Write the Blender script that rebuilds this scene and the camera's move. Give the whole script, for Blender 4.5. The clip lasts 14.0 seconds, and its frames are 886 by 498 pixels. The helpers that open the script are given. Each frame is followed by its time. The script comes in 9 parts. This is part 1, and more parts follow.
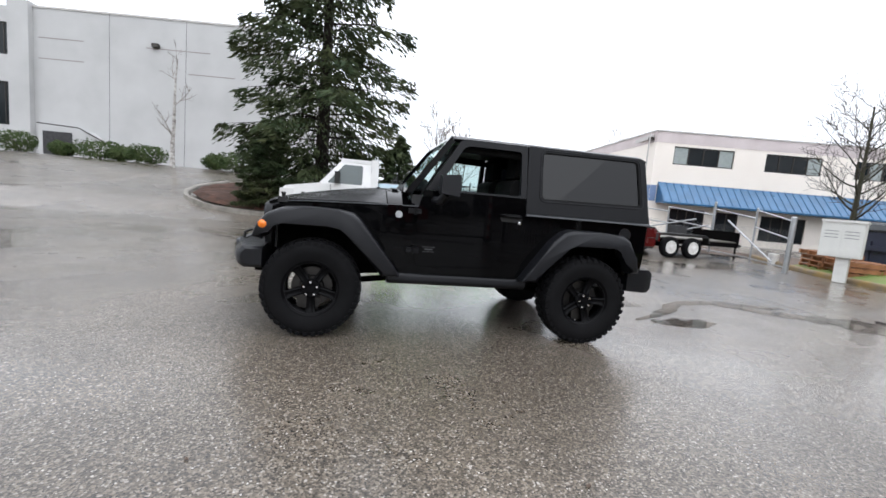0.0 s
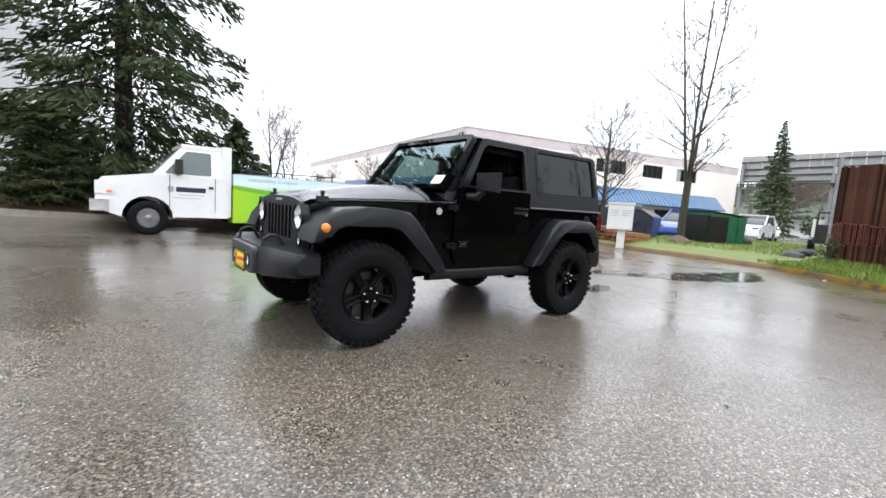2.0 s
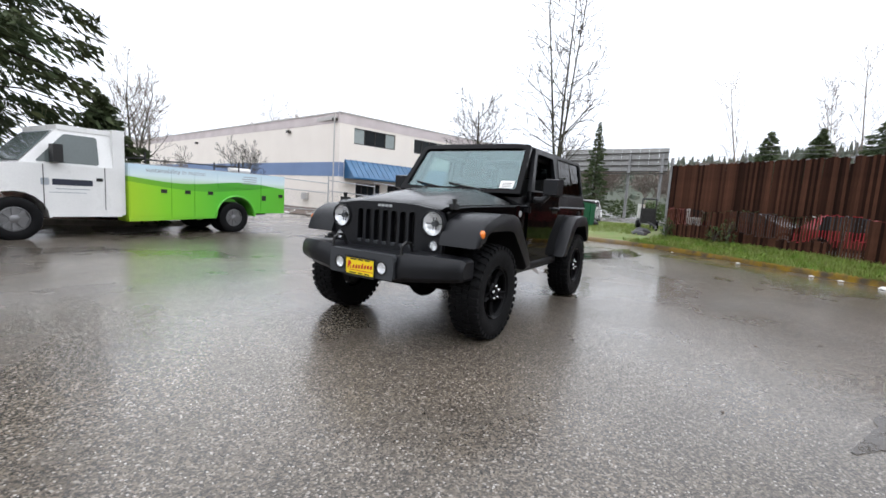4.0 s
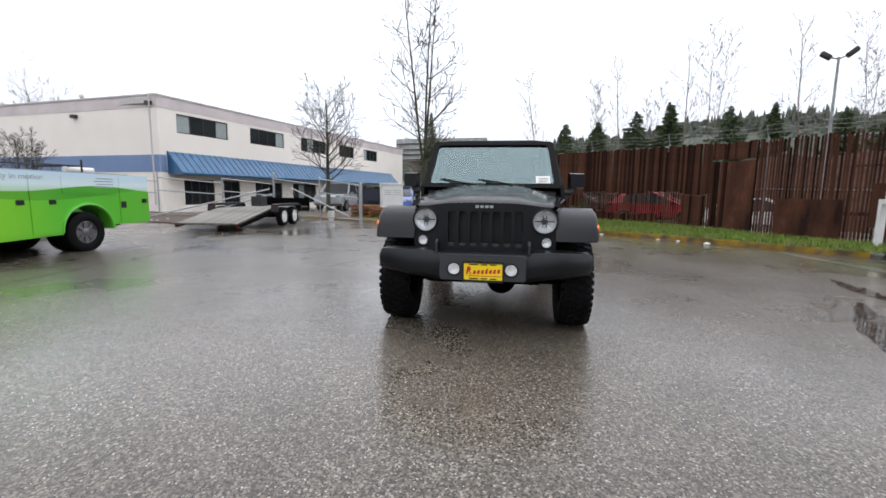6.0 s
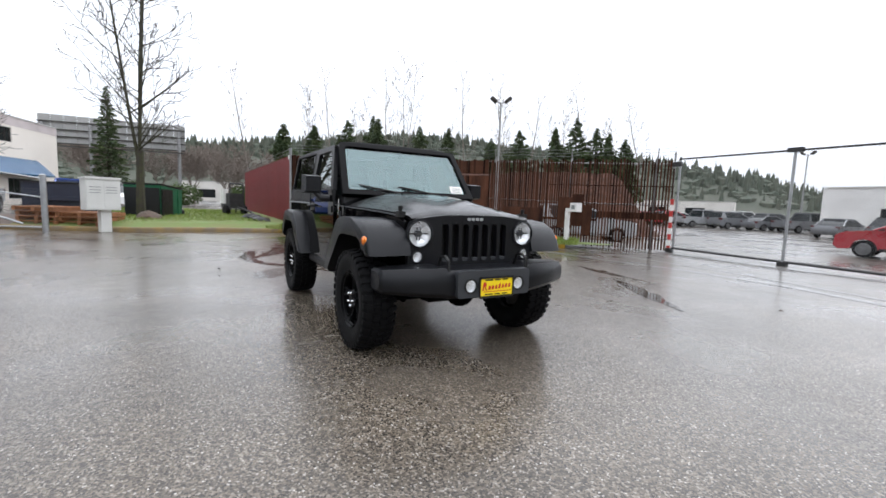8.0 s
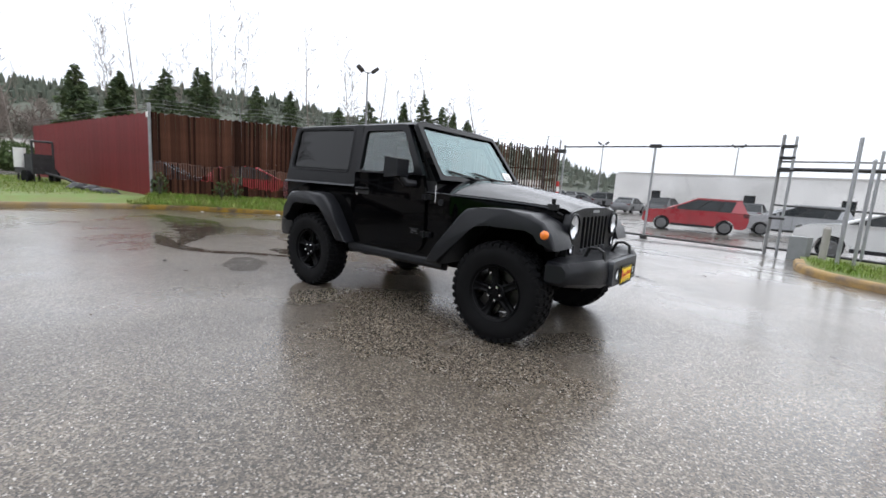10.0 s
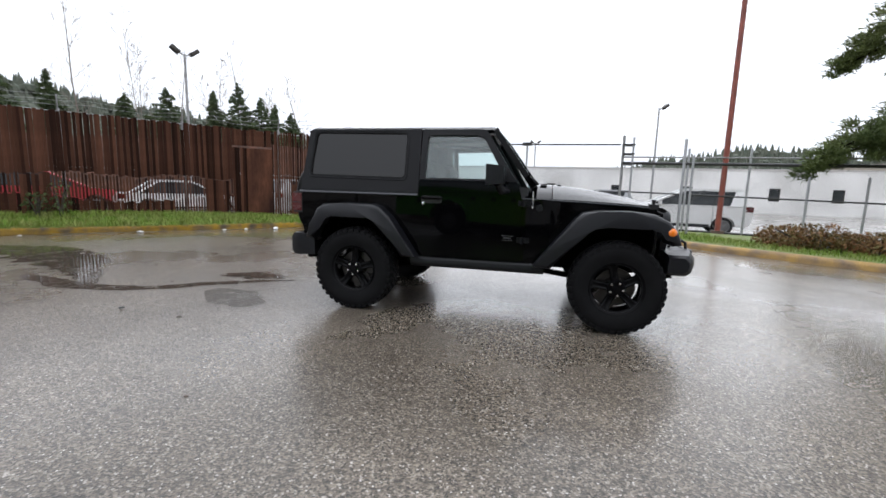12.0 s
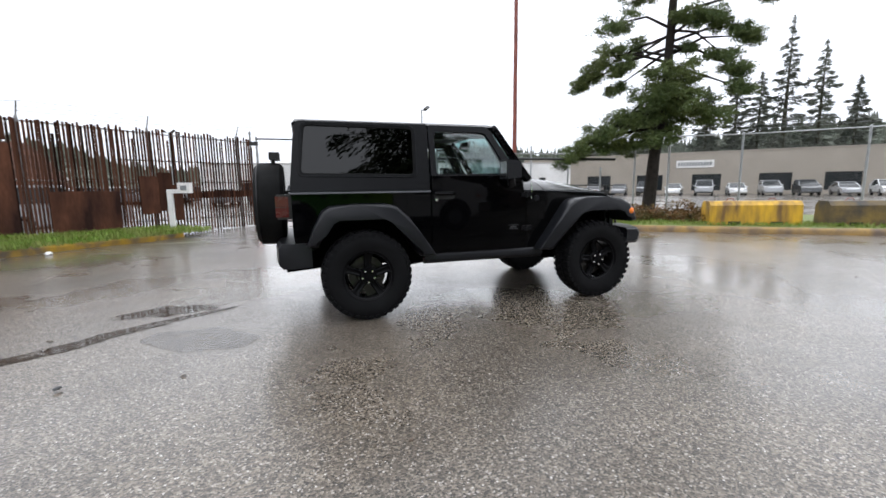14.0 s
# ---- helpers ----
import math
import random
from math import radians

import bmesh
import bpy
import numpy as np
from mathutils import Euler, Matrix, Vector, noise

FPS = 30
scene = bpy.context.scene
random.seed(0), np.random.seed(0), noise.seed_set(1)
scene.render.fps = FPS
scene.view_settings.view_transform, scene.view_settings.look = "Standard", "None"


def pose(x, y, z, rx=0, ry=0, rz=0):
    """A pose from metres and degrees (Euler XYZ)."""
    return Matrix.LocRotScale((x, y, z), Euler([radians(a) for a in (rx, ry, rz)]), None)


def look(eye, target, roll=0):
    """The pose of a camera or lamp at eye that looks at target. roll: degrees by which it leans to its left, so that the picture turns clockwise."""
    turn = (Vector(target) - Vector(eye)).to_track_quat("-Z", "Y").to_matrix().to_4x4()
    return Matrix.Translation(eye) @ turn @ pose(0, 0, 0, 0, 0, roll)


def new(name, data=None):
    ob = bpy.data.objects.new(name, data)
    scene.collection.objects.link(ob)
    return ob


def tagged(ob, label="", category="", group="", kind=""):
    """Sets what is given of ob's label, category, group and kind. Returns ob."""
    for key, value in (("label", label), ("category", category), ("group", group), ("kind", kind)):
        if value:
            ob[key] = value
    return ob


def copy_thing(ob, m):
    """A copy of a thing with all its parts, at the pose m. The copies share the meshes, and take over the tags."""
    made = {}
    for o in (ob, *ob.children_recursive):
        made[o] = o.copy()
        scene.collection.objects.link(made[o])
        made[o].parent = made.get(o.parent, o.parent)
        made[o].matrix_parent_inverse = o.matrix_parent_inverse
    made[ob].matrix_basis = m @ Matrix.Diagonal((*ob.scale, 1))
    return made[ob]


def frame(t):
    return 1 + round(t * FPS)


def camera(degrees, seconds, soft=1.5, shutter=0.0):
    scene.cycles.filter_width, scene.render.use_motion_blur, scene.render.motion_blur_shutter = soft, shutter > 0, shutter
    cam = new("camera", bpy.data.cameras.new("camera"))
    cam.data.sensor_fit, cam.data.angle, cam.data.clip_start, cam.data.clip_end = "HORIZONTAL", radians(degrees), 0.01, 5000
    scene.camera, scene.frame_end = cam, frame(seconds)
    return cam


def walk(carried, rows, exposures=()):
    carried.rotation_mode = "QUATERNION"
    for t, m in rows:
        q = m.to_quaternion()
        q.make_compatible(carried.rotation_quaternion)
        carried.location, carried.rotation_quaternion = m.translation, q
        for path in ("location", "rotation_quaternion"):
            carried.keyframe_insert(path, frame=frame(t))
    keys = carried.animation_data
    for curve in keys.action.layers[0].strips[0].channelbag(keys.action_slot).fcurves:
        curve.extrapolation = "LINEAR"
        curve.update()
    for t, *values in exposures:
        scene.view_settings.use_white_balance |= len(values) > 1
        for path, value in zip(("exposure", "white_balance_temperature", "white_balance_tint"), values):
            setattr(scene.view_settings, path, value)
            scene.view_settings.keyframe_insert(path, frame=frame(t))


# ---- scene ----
cam = camera(91.9, 14.0, soft=1.6, shutter=0.12)
PATH = [
    (0, (0.839, 4.432, 1.221), (0.459, 2.482, 0.988), 5.1),
    (0.5, (1.284, 4.269, 1.213), (0.689, 2.375, 0.969), 4.4),
    (1, (1.747, 4.072, 1.16), (1.028, 2.228, 0.867), 2.2),
    (1.5, (2.265, 3.939, 1.155), (1.214, 2.255, 0.91), 5.2),
    (2, (2.742, 3.716, 1.125), (1.524, 2.144, 0.914), 3.9),
    (2.5, (3.207, 3.475, 1.141), (1.852, 2.021, 0.919), 3.2),
    (2.7, (3.42, 3.357, 1.162), (1.982, 1.986, 0.937), 4.1),
    (4.8, (4.924, 1.52, 1.154), (3.086, 0.763, 0.941), 0.8),
    (5, (5.025, 1.287, 1.169), (3.143, 0.645, 0.954), 0.6),
    (5.5, (5.172, 0.741, 1.136), (3.252, 0.262, 0.846), 2.1),
    (6, (5.213, 0.19, 1.168), (3.251, -0.102, 0.915), 0.7),
    (6.5, (5.161, -0.362, 1.167), (3.185, -0.196, 0.912), 1.9),
    (7, (5.024, -0.918, 1.187), (3.096, -0.468, 0.901), 4.2),
    (7.5, (4.831, -1.475, 1.209), (2.999, -0.723, 0.928), 4.0),
    (8, (4.503, -1.957, 1.193), (2.784, -0.958, 0.98), 2.1),
    (8.5, (4.183, -2.476, 1.184), (2.6, -1.268, 1.002), 0.1),
    (8.7, (4.016, -2.64, 1.181), (2.445, -1.421, 0.971), 1.8),
    (10.8, (2.023, -4.271, 1.236), (1.116, -2.511, 0.958), 1.7),
    (11, (1.788, -4.357, 1.209), (0.94, -2.564, 0.951), 1.1),
    (11.5, (1.199, -4.526, 1.226), (0.508, -2.663, 1.003), 2.1),
    (12, (0.603, -4.697, 1.215), (0.14, -2.772, 0.93), 1.7),
    (12.5, (0.019, -4.768, 1.213), (-0.258, -2.812, 0.905), 1.1),
    (13, (-0.563, -4.855, 1.227), (-0.457, -2.879, 0.933), -0.9),
    (13.5, (-1.154, -4.768, 1.208), (-0.852, -2.809, 0.94), -0.5),
    (14, (-1.733, -4.652, 1.192), (-1.123, -2.77, 0.899), -0.7),
]
walk(cam, [(t, look(eye, target, roll)) for t, eye, target, roll in PATH],
     exposures=((0, 0.40), (1.0, 0.52), (2.0, 0.70), (2.7, 0.62), (5, 0.04), (6.5, 0.0), (8, 0.18), (11, 0.26), (12.5, 0.24), (14, 0.32)))

# ---- world and light: a bright, even overcast sky ----
world = bpy.data.worlds.new("overcast_sky")
scene.world = world
world.use_nodes = True
wn, wl = world.node_tree.nodes, world.node_tree.links
sky = wn.new("ShaderNodeTexSky")
sky.sky_type, sky.sun_disc = "NISHITA", False
sky.sun_elevation, sky.sun_rotation = radians(48), radians(200)
sky.air_density, sky.dust_density, sky.ozone_density = 1.0, 4.0, 1.0
grey = wn.new("ShaderNodeHueSaturation")
grey.inputs["Saturation"].default_value = 0.0
veil = wn.new("ShaderNodeMix")
veil.data_type = "RGBA"
veil.inputs["Factor"].default_value = 0.95
# cloud cover: brightest overhead, about half as bright at the horizon all round
up_way, up_axis, cloud = wn.new("ShaderNodeTexCoord"), wn.new("ShaderNodeSeparateXYZ"), wn.new("ShaderNodeValToRGB")
cloud.color_ramp.elements[0].position, cloud.color_ramp.elements[0].color = 0.0, (0.48, 0.505, 0.555, 1)
cloud.color_ramp.elements[1].position, cloud.color_ramp.elements[1].color = 0.9, (0.96, 1.0, 1.095, 1)
lift = wn.new("ShaderNodeVectorMath")
lift.operation = "SCALE"
lift.inputs["Scale"].default_value = 17.0
wl.new(up_way.outputs["Generated"], up_axis.inputs[0])
wl.new(up_axis.outputs["Z"], cloud.inputs[0])
wl.new(cloud.outputs["Color"], lift.inputs[0])
wl.new(lift.outputs["Vector"], veil.inputs["B"])
wl.new(sky.outputs["Color"], grey.inputs["Color"])
wl.new(grey.outputs["Color"], veil.inputs["A"])
wl.new(veil.outputs["Result"], wn["Background"].inputs["Color"])
wn["Background"].inputs["Strength"].default_value = 0.12

sun = new("sun", bpy.data.lights.new("sun", "SUN"))
sun.data.energy, sun.data.angle, sun.data.color = 0.7, radians(100), (0.98, 0.99, 1.0)
sun.matrix_world = look((0, 0, 30), (-8, -22, 0))


# ---- materials ----
def material(name, colour, rough=0.6, metal=0.0, vary=0.25, scale=6.0, fine=60.0, bump=0.15, coat=0.0, spec=0.5,
             second=None, amount=0.5, rnd=0.0, coat_rough=0.1, stretch=(1, 1, 1), bump_scale=None, coat_ior=1.5):
    """A surface of one paint or stuff: broad stains and fine grain in colour, roughness and relief."""
    m = bpy.data.materials.new(name)
    m.use_nodes = True
    n, l = m.node_tree.nodes, m.node_tree.links
    bsdf = n["Principled BSDF"]
    tc = n.new("ShaderNodeTexCoord")
    mp = n.new("ShaderNodeMapping")
    mp.inputs["Scale"].default_value = stretch
    l.new(tc.outputs["Object"], mp.inputs["Vector"])
    big, small = n.new("ShaderNodeTexNoise"), n.new("ShaderNodeTexNoise")
    big.inputs["Scale"].default_value, big.inputs["Detail"].default_value = scale, 5
    small.inputs["Scale"].default_value, small.inputs["Detail"].default_value = fine, 4
    for t in (big, small):
        l.new(mp.outputs["Vector"], t.inputs["Vector"])
    ramp = n.new("ShaderNodeMapRange")
    ramp.inputs["From Min"].default_value, ramp.inputs["From Max"].default_value = 0.35, 0.68
    l.new(big.outputs["Fac"], ramp.inputs["Value"])
    mix = n.new("ShaderNodeMix")
    mix.data_type = "RGBA"
    c2 = second or tuple(c * (1 - vary) for c in colour)
    mix.inputs["A"].default_value, mix.inputs["B"].default_value = (*colour, 1), (*c2, 1)
    amt = n.new("ShaderNodeMath")
    amt.operation = "MULTIPLY"
    amt.inputs[1].default_value = amount if second else 1.0
    l.new(ramp.outputs["Result"], amt.inputs[0])
    l.new(amt.outputs[0], mix.inputs["Factor"])
    grain = n.new("ShaderNodeMapRange")
    grain.inputs["To Min"].default_value, grain.inputs["To Max"].default_value = 1 - vary, 1 + vary
    l.new(small.outputs["Fac"], grain.inputs["Value"])
    val = n.new("ShaderNodeHueSaturation")
    l.new(mix.outputs["Result"], val.inputs["Color"])
    if rnd:
        info = n.new("ShaderNodeObjectInfo")
        rr = n.new("ShaderNodeMapRange")
        rr.inputs["To Min"].default_value, rr.inputs["To Max"].default_value = 1 - rnd, 1 + rnd
        l.new(info.outputs["Random"], rr.inputs["Value"])
        mul = n.new("ShaderNodeMath")
        mul.operation = "MULTIPLY"
        l.new(rr.outputs["Result"], mul.inputs[0])
        l.new(grain.outputs["Result"], mul.inputs[1])
        l.new(mul.outputs[0], val.inputs["Value"])
    else:
        l.new(grain.outputs["Result"], val.inputs["Value"])
    l.new(val.outputs["Color"], bsdf.inputs["Base Color"])
    rg = n.new("ShaderNodeMapRange")
    rg.inputs["To Min"].default_value, rg.inputs["To Max"].default_value = max(rough - 0.12, 0.02), min(rough + 0.12, 1)
    l.new(big.outputs["Fac"], rg.inputs["Value"])
    l.new(rg.outputs["Result"], bsdf.inputs["Roughness"])
    bsdf.inputs["Metallic"].default_value = metal
    bsdf.inputs["Specular IOR Level"].default_value = spec
    bsdf.inputs["Coat Weight"].default_value = coat
    bsdf.inputs["Coat Roughness"].default_value = coat_rough
    bsdf.inputs["Coat IOR"].default_value = coat_ior
    if bump:
        b = n.new("ShaderNodeBump")
        b.inputs["Strength"].default_value, b.inputs["Distance"].default_value = bump, 0.01
        if bump_scale:
            t = n.new("ShaderNodeTexNoise")
            t.inputs["Scale"].default_value = bump_scale
            l.new(mp.outputs["Vector"], t.inputs["Vector"])
            l.new(t.outputs["Fac"], b.inputs["Height"])
        else:
            l.new(small.outputs["Fac"], b.inputs["Height"])
        l.new(b.outputs["Normal"], bsdf.inputs["Normal"])
    return m


def glass(name, tint, gloss=0.04, rough=0.0, tone=(1, 1, 1), top=0.9):
    """A pane: tinted light goes through, and the surface mirrors as glass does."""
    m = bpy.data.materials.new(name)
    m.use_nodes = True
    n, l = m.node_tree.nodes, m.node_tree.links
    n.remove(n["Principled BSDF"])
    tr, gl, lw, pw, mr, mx = (n.new("ShaderNode" + k) for k in ("BsdfTransparent", "BsdfGlossy", "LayerWeight", "Math", "MapRange", "MixShader"))
    tr.inputs["Color"].default_value = (*tint, 1)
    gl.inputs["Roughness"].default_value = rough
    gl.inputs["Color"].default_value = (*tone, 1)
    lw.inputs["Blend"].default_value = 0.5
    pw.operation = "POWER"
    pw.inputs[1].default_value = 5.0
    l.new(lw.outputs["Facing"], pw.inputs[0])
    mr.inputs["To Min"].default_value, mr.inputs["To Max"].default_value = gloss, top
    l.new(pw.outputs[0], mr.inputs["Value"])
    l.new(mr.outputs["Result"], mx.inputs[0])
    l.new(tr.outputs[0], mx.inputs[1])
    l.new(gl.outputs[0], mx.inputs[2])
    l.new(mx.outputs[0], n["Material Output"].inputs["Surface"])
    return m


def asphalt():
    """Wet, worn asphalt: stones of many greys and browns in dark binder under a film of water."""
    m = bpy.data.materials.new("wet_asphalt")
    m.use_nodes = True
    n, l = m.node_tree.nodes, m.node_tree.links
    bsdf = n["Principled BSDF"]
    tc = n.new("ShaderNodeTexCoord")

    def noise_at(scale, detail=4, rough=0.55):
        t = n.new("ShaderNodeTexNoise")
        t.inputs["Scale"].default_value, t.inputs["Detail"].default_value, t.inputs["Roughness"].default_value = scale, detail, rough
        l.new(tc.outputs["Object"], t.inputs["Vector"])
        return t.outputs["Fac"]

    def remap(v, a, b, c, d):
        r = n.new("ShaderNodeMapRange")
        for k, x in zip(("From Min", "From Max", "To Min", "To Max"), (a, b, c, d)):
            r.inputs[k].default_value = x
        l.new(v, r.inputs["Value"])
        return r.outputs["Result"]

    def cells(scale):
        v = n.new("ShaderNodeTexVoronoi")
        v.inputs["Scale"].default_value = scale
        l.new(tc.outputs["Object"], v.inputs["Vector"])
        return v

    stones, chips = cells(105), cells(62)
    sep = n.new("ShaderNodeSeparateColor")
    l.new(stones.outputs["Color"], sep.inputs[0])
    ramp = n.new("ShaderNodeValToRGB")
    stops = ((0.0, (0.024, 0.020, 0.016)), (0.35, (0.066, 0.055, 0.042)), (0.62, (0.118, 0.097, 0.074)),
             (0.82, (0.168, 0.138, 0.106)), (0.95, (0.23, 0.202, 0.167)), (1.0, (0.34, 0.31, 0.28)))
    while len(ramp.color_ramp.elements) < len(stops):
        ramp.color_ramp.elements.new(0.5)
    for e, (p, c) in zip(ramp.color_ramp.elements, stops):
        e.position, e.color = p, (*c, 1)
    l.new(sep.outputs[0], ramp.inputs[0])
    sep2 = n.new("ShaderNodeSeparateColor")
    l.new(chips.outputs["Color"], sep2.inputs[0])
    chip = n.new("ShaderNodeMix")
    chip.data_type = "RGBA"
    chip.inputs["B"].default_value = (0.50, 0.47, 0.43, 1)
    near = n.new("ShaderNodeMath")
    near.operation = "LESS_THAN"
    near.inputs[1].default_value = 0.30
    l.new(chips.outputs["Distance"], near.inputs[0])
    few = n.new("ShaderNodeMath")
    few.operation = "GREATER_THAN"
    few.inputs[1].default_value = 0.95
    l.new(sep2.outputs[1], few.inputs[0])
    both = n.new("ShaderNodeMath")
    both.operation = "MULTIPLY"
    l.new(near.outputs[0], both.inputs[0])
    l.new(few.outputs[0], both.inputs[1])
    l.new(both.outputs[0], chip.inputs["Factor"])
    l.new(ramp.outputs["Color"], chip.inputs["A"])
    stain = n.new("ShaderNodeHueSaturation")
    l.new(chip.outputs["Result"], stain.inputs["Color"])
    l.new(remap(noise_at(0.55, 6), 0.3, 0.7, 0.72, 1.22), stain.inputs["Value"])
    l.new(stain.outputs["Color"], bsdf.inputs["Base Color"])
    wet = noise_at(0.42, 7, 0.6)
    l.new(remap(wet, 0.42, 0.62, 0.38, 0.20), bsdf.inputs["Roughness"])
    bsdf.inputs["Specular IOR Level"].default_value = 0.2
    bsdf.inputs["Coat Weight"].default_value = 1.0
    bsdf.inputs["Coat IOR"].default_value = 1.275
    l.new(remap(wet, 0.40, 0.64, 0.25, 0.13), bsdf.inputs["Coat Roughness"])
    b = n.new("ShaderNodeBump")
    b.inputs["Distance"].default_value = 0.006
    l.new(remap(wet, 0.42, 0.64, 0.42, 0.24), b.inputs["Strength"])
    l.new(stones.outputs["Distance"], b.inputs["Height"])
    l.new(b.outputs["Normal"], bsdf.inputs["Normal"])
    b2 = n.new("ShaderNodeBump")
    b2.inputs["Distance"].default_value = 0.004
    l.new(remap(wet, 0.42, 0.64, 0.22, 0.09), b2.inputs["Strength"])
    l.new(noise_at(42, 3), b2.inputs["Height"])
    l.new(b2.outputs["Normal"], bsdf.inputs["Coat Normal"])
    return m


M_ASPHALT = asphalt()
M_GRASS = material("wet_grass", (0.12, 0.18, 0.04), 0.8, vary=0.4, scale=2.2, fine=90, second=(0.17, 0.15, 0.06), amount=0.7)
M_BLADE = material("grass_blade", (0.12, 0.21, 0.022), 0.6, vary=0.4, scale=3, fine=30, second=(0.22, 0.22, 0.07), amount=0.8, bump=0, spec=0.25)
M_SOIL = material("wet_soil", (0.055, 0.036, 0.024), 0.7, vary=0.45, scale=3, fine=55, second=(0.12, 0.075, 0.05), amount=0.7, bump=0.6)
M_BARKCHIP = material("bark_mulch", (0.085, 0.038, 0.024), 0.8, vary=0.6, scale=3, fine=30, second=(0.03, 0.018, 0.013), amount=1.0, bump=1.0, spec=0.2)
M_YELLOW_KERB = material("worn_yellow_kerb_paint", (0.42, 0.25, 0.025), 0.6, spec=0.25, vary=0.35, scale=4, fine=50, second=(0.13, 0.10, 0.07), amount=1.0, bump=0.4)
M_KERB_WORN = material("old_ochre_kerb_paint", (0.33, 0.20, 0.05), 0.6, vary=0.35, scale=3, fine=50, second=(0.12, 0.085, 0.06), amount=1.0, bump=0.4)
M_KERB_BARE = material("kerb_with_paint_traces", (0.15, 0.115, 0.075), 0.6, vary=0.35, scale=3, fine=50, second=(0.27, 0.17, 0.04), amount=0.7, bump=0.4, spec=0.3)
M_KERB = material("wet_kerb_concrete", (0.24, 0.22, 0.19), 0.55, vary=0.3, scale=4, fine=60, second=(0.12, 0.11, 0.09), amount=0.8, bump=0.4)
M_CONCRETE = material("concrete", (0.36, 0.34, 0.31), 0.7, vary=0.2, scale=1.5, fine=40, second=(0.2, 0.19, 0.17), amount=0.6)
M_CREAM = material("cream_stucco", (0.85, 0.79, 0.72), 0.8, vary=0.08, scale=0.5, fine=30, second=(0.78, 0.72, 0.65), amount=0.5)
M_MAUVE = material("mauve_stucco", (0.62, 0.55, 0.545), 0.8, vary=0.1, scale=0.6, fine=30, second=(0.4, 0.35, 0.34), amount=0.5)
M_BLUEBAND = material("blue_painted_stucco", (0.17, 0.25, 0.42), 0.75, vary=0.1, scale=0.5, fine=30)
M_WHITEWALL = material("pale_painted_wall", (0.66, 0.64, 0.60), 0.8, vary=0.08, scale=0.5, fine=25, second=(0.5, 0.48, 0.44), amount=0.5)
M_GREYWALL = material("grey_tilt_up_concrete", (0.49, 0.49, 0.485), 0.8, vary=0.06, scale=0.35, fine=22, second=(0.39, 0.39, 0.385), amount=0.6)
M_TANWALL = material("tan_block_wall", (0.34, 0.30, 0.25), 0.85, vary=0.1, scale=0.4, fine=20)
M_LOTWALL = material("weathered_pale_wall", (0.78, 0.77, 0.75), 0.85, vary=0.15, scale=0.25, fine=6, second=(0.50, 0.49, 0.47), amount=0.8)
M_REDLINE = material("faded_grey_stripe", (0.30, 0.27, 0.26), 0.8, vary=0.2)
M_AWNING = material("blue_ribbed_metal", (0.025, 0.115, 0.24), 0.32, metal=0.25, vary=0.2, scale=1.2, fine=15, coat=0.4)
M_ROOFCAP = material("pale_metal_coping", (0.5, 0.48, 0.46), 0.5, vary=0.15)
M_DARKGLASS = material("dark_window_glass", (0.015, 0.018, 0.02), 0.14, vary=0.2, scale=0.8, bump=0.0, spec=0.22)
M_FRAME_DK = material("dark_aluminium_frame", (0.05, 0.045, 0.04), 0.45, metal=0.5)
M_CURTAIN = material("pale_window_blind", (0.32, 0.36, 0.35), 0.8, vary=0.15)
M_FENCEWOOD = material("dark_red_brown_slat", (0.066, 0.028, 0.0165), 0.75, vary=0.4, scale=2.5, fine=25, second=(0.014, 0.0075, 0.0062), amount=0.95, rnd=0.75, spec=0.06, stretch=(1, 1, 0.25), bump=0.3)
M_REDBOARD = material("burgundy_painted_board", (0.17, 0.018, 0.020), 0.5, vary=0.2, scale=2, fine=20, second=(0.10, 0.016, 0.017), amount=0.7, rnd=0.12, stretch=(1, 1, 0.3), spec=0.15)
M_GALV = material("galvanised_steel", (0.42, 0.43, 0.44), 0.45, metal=0.8, vary=0.2, scale=5, fine=50)
M_GALV_OLD = material("weathered_galvanised_steel", (0.30, 0.30, 0.30), 0.6, metal=0.5, vary=0.25, scale=5, fine=50)
M_BLACKPIPE = material("black_painted_pipe", (0.02, 0.02, 0.02), 0.5, vary=0.3)
M_REDPOLE = material("rust_red_painted_pole", (0.24, 0.055, 0.035), 0.55, vary=0.25, scale=3, fine=40, second=(0.13, 0.04, 0.03), amount=0.8)
M_WHITE = material("white_paint", (0.75, 0.74, 0.72), 0.5, vary=0.1, scale=3, fine=40, second=(0.55, 0.53, 0.49), amount=0.5)
M_RED = material("red_paint", (0.50, 0.035, 0.03), 0.45, vary=0.15)
M_STUFF_DK = material("dark_clutter", (0.03, 0.03, 0.032), 0.6, vary=0.4)
M_BARK = material("wet_mossy_bark", (0.030, 0.025, 0.017), 0.85, vary=0.4, scale=6, fine=40, second=(0.048, 0.052, 0.018), amount=0.7, bump=0.6)
M_TWIG = material("dark_twig", (0.060, 0.050, 0.040), 0.8, vary=0.3, bump=0)
M_BIRCH = material("white_birch_bark", (0.5, 0.48, 0.45), 0.7, vary=0.3, scale=7, fine=30, second=(0.12, 0.1, 0.09), amount=0.9)
M_PALETWIG = material("grey_brown_twig", (0.20, 0.165, 0.14), 0.85, vary=0.2, bump=0)
M_CONIFER = material("dark_fir_needles", (0.062, 0.092, 0.046), 0.7, vary=0.5, scale=1.2, fine=14, second=(0.075, 0.095, 0.035), amount=0.9, bump=0, spec=0.2)
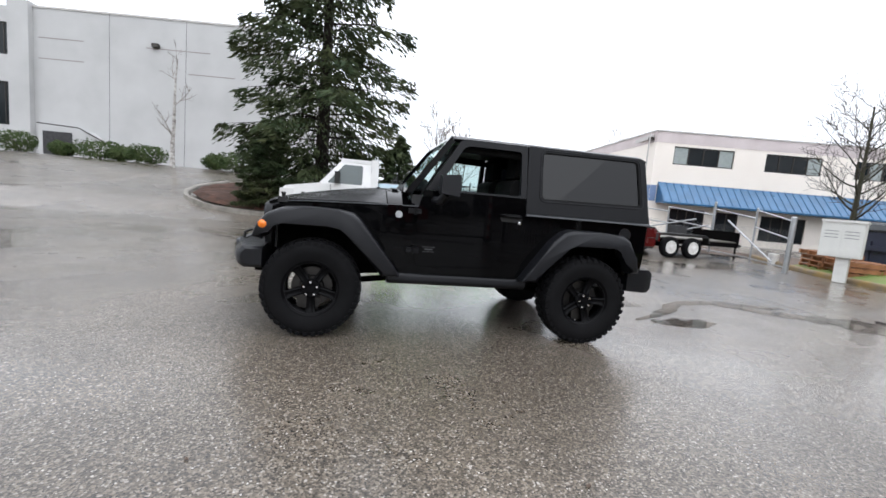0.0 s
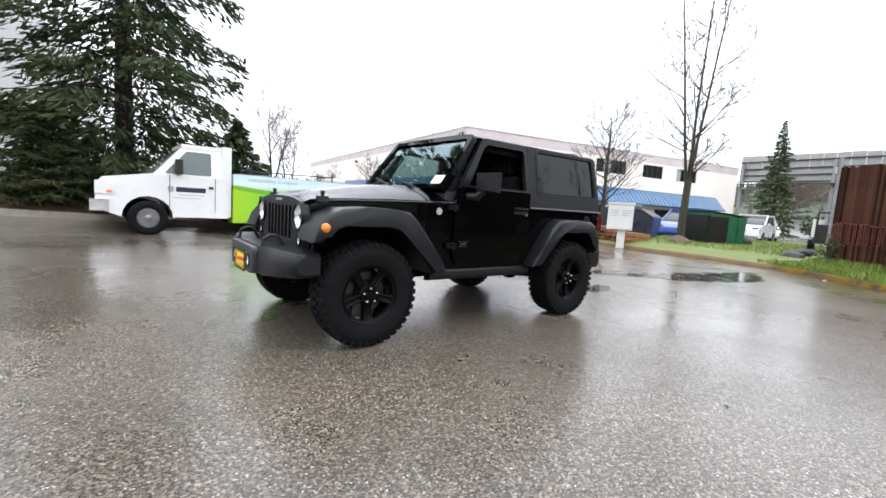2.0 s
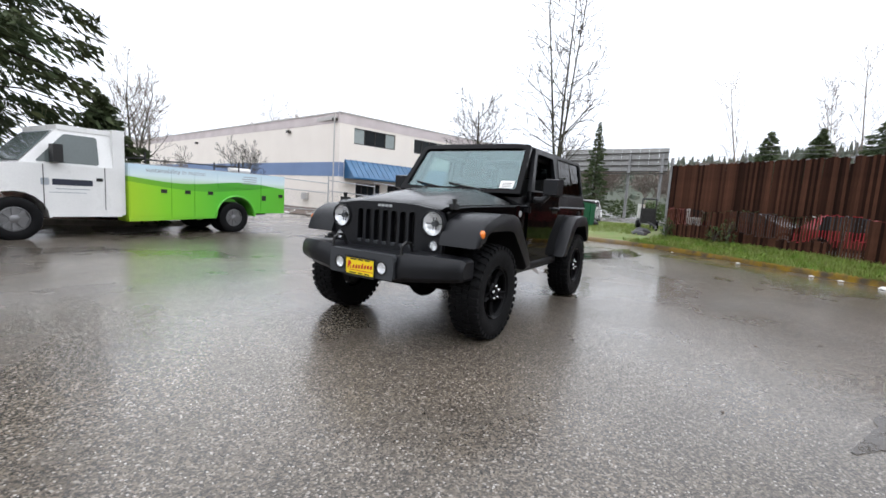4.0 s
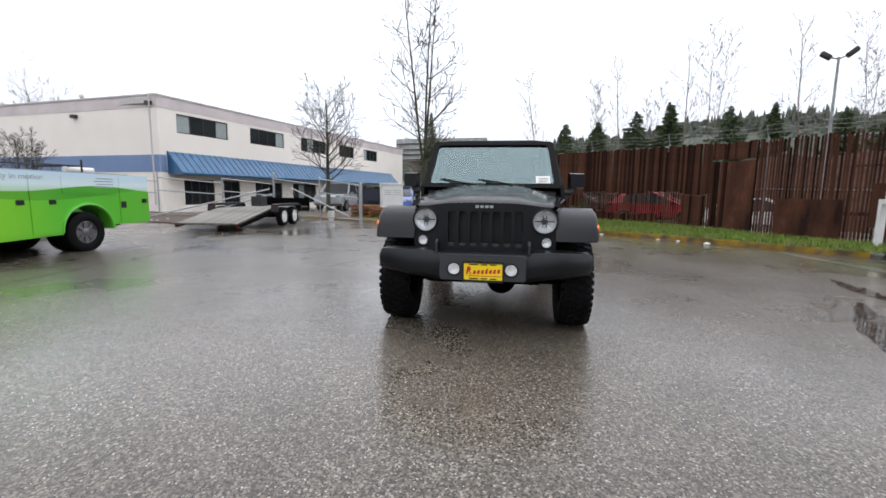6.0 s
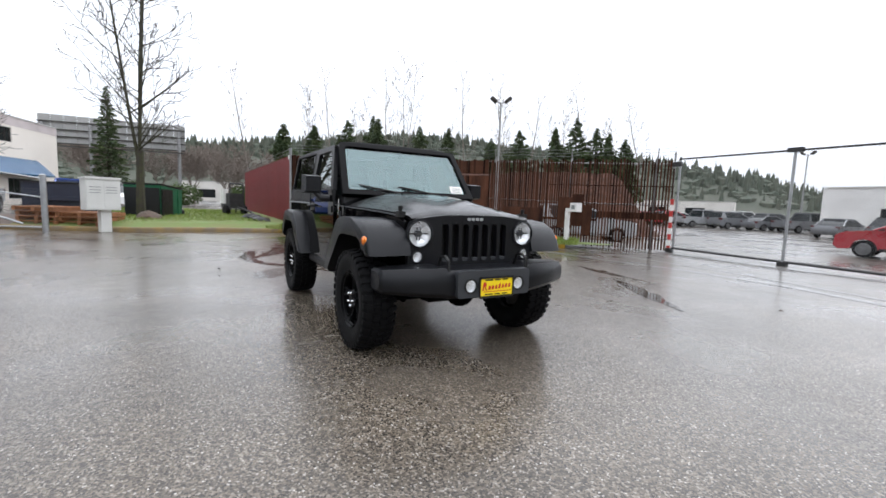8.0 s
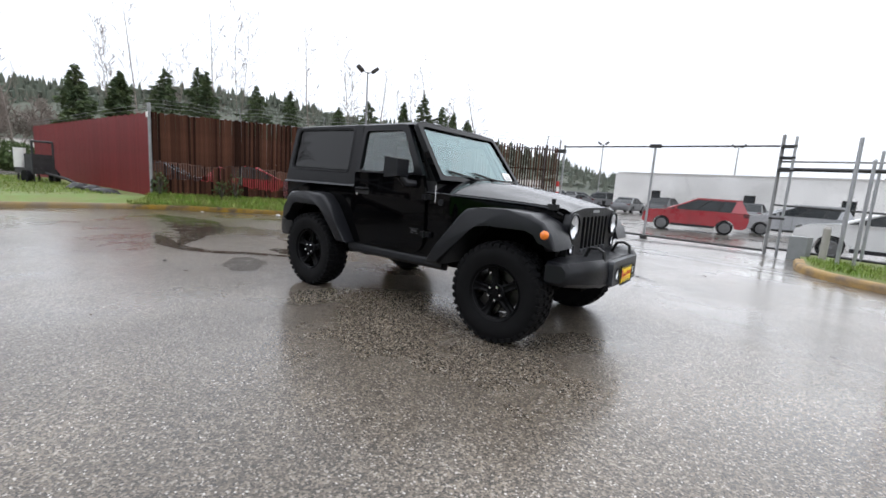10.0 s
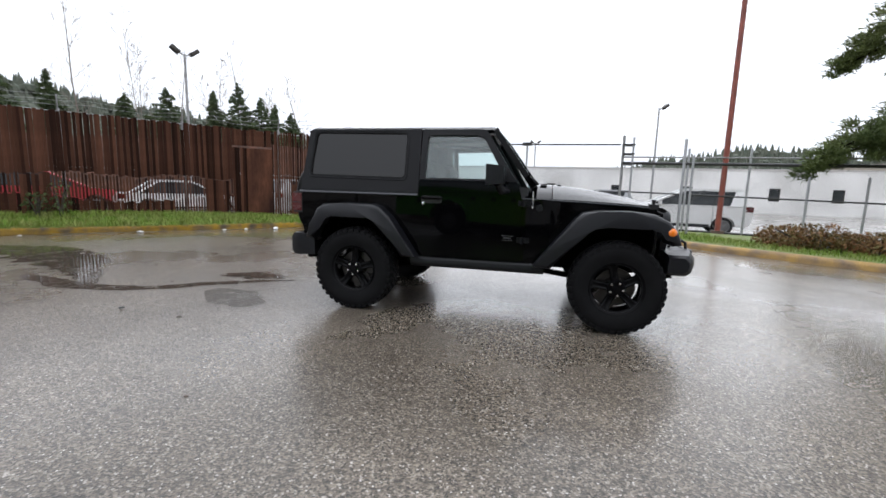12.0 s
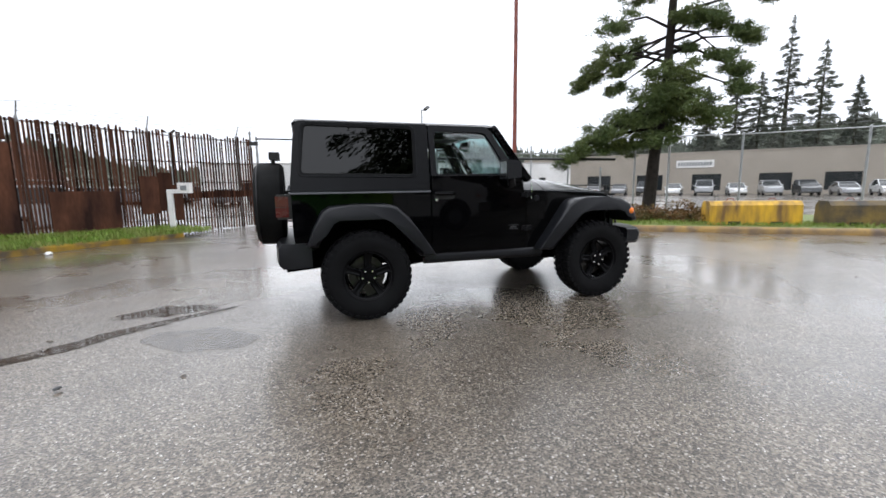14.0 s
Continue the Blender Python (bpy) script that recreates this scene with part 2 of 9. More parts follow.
M_BIGFIR = material("dense_fir_needles", (0.028, 0.046, 0.020), 0.7, vary=0.5, scale=1.0, fine=14, second=(0.060, 0.066, 0.027), amount=0.9, bump=0, spec=0.15)
M_PINE = material("pine_needles", (0.085, 0.125, 0.045), 0.65, vary=0.5, scale=0.8, fine=14, second=(0.13, 0.155, 0.05), amount=0.9, bump=0, spec=0.25)
M_PINEBARK = material("dark_pine_bark", (0.024, 0.019, 0.016), 0.85, vary=0.4, scale=8, fine=40, bump=0.6, spec=0.2)
# distance haze is mixed into these two colours as greyer tones
M_FARTREE = material("hazed_distant_conifers", (0.060, 0.078, 0.056), 0.9, vary=0.35, scale=0.5, fine=8, second=(0.105, 0.105, 0.08), amount=0.8, rnd=0.3, bump=0)
M_HILL = material("hazed_winter_woods", (0.085, 0.090, 0.068), 0.95, vary=0.45, scale=0.06, fine=0.8, second=(0.055, 0.066, 0.048), amount=0.9)
M_SHRUB = material("shrub_leaves", (0.045, 0.075, 0.026), 0.65, vary=0.5, scale=3, fine=20, second=(0.085, 0.105, 0.04), amount=0.7, bump=0, spec=0.12)
M_RUSSET = material("russet_ground_cover", (0.140, 0.062, 0.026), 0.7, vary=0.55, scale=2, fine=20, second=(0.075, 0.085, 0.028), amount=1.0, bump=0, spec=0.15)
M_MESHWIRE = material("dull_chain_link_wire", (0.16, 0.165, 0.165), 0.6, metal=0.3, vary=0.2, bump=0)
M_BARRIER = material("worn_yellow_barrier_paint", (0.62, 0.36, 0.02), 0.5, vary=0.2, scale=2.2, fine=25, second=(0.16, 0.09, 0.03), amount=1.0, stretch=(2.5, 2.5, 0.5), bump=0.4)
M_BARRIER2 = material("chipped_yellow_barrier_paint", (0.034, 0.029, 0.025), 0.6, vary=0.3, scale=2.2, fine=25, second=(0.40, 0.25, 0.03), amount=0.42, bump=0.4)
M_RUBBER = material("black_tyre_rubber", (0.0055, 0.0055, 0.0062), 0.65, vary=0.25, scale=8, fine=80, bump=0.2, spec=0.12)
M_GREENBIN = material("green_painted_steel", (0.012, 0.11, 0.05), 0.5, vary=0.2, scale=3, fine=30)
M_BLUE = material("blue_painted_steel", (0.012, 0.040, 0.24), 0.45, vary=0.2)
M_NAVY = material("navy_panel", (0.012, 0.016, 0.035), 0.5, vary=0.2)
M_PALLET = material("orange_brown_timber", (0.30, 0.13, 0.055), 0.75, vary=0.3, scale=4, fine=40, rnd=0.3)
M_TIMBER = material("grey_wet_planks", (0.18, 0.165, 0.14), 0.6, vary=0.3, scale=3, fine=30, rnd=0.25, stretch=(0.4, 2, 2))
M_BOXPAINT = material("white_cabinet_paint", (0.62, 0.62, 0.59), 0.45, vary=0.08, scale=2, fine=30)
M_BILLB = material("weathered_billboard_back", (0.33, 0.33, 0.32), 0.7, vary=0.2, scale=0.6, fine=8, stretch=(1, 1, 0.3))


# ---- shapes ----
def thing(name, label="", category="", group="", kind="", at=None):
    ob = tagged(new(name), label, category, group, kind)
    ob.empty_display_size = 0.2
    if at is not None:
        ob.matrix_basis = at
    return ob


def finish(name, bm, mat, sharp=35):
    me = bpy.data.meshes.new(name)
    bmesh.ops.recalc_face_normals(bm, faces=bm.faces[:])
    bm.to_mesh(me)
    bm.free()
    if mat:
        me.materials.append(mat)
    if sharp:
        me.polygons.foreach_set("use_smooth", [True] * len(me.polygons))
        me.set_sharp_from_angle(angle=radians(sharp))
    return me


def part(name, bm, mat, parent=None, label="", sharp=35, kind="", at=None):
    ob = new(name, finish(name, bm, mat, sharp))
    ob.parent = parent
    if at is not None:
        ob.matrix_basis = at
    return tagged(ob, label, kind=kind)


def piece(name, me, parent, m):
    ob = new(name, me)
    ob.parent = parent
    ob.matrix_basis = m
    return ob


def box(bm, x0, x1, y0, y1, z0, z1, m=None):
    vs = [bm.verts.new((x, y, z)) for x in (x0, x1) for y in (y0, y1) for z in (z0, z1)]
    fs = [bm.faces.new([vs[i] for i in q]) for q in ((0, 1, 3, 2), (4, 6, 7, 5), (0, 4, 5, 1), (2, 3, 7, 6), (0, 2, 6, 4), (1, 5, 7, 3))]
    if m is not None:
        bmesh.ops.transform(bm, matrix=m, verts=vs)
    return vs, fs


def bevel(bm, w, seg=2, angle=30, edges=None):
    es = edges or [e for e in bm.edges if len(e.link_faces) == 2 and e.calc_face_angle(0) > radians(angle)]
    bmesh.ops.bevel(bm, geom=es, offset=w, segments=seg, profile=0.5, affect="EDGES", clamp_overlap=True)


def bbox(x0, x1, y0, y1, z0, z1, w=0.01, seg=2):
    bm = bmesh.new()
    box(bm, x0, x1, y0, y1, z0, z1)
    bevel(bm, w, seg)
    return bm


def rounded(pts, r, n=4):
    """Polygon corners made round; r is one radius or one for each corner."""
    out, k = [], len(pts)
    rs = r if isinstance(r, (list, tuple)) else [r] * k
    for i in range(k):
        p, a, b = Vector(pts[i]), Vector(pts[i - 1]), Vector(pts[(i + 1) % k])
        u, v = (a - p), (b - p)
        d = min(rs[i], u.length * 0.45, v.length * 0.45)
        if d < 1e-4:
            out.append(tuple(p))
            continue
        s, e = p + u.normalized() * d, p + v.normalized() * d
        for j in range(n + 1):
            t = j / n
            out.append(tuple(s * (1 - t) ** 2 + p * 2 * t * (1 - t) + e * t * t))
    return out


def prism(bm, pts, put, lo, hi):
    """A polygon (a, b) pushed from depth lo to hi; put(a, b, depth) gives the place."""
    A = [bm.verts.new(put(a, b, lo)) for a, b in pts]
    B = [bm.verts.new(put(a, b, hi)) for a, b in pts]
    bm.faces.new(A), bm.faces.new(B[::-1])
    for i in range(len(pts)):
        bm.faces.new((A[i], B[i], B[i - 1], A[i - 1]))
    return A + B


def side(a, b, d):
    return (a, d, b)


def front(a, b, d):
    return (d, a, b)


def flat(a, b, d):
    return (a, b, d)


def plate(bm, outer, holes, put, lo, hi):
    """A sheet of some thickness with holes through it."""
    tmp, loops = bmesh.new(), []
    for loop in (outer, *holes):
        vs = [tmp.verts.new((a, b, 0)) for a, b in loop]
        loops.append(vs)
        for i in range(len(vs)):
            tmp.edges.new((vs[i - 1], vs[i]))
    bmesh.ops.triangle_fill(tmp, edges=tmp.edges[:], use_beauty=True)
    tmp.verts.index_update()
    co = [tuple(v.co) for v in tmp.verts]
    tris = [[v.index for v in f.verts] for f in tmp.faces]
    rings = [[v.index for v in vs] for vs in loops]
    tmp.free()
    A = [bm.verts.new(put(a, b, lo)) for a, b, _ in co]
    B = [bm.verts.new(put(a, b, hi)) for a, b, _ in co]
    for t in tris:
        bm.faces.new([A[i] for i in t])
        bm.faces.new([B[i] for i in reversed(t)])
    for ring in rings:
        for i in range(len(ring)):
            bm.faces.new((A[ring[i - 1]], A[ring[i]], B[ring[i]], B[ring[i - 1]]))
    return A + B


def ring_at(bm, p, ax, r, seg, start=0.0):
    z = Vector(ax).normalized()
    x = z.orthogonal().normalized()
    y = z.cross(x)
    return [bm.verts.new(Vector(p) + x * (math.cos(start + math.tau * i / seg) * r) + y * (math.sin(start + math.tau * i / seg) * r)) for i in range(seg)]


def skin(bm, rings, closed=False, caps=True, loop=True):
    k = len(rings[0])
    pairs = list(zip(rings, rings[1:])) + ([(rings[-1], rings[0])] if closed else [])
    for A, B in pairs:
        for i in range(k if loop else k - 1):
            j = (i + 1) % k
            bm.faces.new((A[i], A[j], B[j], B[i]))
    if caps and not closed:
        bm.faces.new(rings[0][::-1]), bm.faces.new(rings[-1])


def cyl(bm, p0, p1, r0, r1=None, seg=16, caps=True):
    d = Vector(p1) - Vector(p0)
    skin(bm, [ring_at(bm, p0, d, r0, seg), ring_at(bm, p1, d, r0 if r1 is None else r1, seg)], caps=caps)


def tube(bm, pts, r, seg=8, closed=False):
    pts = [Vector(p) for p in pts]
    rings, x = [], None
    rs = r if isinstance(r, (list, tuple)) else [r] * len(pts)
    for i, p in enumerate(pts):
        a = pts[i - 1] if i or closed else p
        b = pts[(i + 1) % len(pts)] if i < len(pts) - 1 or closed else p
        z = (b - a).normalized()
        x = z.orthogonal().normalized() if x is None else (x - z * x.dot(z)).normalized()
        y = z.cross(x)
        rings.append([bm.verts.new(p + (x * math.cos(math.tau * k / seg) + y * math.sin(math.tau * k / seg)) * rs[i]) for k in range(seg)])
    skin(bm, rings, closed=closed, caps=not closed)


def lathe(bm, prof, seg=32, m=None, closed=False, mouth=False):
    """A profile of (radius, depth) turned round the y axis."""
    vs0 = len(bm.verts)
    rings = [[bm.verts.new((r * math.cos(math.tau * i / seg), d, r * math.sin(math.tau * i / seg))) for i in range(seg)] for r, d in prof]
    skin(bm, rings, closed=closed, caps=not (closed or mouth))
    if m is not None:
        bm.verts.ensure_lookup_table()
        bmesh.ops.transform(bm, matrix=m, verts=bm.verts[vs0:])


def loft(bm, sections, caps=True, loop=True):
    skin(bm, [[bm.verts.new(p) for p in s] for s in sections], caps=caps, loop=loop)


def words(name, text, size, mat, parent, m, depth=0.002, label=""):
    cu = bpy.data.curves.new(name, "FONT")
    cu.body, cu.size, cu.extrude, cu.align_x, cu.align_y = text, size, depth, "CENTER", "CENTER"
    ob = new(name, cu)
    dg = bpy.context.evaluated_depsgraph_get()
    me = bpy.data.meshes.new_from_object(ob.evaluated_get(dg))
    bpy.data.objects.remove(ob)
    me.materials.append(mat) if not me.materials else None
    me.materials[0] = mat
    ob = new(name, me)
    ob.parent = parent
    ob.matrix_basis = m
    return tagged(ob, label)


def smooth01(v):
    v = min(max(v, 0.0), 1.0)
    return v * v * (3 - 2 * v)


def ground_z(x, y):
    """Level yard; a drive climbs towards the grey building, and the car lot beyond the fence lies a little lower."""
    up = -y - 8.6
    rise = (0.31 * smooth01(up / 2.5) + 1.37 * smooth01(up / 12.6)) * smooth01((x + 1.5) / 6)
    drop = -0.38 * smooth01((y - 10.5) / 6)
    return rise + drop

# ---- ground ----
def spread(lo, hi, near_lo, near_hi, step):
    v = list(np.arange(near_lo, near_hi + 0.01, step))
    s, a = step, near_lo
    while a > lo:
        s *= 1.35
        a -= s
        v.insert(0, a)
    s, a = step, near_hi
    while a < hi:
        s *= 1.35
        a += s
        v.append(a)
    return v


def build_ground():
    bm = bmesh.new()
    xs, ys = spread(-600, 600, -30, 32, 1.0), spread(-600, 600, -46, 34, 1.0)
    rows = [[bm.verts.new((x, y, ground_z(x, y))) for x in xs] for y in ys]
    skin(bm, rows, caps=False, loop=False)
    tagged(part("ground", bm, M_ASPHALT, sharp=0), "wet worn asphalt yard with pale stone chips and puddles", "asphalt", kind="structure")


build_ground()


def along(line, step):
    """Points every step metres along a polyline, with the way ahead at each."""
    out, line = [], [Vector(p) for p in line]
    for a, b in zip(line, line[1:]):
        k = max(1, round((b - a).length / step))
        out += [a.lerp(b, i / k) for i in range(k)]
    out.append(line[-1])
    return [(p, (out[min(i + 1, len(out) - 1)] - out[max(i - 1, 0)]).normalized()) for i, p in enumerate(out)]


def soften(line, rounds=2):
    line = [Vector(p) for p in line]
    for _ in range(rounds):
        new_line = [line[0]]
        for a, b in zip(line, line[1:]):
            new_line += [a.lerp(b, 0.25), a.lerp(b, 0.75)]
        line = new_line + [line[-1]]
    return line


def build_kerb(line, mat, label, high=0.14, wide=0.16, inward=1):
    """A kerb along a line; its road face stands on the line and its top lies inward."""
    bm = bmesh.new()
    rings = []
    rnd = random.Random(4)
    for p, d in along(line, 0.45):
        q = Vector((-d.y, d.x)) * inward
        z = ground_z(p.x, p.y)
        e = rnd.uniform(-0.008, 0.008)
        prof = ((0, -0.1), (0.0, high * 0.55), (0.02, high * 0.88), (0.05, high + e), (wide, high + e * 0.5), (wide, -0.1))
        rings.append([bm.verts.new((p.x + q.x * a, p.y + q.y * a, z + b)) for a, b in prof])
    skin(bm, rings, loop=True)
    return tagged(part("kerb", bm, mat, sharp=50), label, "kerb", kind="structure")


KERB_A = soften([(-13.9, -9.6), (-12.6, -7.4), (-11.6, -5.4), (-11.1, -3.4), (-11.05, -1.2), (-10.7, 0.4), (-9.95, 1.75), (-8.75, 3.0), (-7.4, 4.4), (-6.4, 5.5), (-5.7, 6.25), (-5.1, 6.55), (-4.6, 7.5)])
KERB_B = soften([(3.3, 8.2), (3.3, 6.9), (3.6, 6.2), (4.2, 5.6), (5.2, 4.75), (6.2, 3.95), (7.45, 3.15), (8.75, 2.15), (11.0, 0.5), (18, -3.4), (30, -9.4)])
turn_at = min(range(len(KERB_A)), key=lambda i: abs(KERB_A[i][1] - 0.2))
build_kerb(KERB_A[:turn_at + 1], M_KERB_BARE, "grey-brown kerb with traces of yellow paint by the lawn")
build_kerb(KERB_A[turn_at:], M_YELLOW_KERB, "worn yellow painted kerb along the grass below the fence")
build_kerb(KERB_B, M_KERB_WORN, "worn yellow painted kerb round the planting bed", inward=1)


def build_sheet(name, outline, mat, label, cat, lift=0.12, amp=0.03, step=0.5, far=None):
    """A patch of earth or grass: a fine sheet inside an outline, gently uneven."""
    bm = bmesh.new()
    edge = [Vector(p) for p in outline]
    tmp = [bm.verts.new((p.x, p.y, 0)) for p in edge]
    for i in range(len(tmp)):
        bm.edges.new((tmp[i - 1], tmp[i]))
    bmesh.ops.triangle_fill(bm, edges=bm.edges[:], use_beauty=True)
    for _ in range(5):
        long = [e for e in bm.edges if e.calc_length() > step * 1.6]
        if not long or len(bm.verts) > 9000:
            break
        bmesh.ops.subdivide_edges(bm, edges=long, cuts=1)
        bmesh.ops.triangulate(bm, faces=bm.faces[:])
    for v in bm.verts:
        rim = v.is_boundary
        v.co.z = ground_z(v.co.x, v.co.y) + lift + (far(v.co.x, v.co.y) if far else 0) + (0 if rim else amp * (1 + noise.noise(Vector((v.co.x * 0.8, v.co.y * 0.8, 3)))))
    return tagged(part(name, bm, mat, sharp=0), label, cat, kind="structure")


def inside(line, off):
    out = []
    for p, d in along(line, 0.6):
        out.append((p.x - d.y * off, p.y + d.x * off))
    return out


FENCE = [(-11.74, 1.05), (-7.95, 6.2), (-3.1, 10.3)]


def verge_rise(x, y):
    """The grass climbs a little from the kerb to the far end of the fence."""
    rise = 0.16 * smooth01((-x - 6.0) / 4)
    if rise == 0.0:
        return 0.0
    off = min((x - p[0]) ** 2 + (y - p[1]) ** 2 for p in KERB_A) ** 0.5
    return rise * smooth01((off - 0.2) / 0.8)


verge = inside(KERB_A, 0.14)
verge = [p for p in verge if p[1] > -6.6]
build_sheet("grass_verge", verge + [(-4.2, 8.8), (-4.3, 9.3), (-7.95, 6.5), (-11.6, 1.4), (-24, 1.8), (-27, -3.0), (-20, -6.3)], M_GRASS,
            "short wet grass verge with bare patches", "grass", 0.11, far=verge_rise)
build_sheet("soil_strip", [p for p in inside(KERB_A, 0.14) if p[1] <= -6.0] + [(-20, -6.3), (-19, -9.0), (-14, -10.4)], M_SOIL, "bare wet soil beside the grass", "soil", 0.10)
build_sheet("planting_bed", inside(KERB_B, 0.14) + [(31, -5), (18, 2.2), (14.4, 4.1), (12.6, 6.5), (10.7, 7.6), (6.4, 9.2), (3.4, 9.9)], M_GRASS, "grassy planting bed behind the yellow kerb", "grass", 0.11)
build_sheet("mulch_bed", [(3.2, -10.05), (4.8, -10.1), (5.9, -10.7), (6.7, -12.0), (6.9, -13.6), (6.2, -15.0), (4.0, -15.8), (-1, -15.8), (-4, -14), (-4.5, -11.5), (-3, -10.4), (0.5, -10.1)],
            M_BARKCHIP, "red-brown bark mulch bed under the fir", "mulch", 0.10, amp=0.10)
build_kerb(soften([(-4.6, -11.6), (-3, -10.25), (0.5, -9.95), (3.2, -9.9), (4.9, -9.95), (6.1, -10.6), (6.9, -12.0), (7.1, -13.7), (6.4, -15.1)]), M_KERB, "grey concrete kerb round the mulch bed", 0.12, inward=1)


# ---- wooden slat fence on steel posts ----
def fence_spot(s):
    a, b, c = (Vector(p) for p in FENCE)
    l1 = (b - a).length
    if s < l1:
        p, d = a.lerp(b, s / l1), (b - a).normalized()
    else:
        p, d = b.lerp(c, (s - l1) / (c - b).length), (c - b).normalized()
    return p, d


FENCE_LEN = (Vector(FENCE[1]) - Vector(FENCE[0])).length + (Vector(FENCE[2]) - Vector(FENCE[1])).length


def fence_base(s):
    return 0.28 - 0.26 * smooth01((s - 4.5) / 7.5)


def build_fence():
    root = thing("slat_fence", "tall dark red-brown slat fence with barbed wire above", "fence", at=pose(0, 0, 0))
    rnd = random.Random(11)
    s = 2.4
    while s < FENCE_LEN + 0.1:
        p, d = fence_spot(min(s, FENCE_LEN - 0.05))
        bm = bmesh.new()
        q = Vector((d.y, -d.x))
        back = p - q * 0.06
        cyl(bm, (back.x, back.y, -0.1), (back.x, back.y, 2.74), 0.032, seg=10)
        tip = (back.x + q.x * 0.16, back.y + q.y * 0.16, 3.02)
        tube(bm, [(back.x, back.y, 2.7), tip], 0.016, 6)
        part("post", bm, M_GALV_OLD, root, "dull galvanised post with a leaning wire arm")
        s += 2.45
    bm = bmesh.new()
    for z in (0.35, 1.35, 2.58):
        pts = []
        for i in range(0, 40):
            p, d = fence_spot(i / 39 * (FENCE_LEN - 0.02))
            q = Vector((d.y, -d.x))
            pts.append((p.x - q.x * 0.05, p.y - q.y * 0.05, z + fence_base(i / 39 * FENCE_LEN) * 0.3))
        tube(bm, pts, 0.02, 6)
    part("rail", bm, M_GALV_OLD, root, "galvanised rails behind the slats")
    for a, z in ((0.06, 2.82), (0.11, 2.91), (0.16, 3.01)):
        bm = bmesh.new()
        pts, barbs = [], []
        n_pts = 60
        for i in range(n_pts):
            s = i / (n_pts - 1) * (FENCE_LEN - 0.02)
            p, d = fence_spot(s)
            q = Vector((d.y, -d.x))
            sag = 0.03 * math.sin(s * 2.56) + 0.015 * math.sin(s * 7)
            pts.append((p.x + q.x * (a - 0.06), p.y + q.y * (a - 0.06), z + sag))
        tube(bm, pts, 0.006, 4)
        for p in pts[::2]:
            v = Vector(p)
            tube(bm, [v + Vector((-0.02, 0.02, 0.02)), v + Vector((0.02, -0.02, -0.02))], 0.004, 3)
        part("barbed_wire", bm, M_GALV_OLD, root, "thin barbed wire strand", sharp=0)


build_fence()

# burgundy board fence running back from the corner post
def build_red_fence():
    root = thing("board_fence", "burgundy painted board fence with wire above", "fence", at=pose(-11.74, 1.05, 0, 0, 0, 180.3))
    bm = bmesh.new()
    cyl(bm, (0, 0, 0), (0, 0, 2.95), 0.045, seg=12)
    part("post", bm, M_GALV_OLD, root, "pale weathered steel corner post")
    bm = bmesh.new()
    box(bm, -0.06, 0.06, 0.05, 0.07, 2.55, 2.7)
    part("sign", bm, M_WHITE, root, "small white square sign on the post")
    for z in (0.5, 1.5, 2.5):
        bm = bbox(0.05, 15.2, -0.06, -0.03, z, z + 0.09, 0.005, 1)
        part("rail", bm, M_REDBOARD, root)
    for z in (2.8, 2.92):
        bm = bmesh.new()
        tube(bm, [(0, 0, z), (5, 0, z + 0.02), (10, 0, z - 0.02), (15.2, 0, z)], 0.006, 4)
        part("wire", bm, M_GALV_OLD, root, sharp=0)
    return root


RED_FENCE = build_red_fence()

# ---- buildings ----
def oriented(p0, d):
    """A frame with x along the wall d, z up, at the corner p0; y points into the building when the wall is seen from outside."""
    x = Vector((*d, 0)).normalized()
    z = Vector((0, 0, 1))
    y = z.cross(x)
    return Matrix(((x.x, y.x, z.x, p0[0]), (x.y, y.y, z.y, p0[1]), (x.z, y.z, z.z, p0[2]), (0, 0, 0, 1)))


def window_unit(root, u0, u1, z0, z1, y, panes=4, frame_mat=None, blinds=(), name="window"):
    """A window set in a wall hole: frame, mullions, panes, and blinds behind some of them."""
    w = part(name, bmesh_frame(u0, u1, z0, z1, y + 0.05, y + 0.13, 0.07), frame_mat or M_FRAME_DK, root)
    step = (u1 - u0) / panes
    for i in range(panes):
        a, b = u0 + step * i, u0 + step * (i + 1)
        bm = bmesh.new()
        box(bm, a + 0.04, b - 0.04, y + 0.085, y + 0.095, z0 + 0.05, z1 - 0.05)
        part("pane", bm, M_DARKGLASS, w)
        if i:
            bm = bmesh.new()
            box(bm, a - 0.03, a + 0.03, y + 0.045, y + 0.125, z0 + 0.05, z1 - 0.05)
            part("mullion", bm, frame_mat or M_FRAME_DK, w)
        if i in blinds:
            bm = bmesh.new()
            box(bm, a + 0.05, b - 0.05, y + 0.072, y + 0.078, z0 + 0.06, z1 - 0.06)
            part("blind", bm, M_CURTAIN, w, "pale blind behind the glass")
    return w


def bmesh_frame(u0, u1, z0, z1, y0, y1, t):
    bm = bmesh.new()
    plate(bm, [(u0, z0), (u1, z0), (u1, z1), (u0, z1)], [[(u0 + t, z0 + t), (u1 - t, z0 + t), (u1 - t, z1 - t), (u0 + t, z1 - t)]], side, y0, y1)
    return bm


def rect(u0, u1, z0, z1):
    return [(u0, z0), (u1, z0), (u1, z1), (u0, z1)]


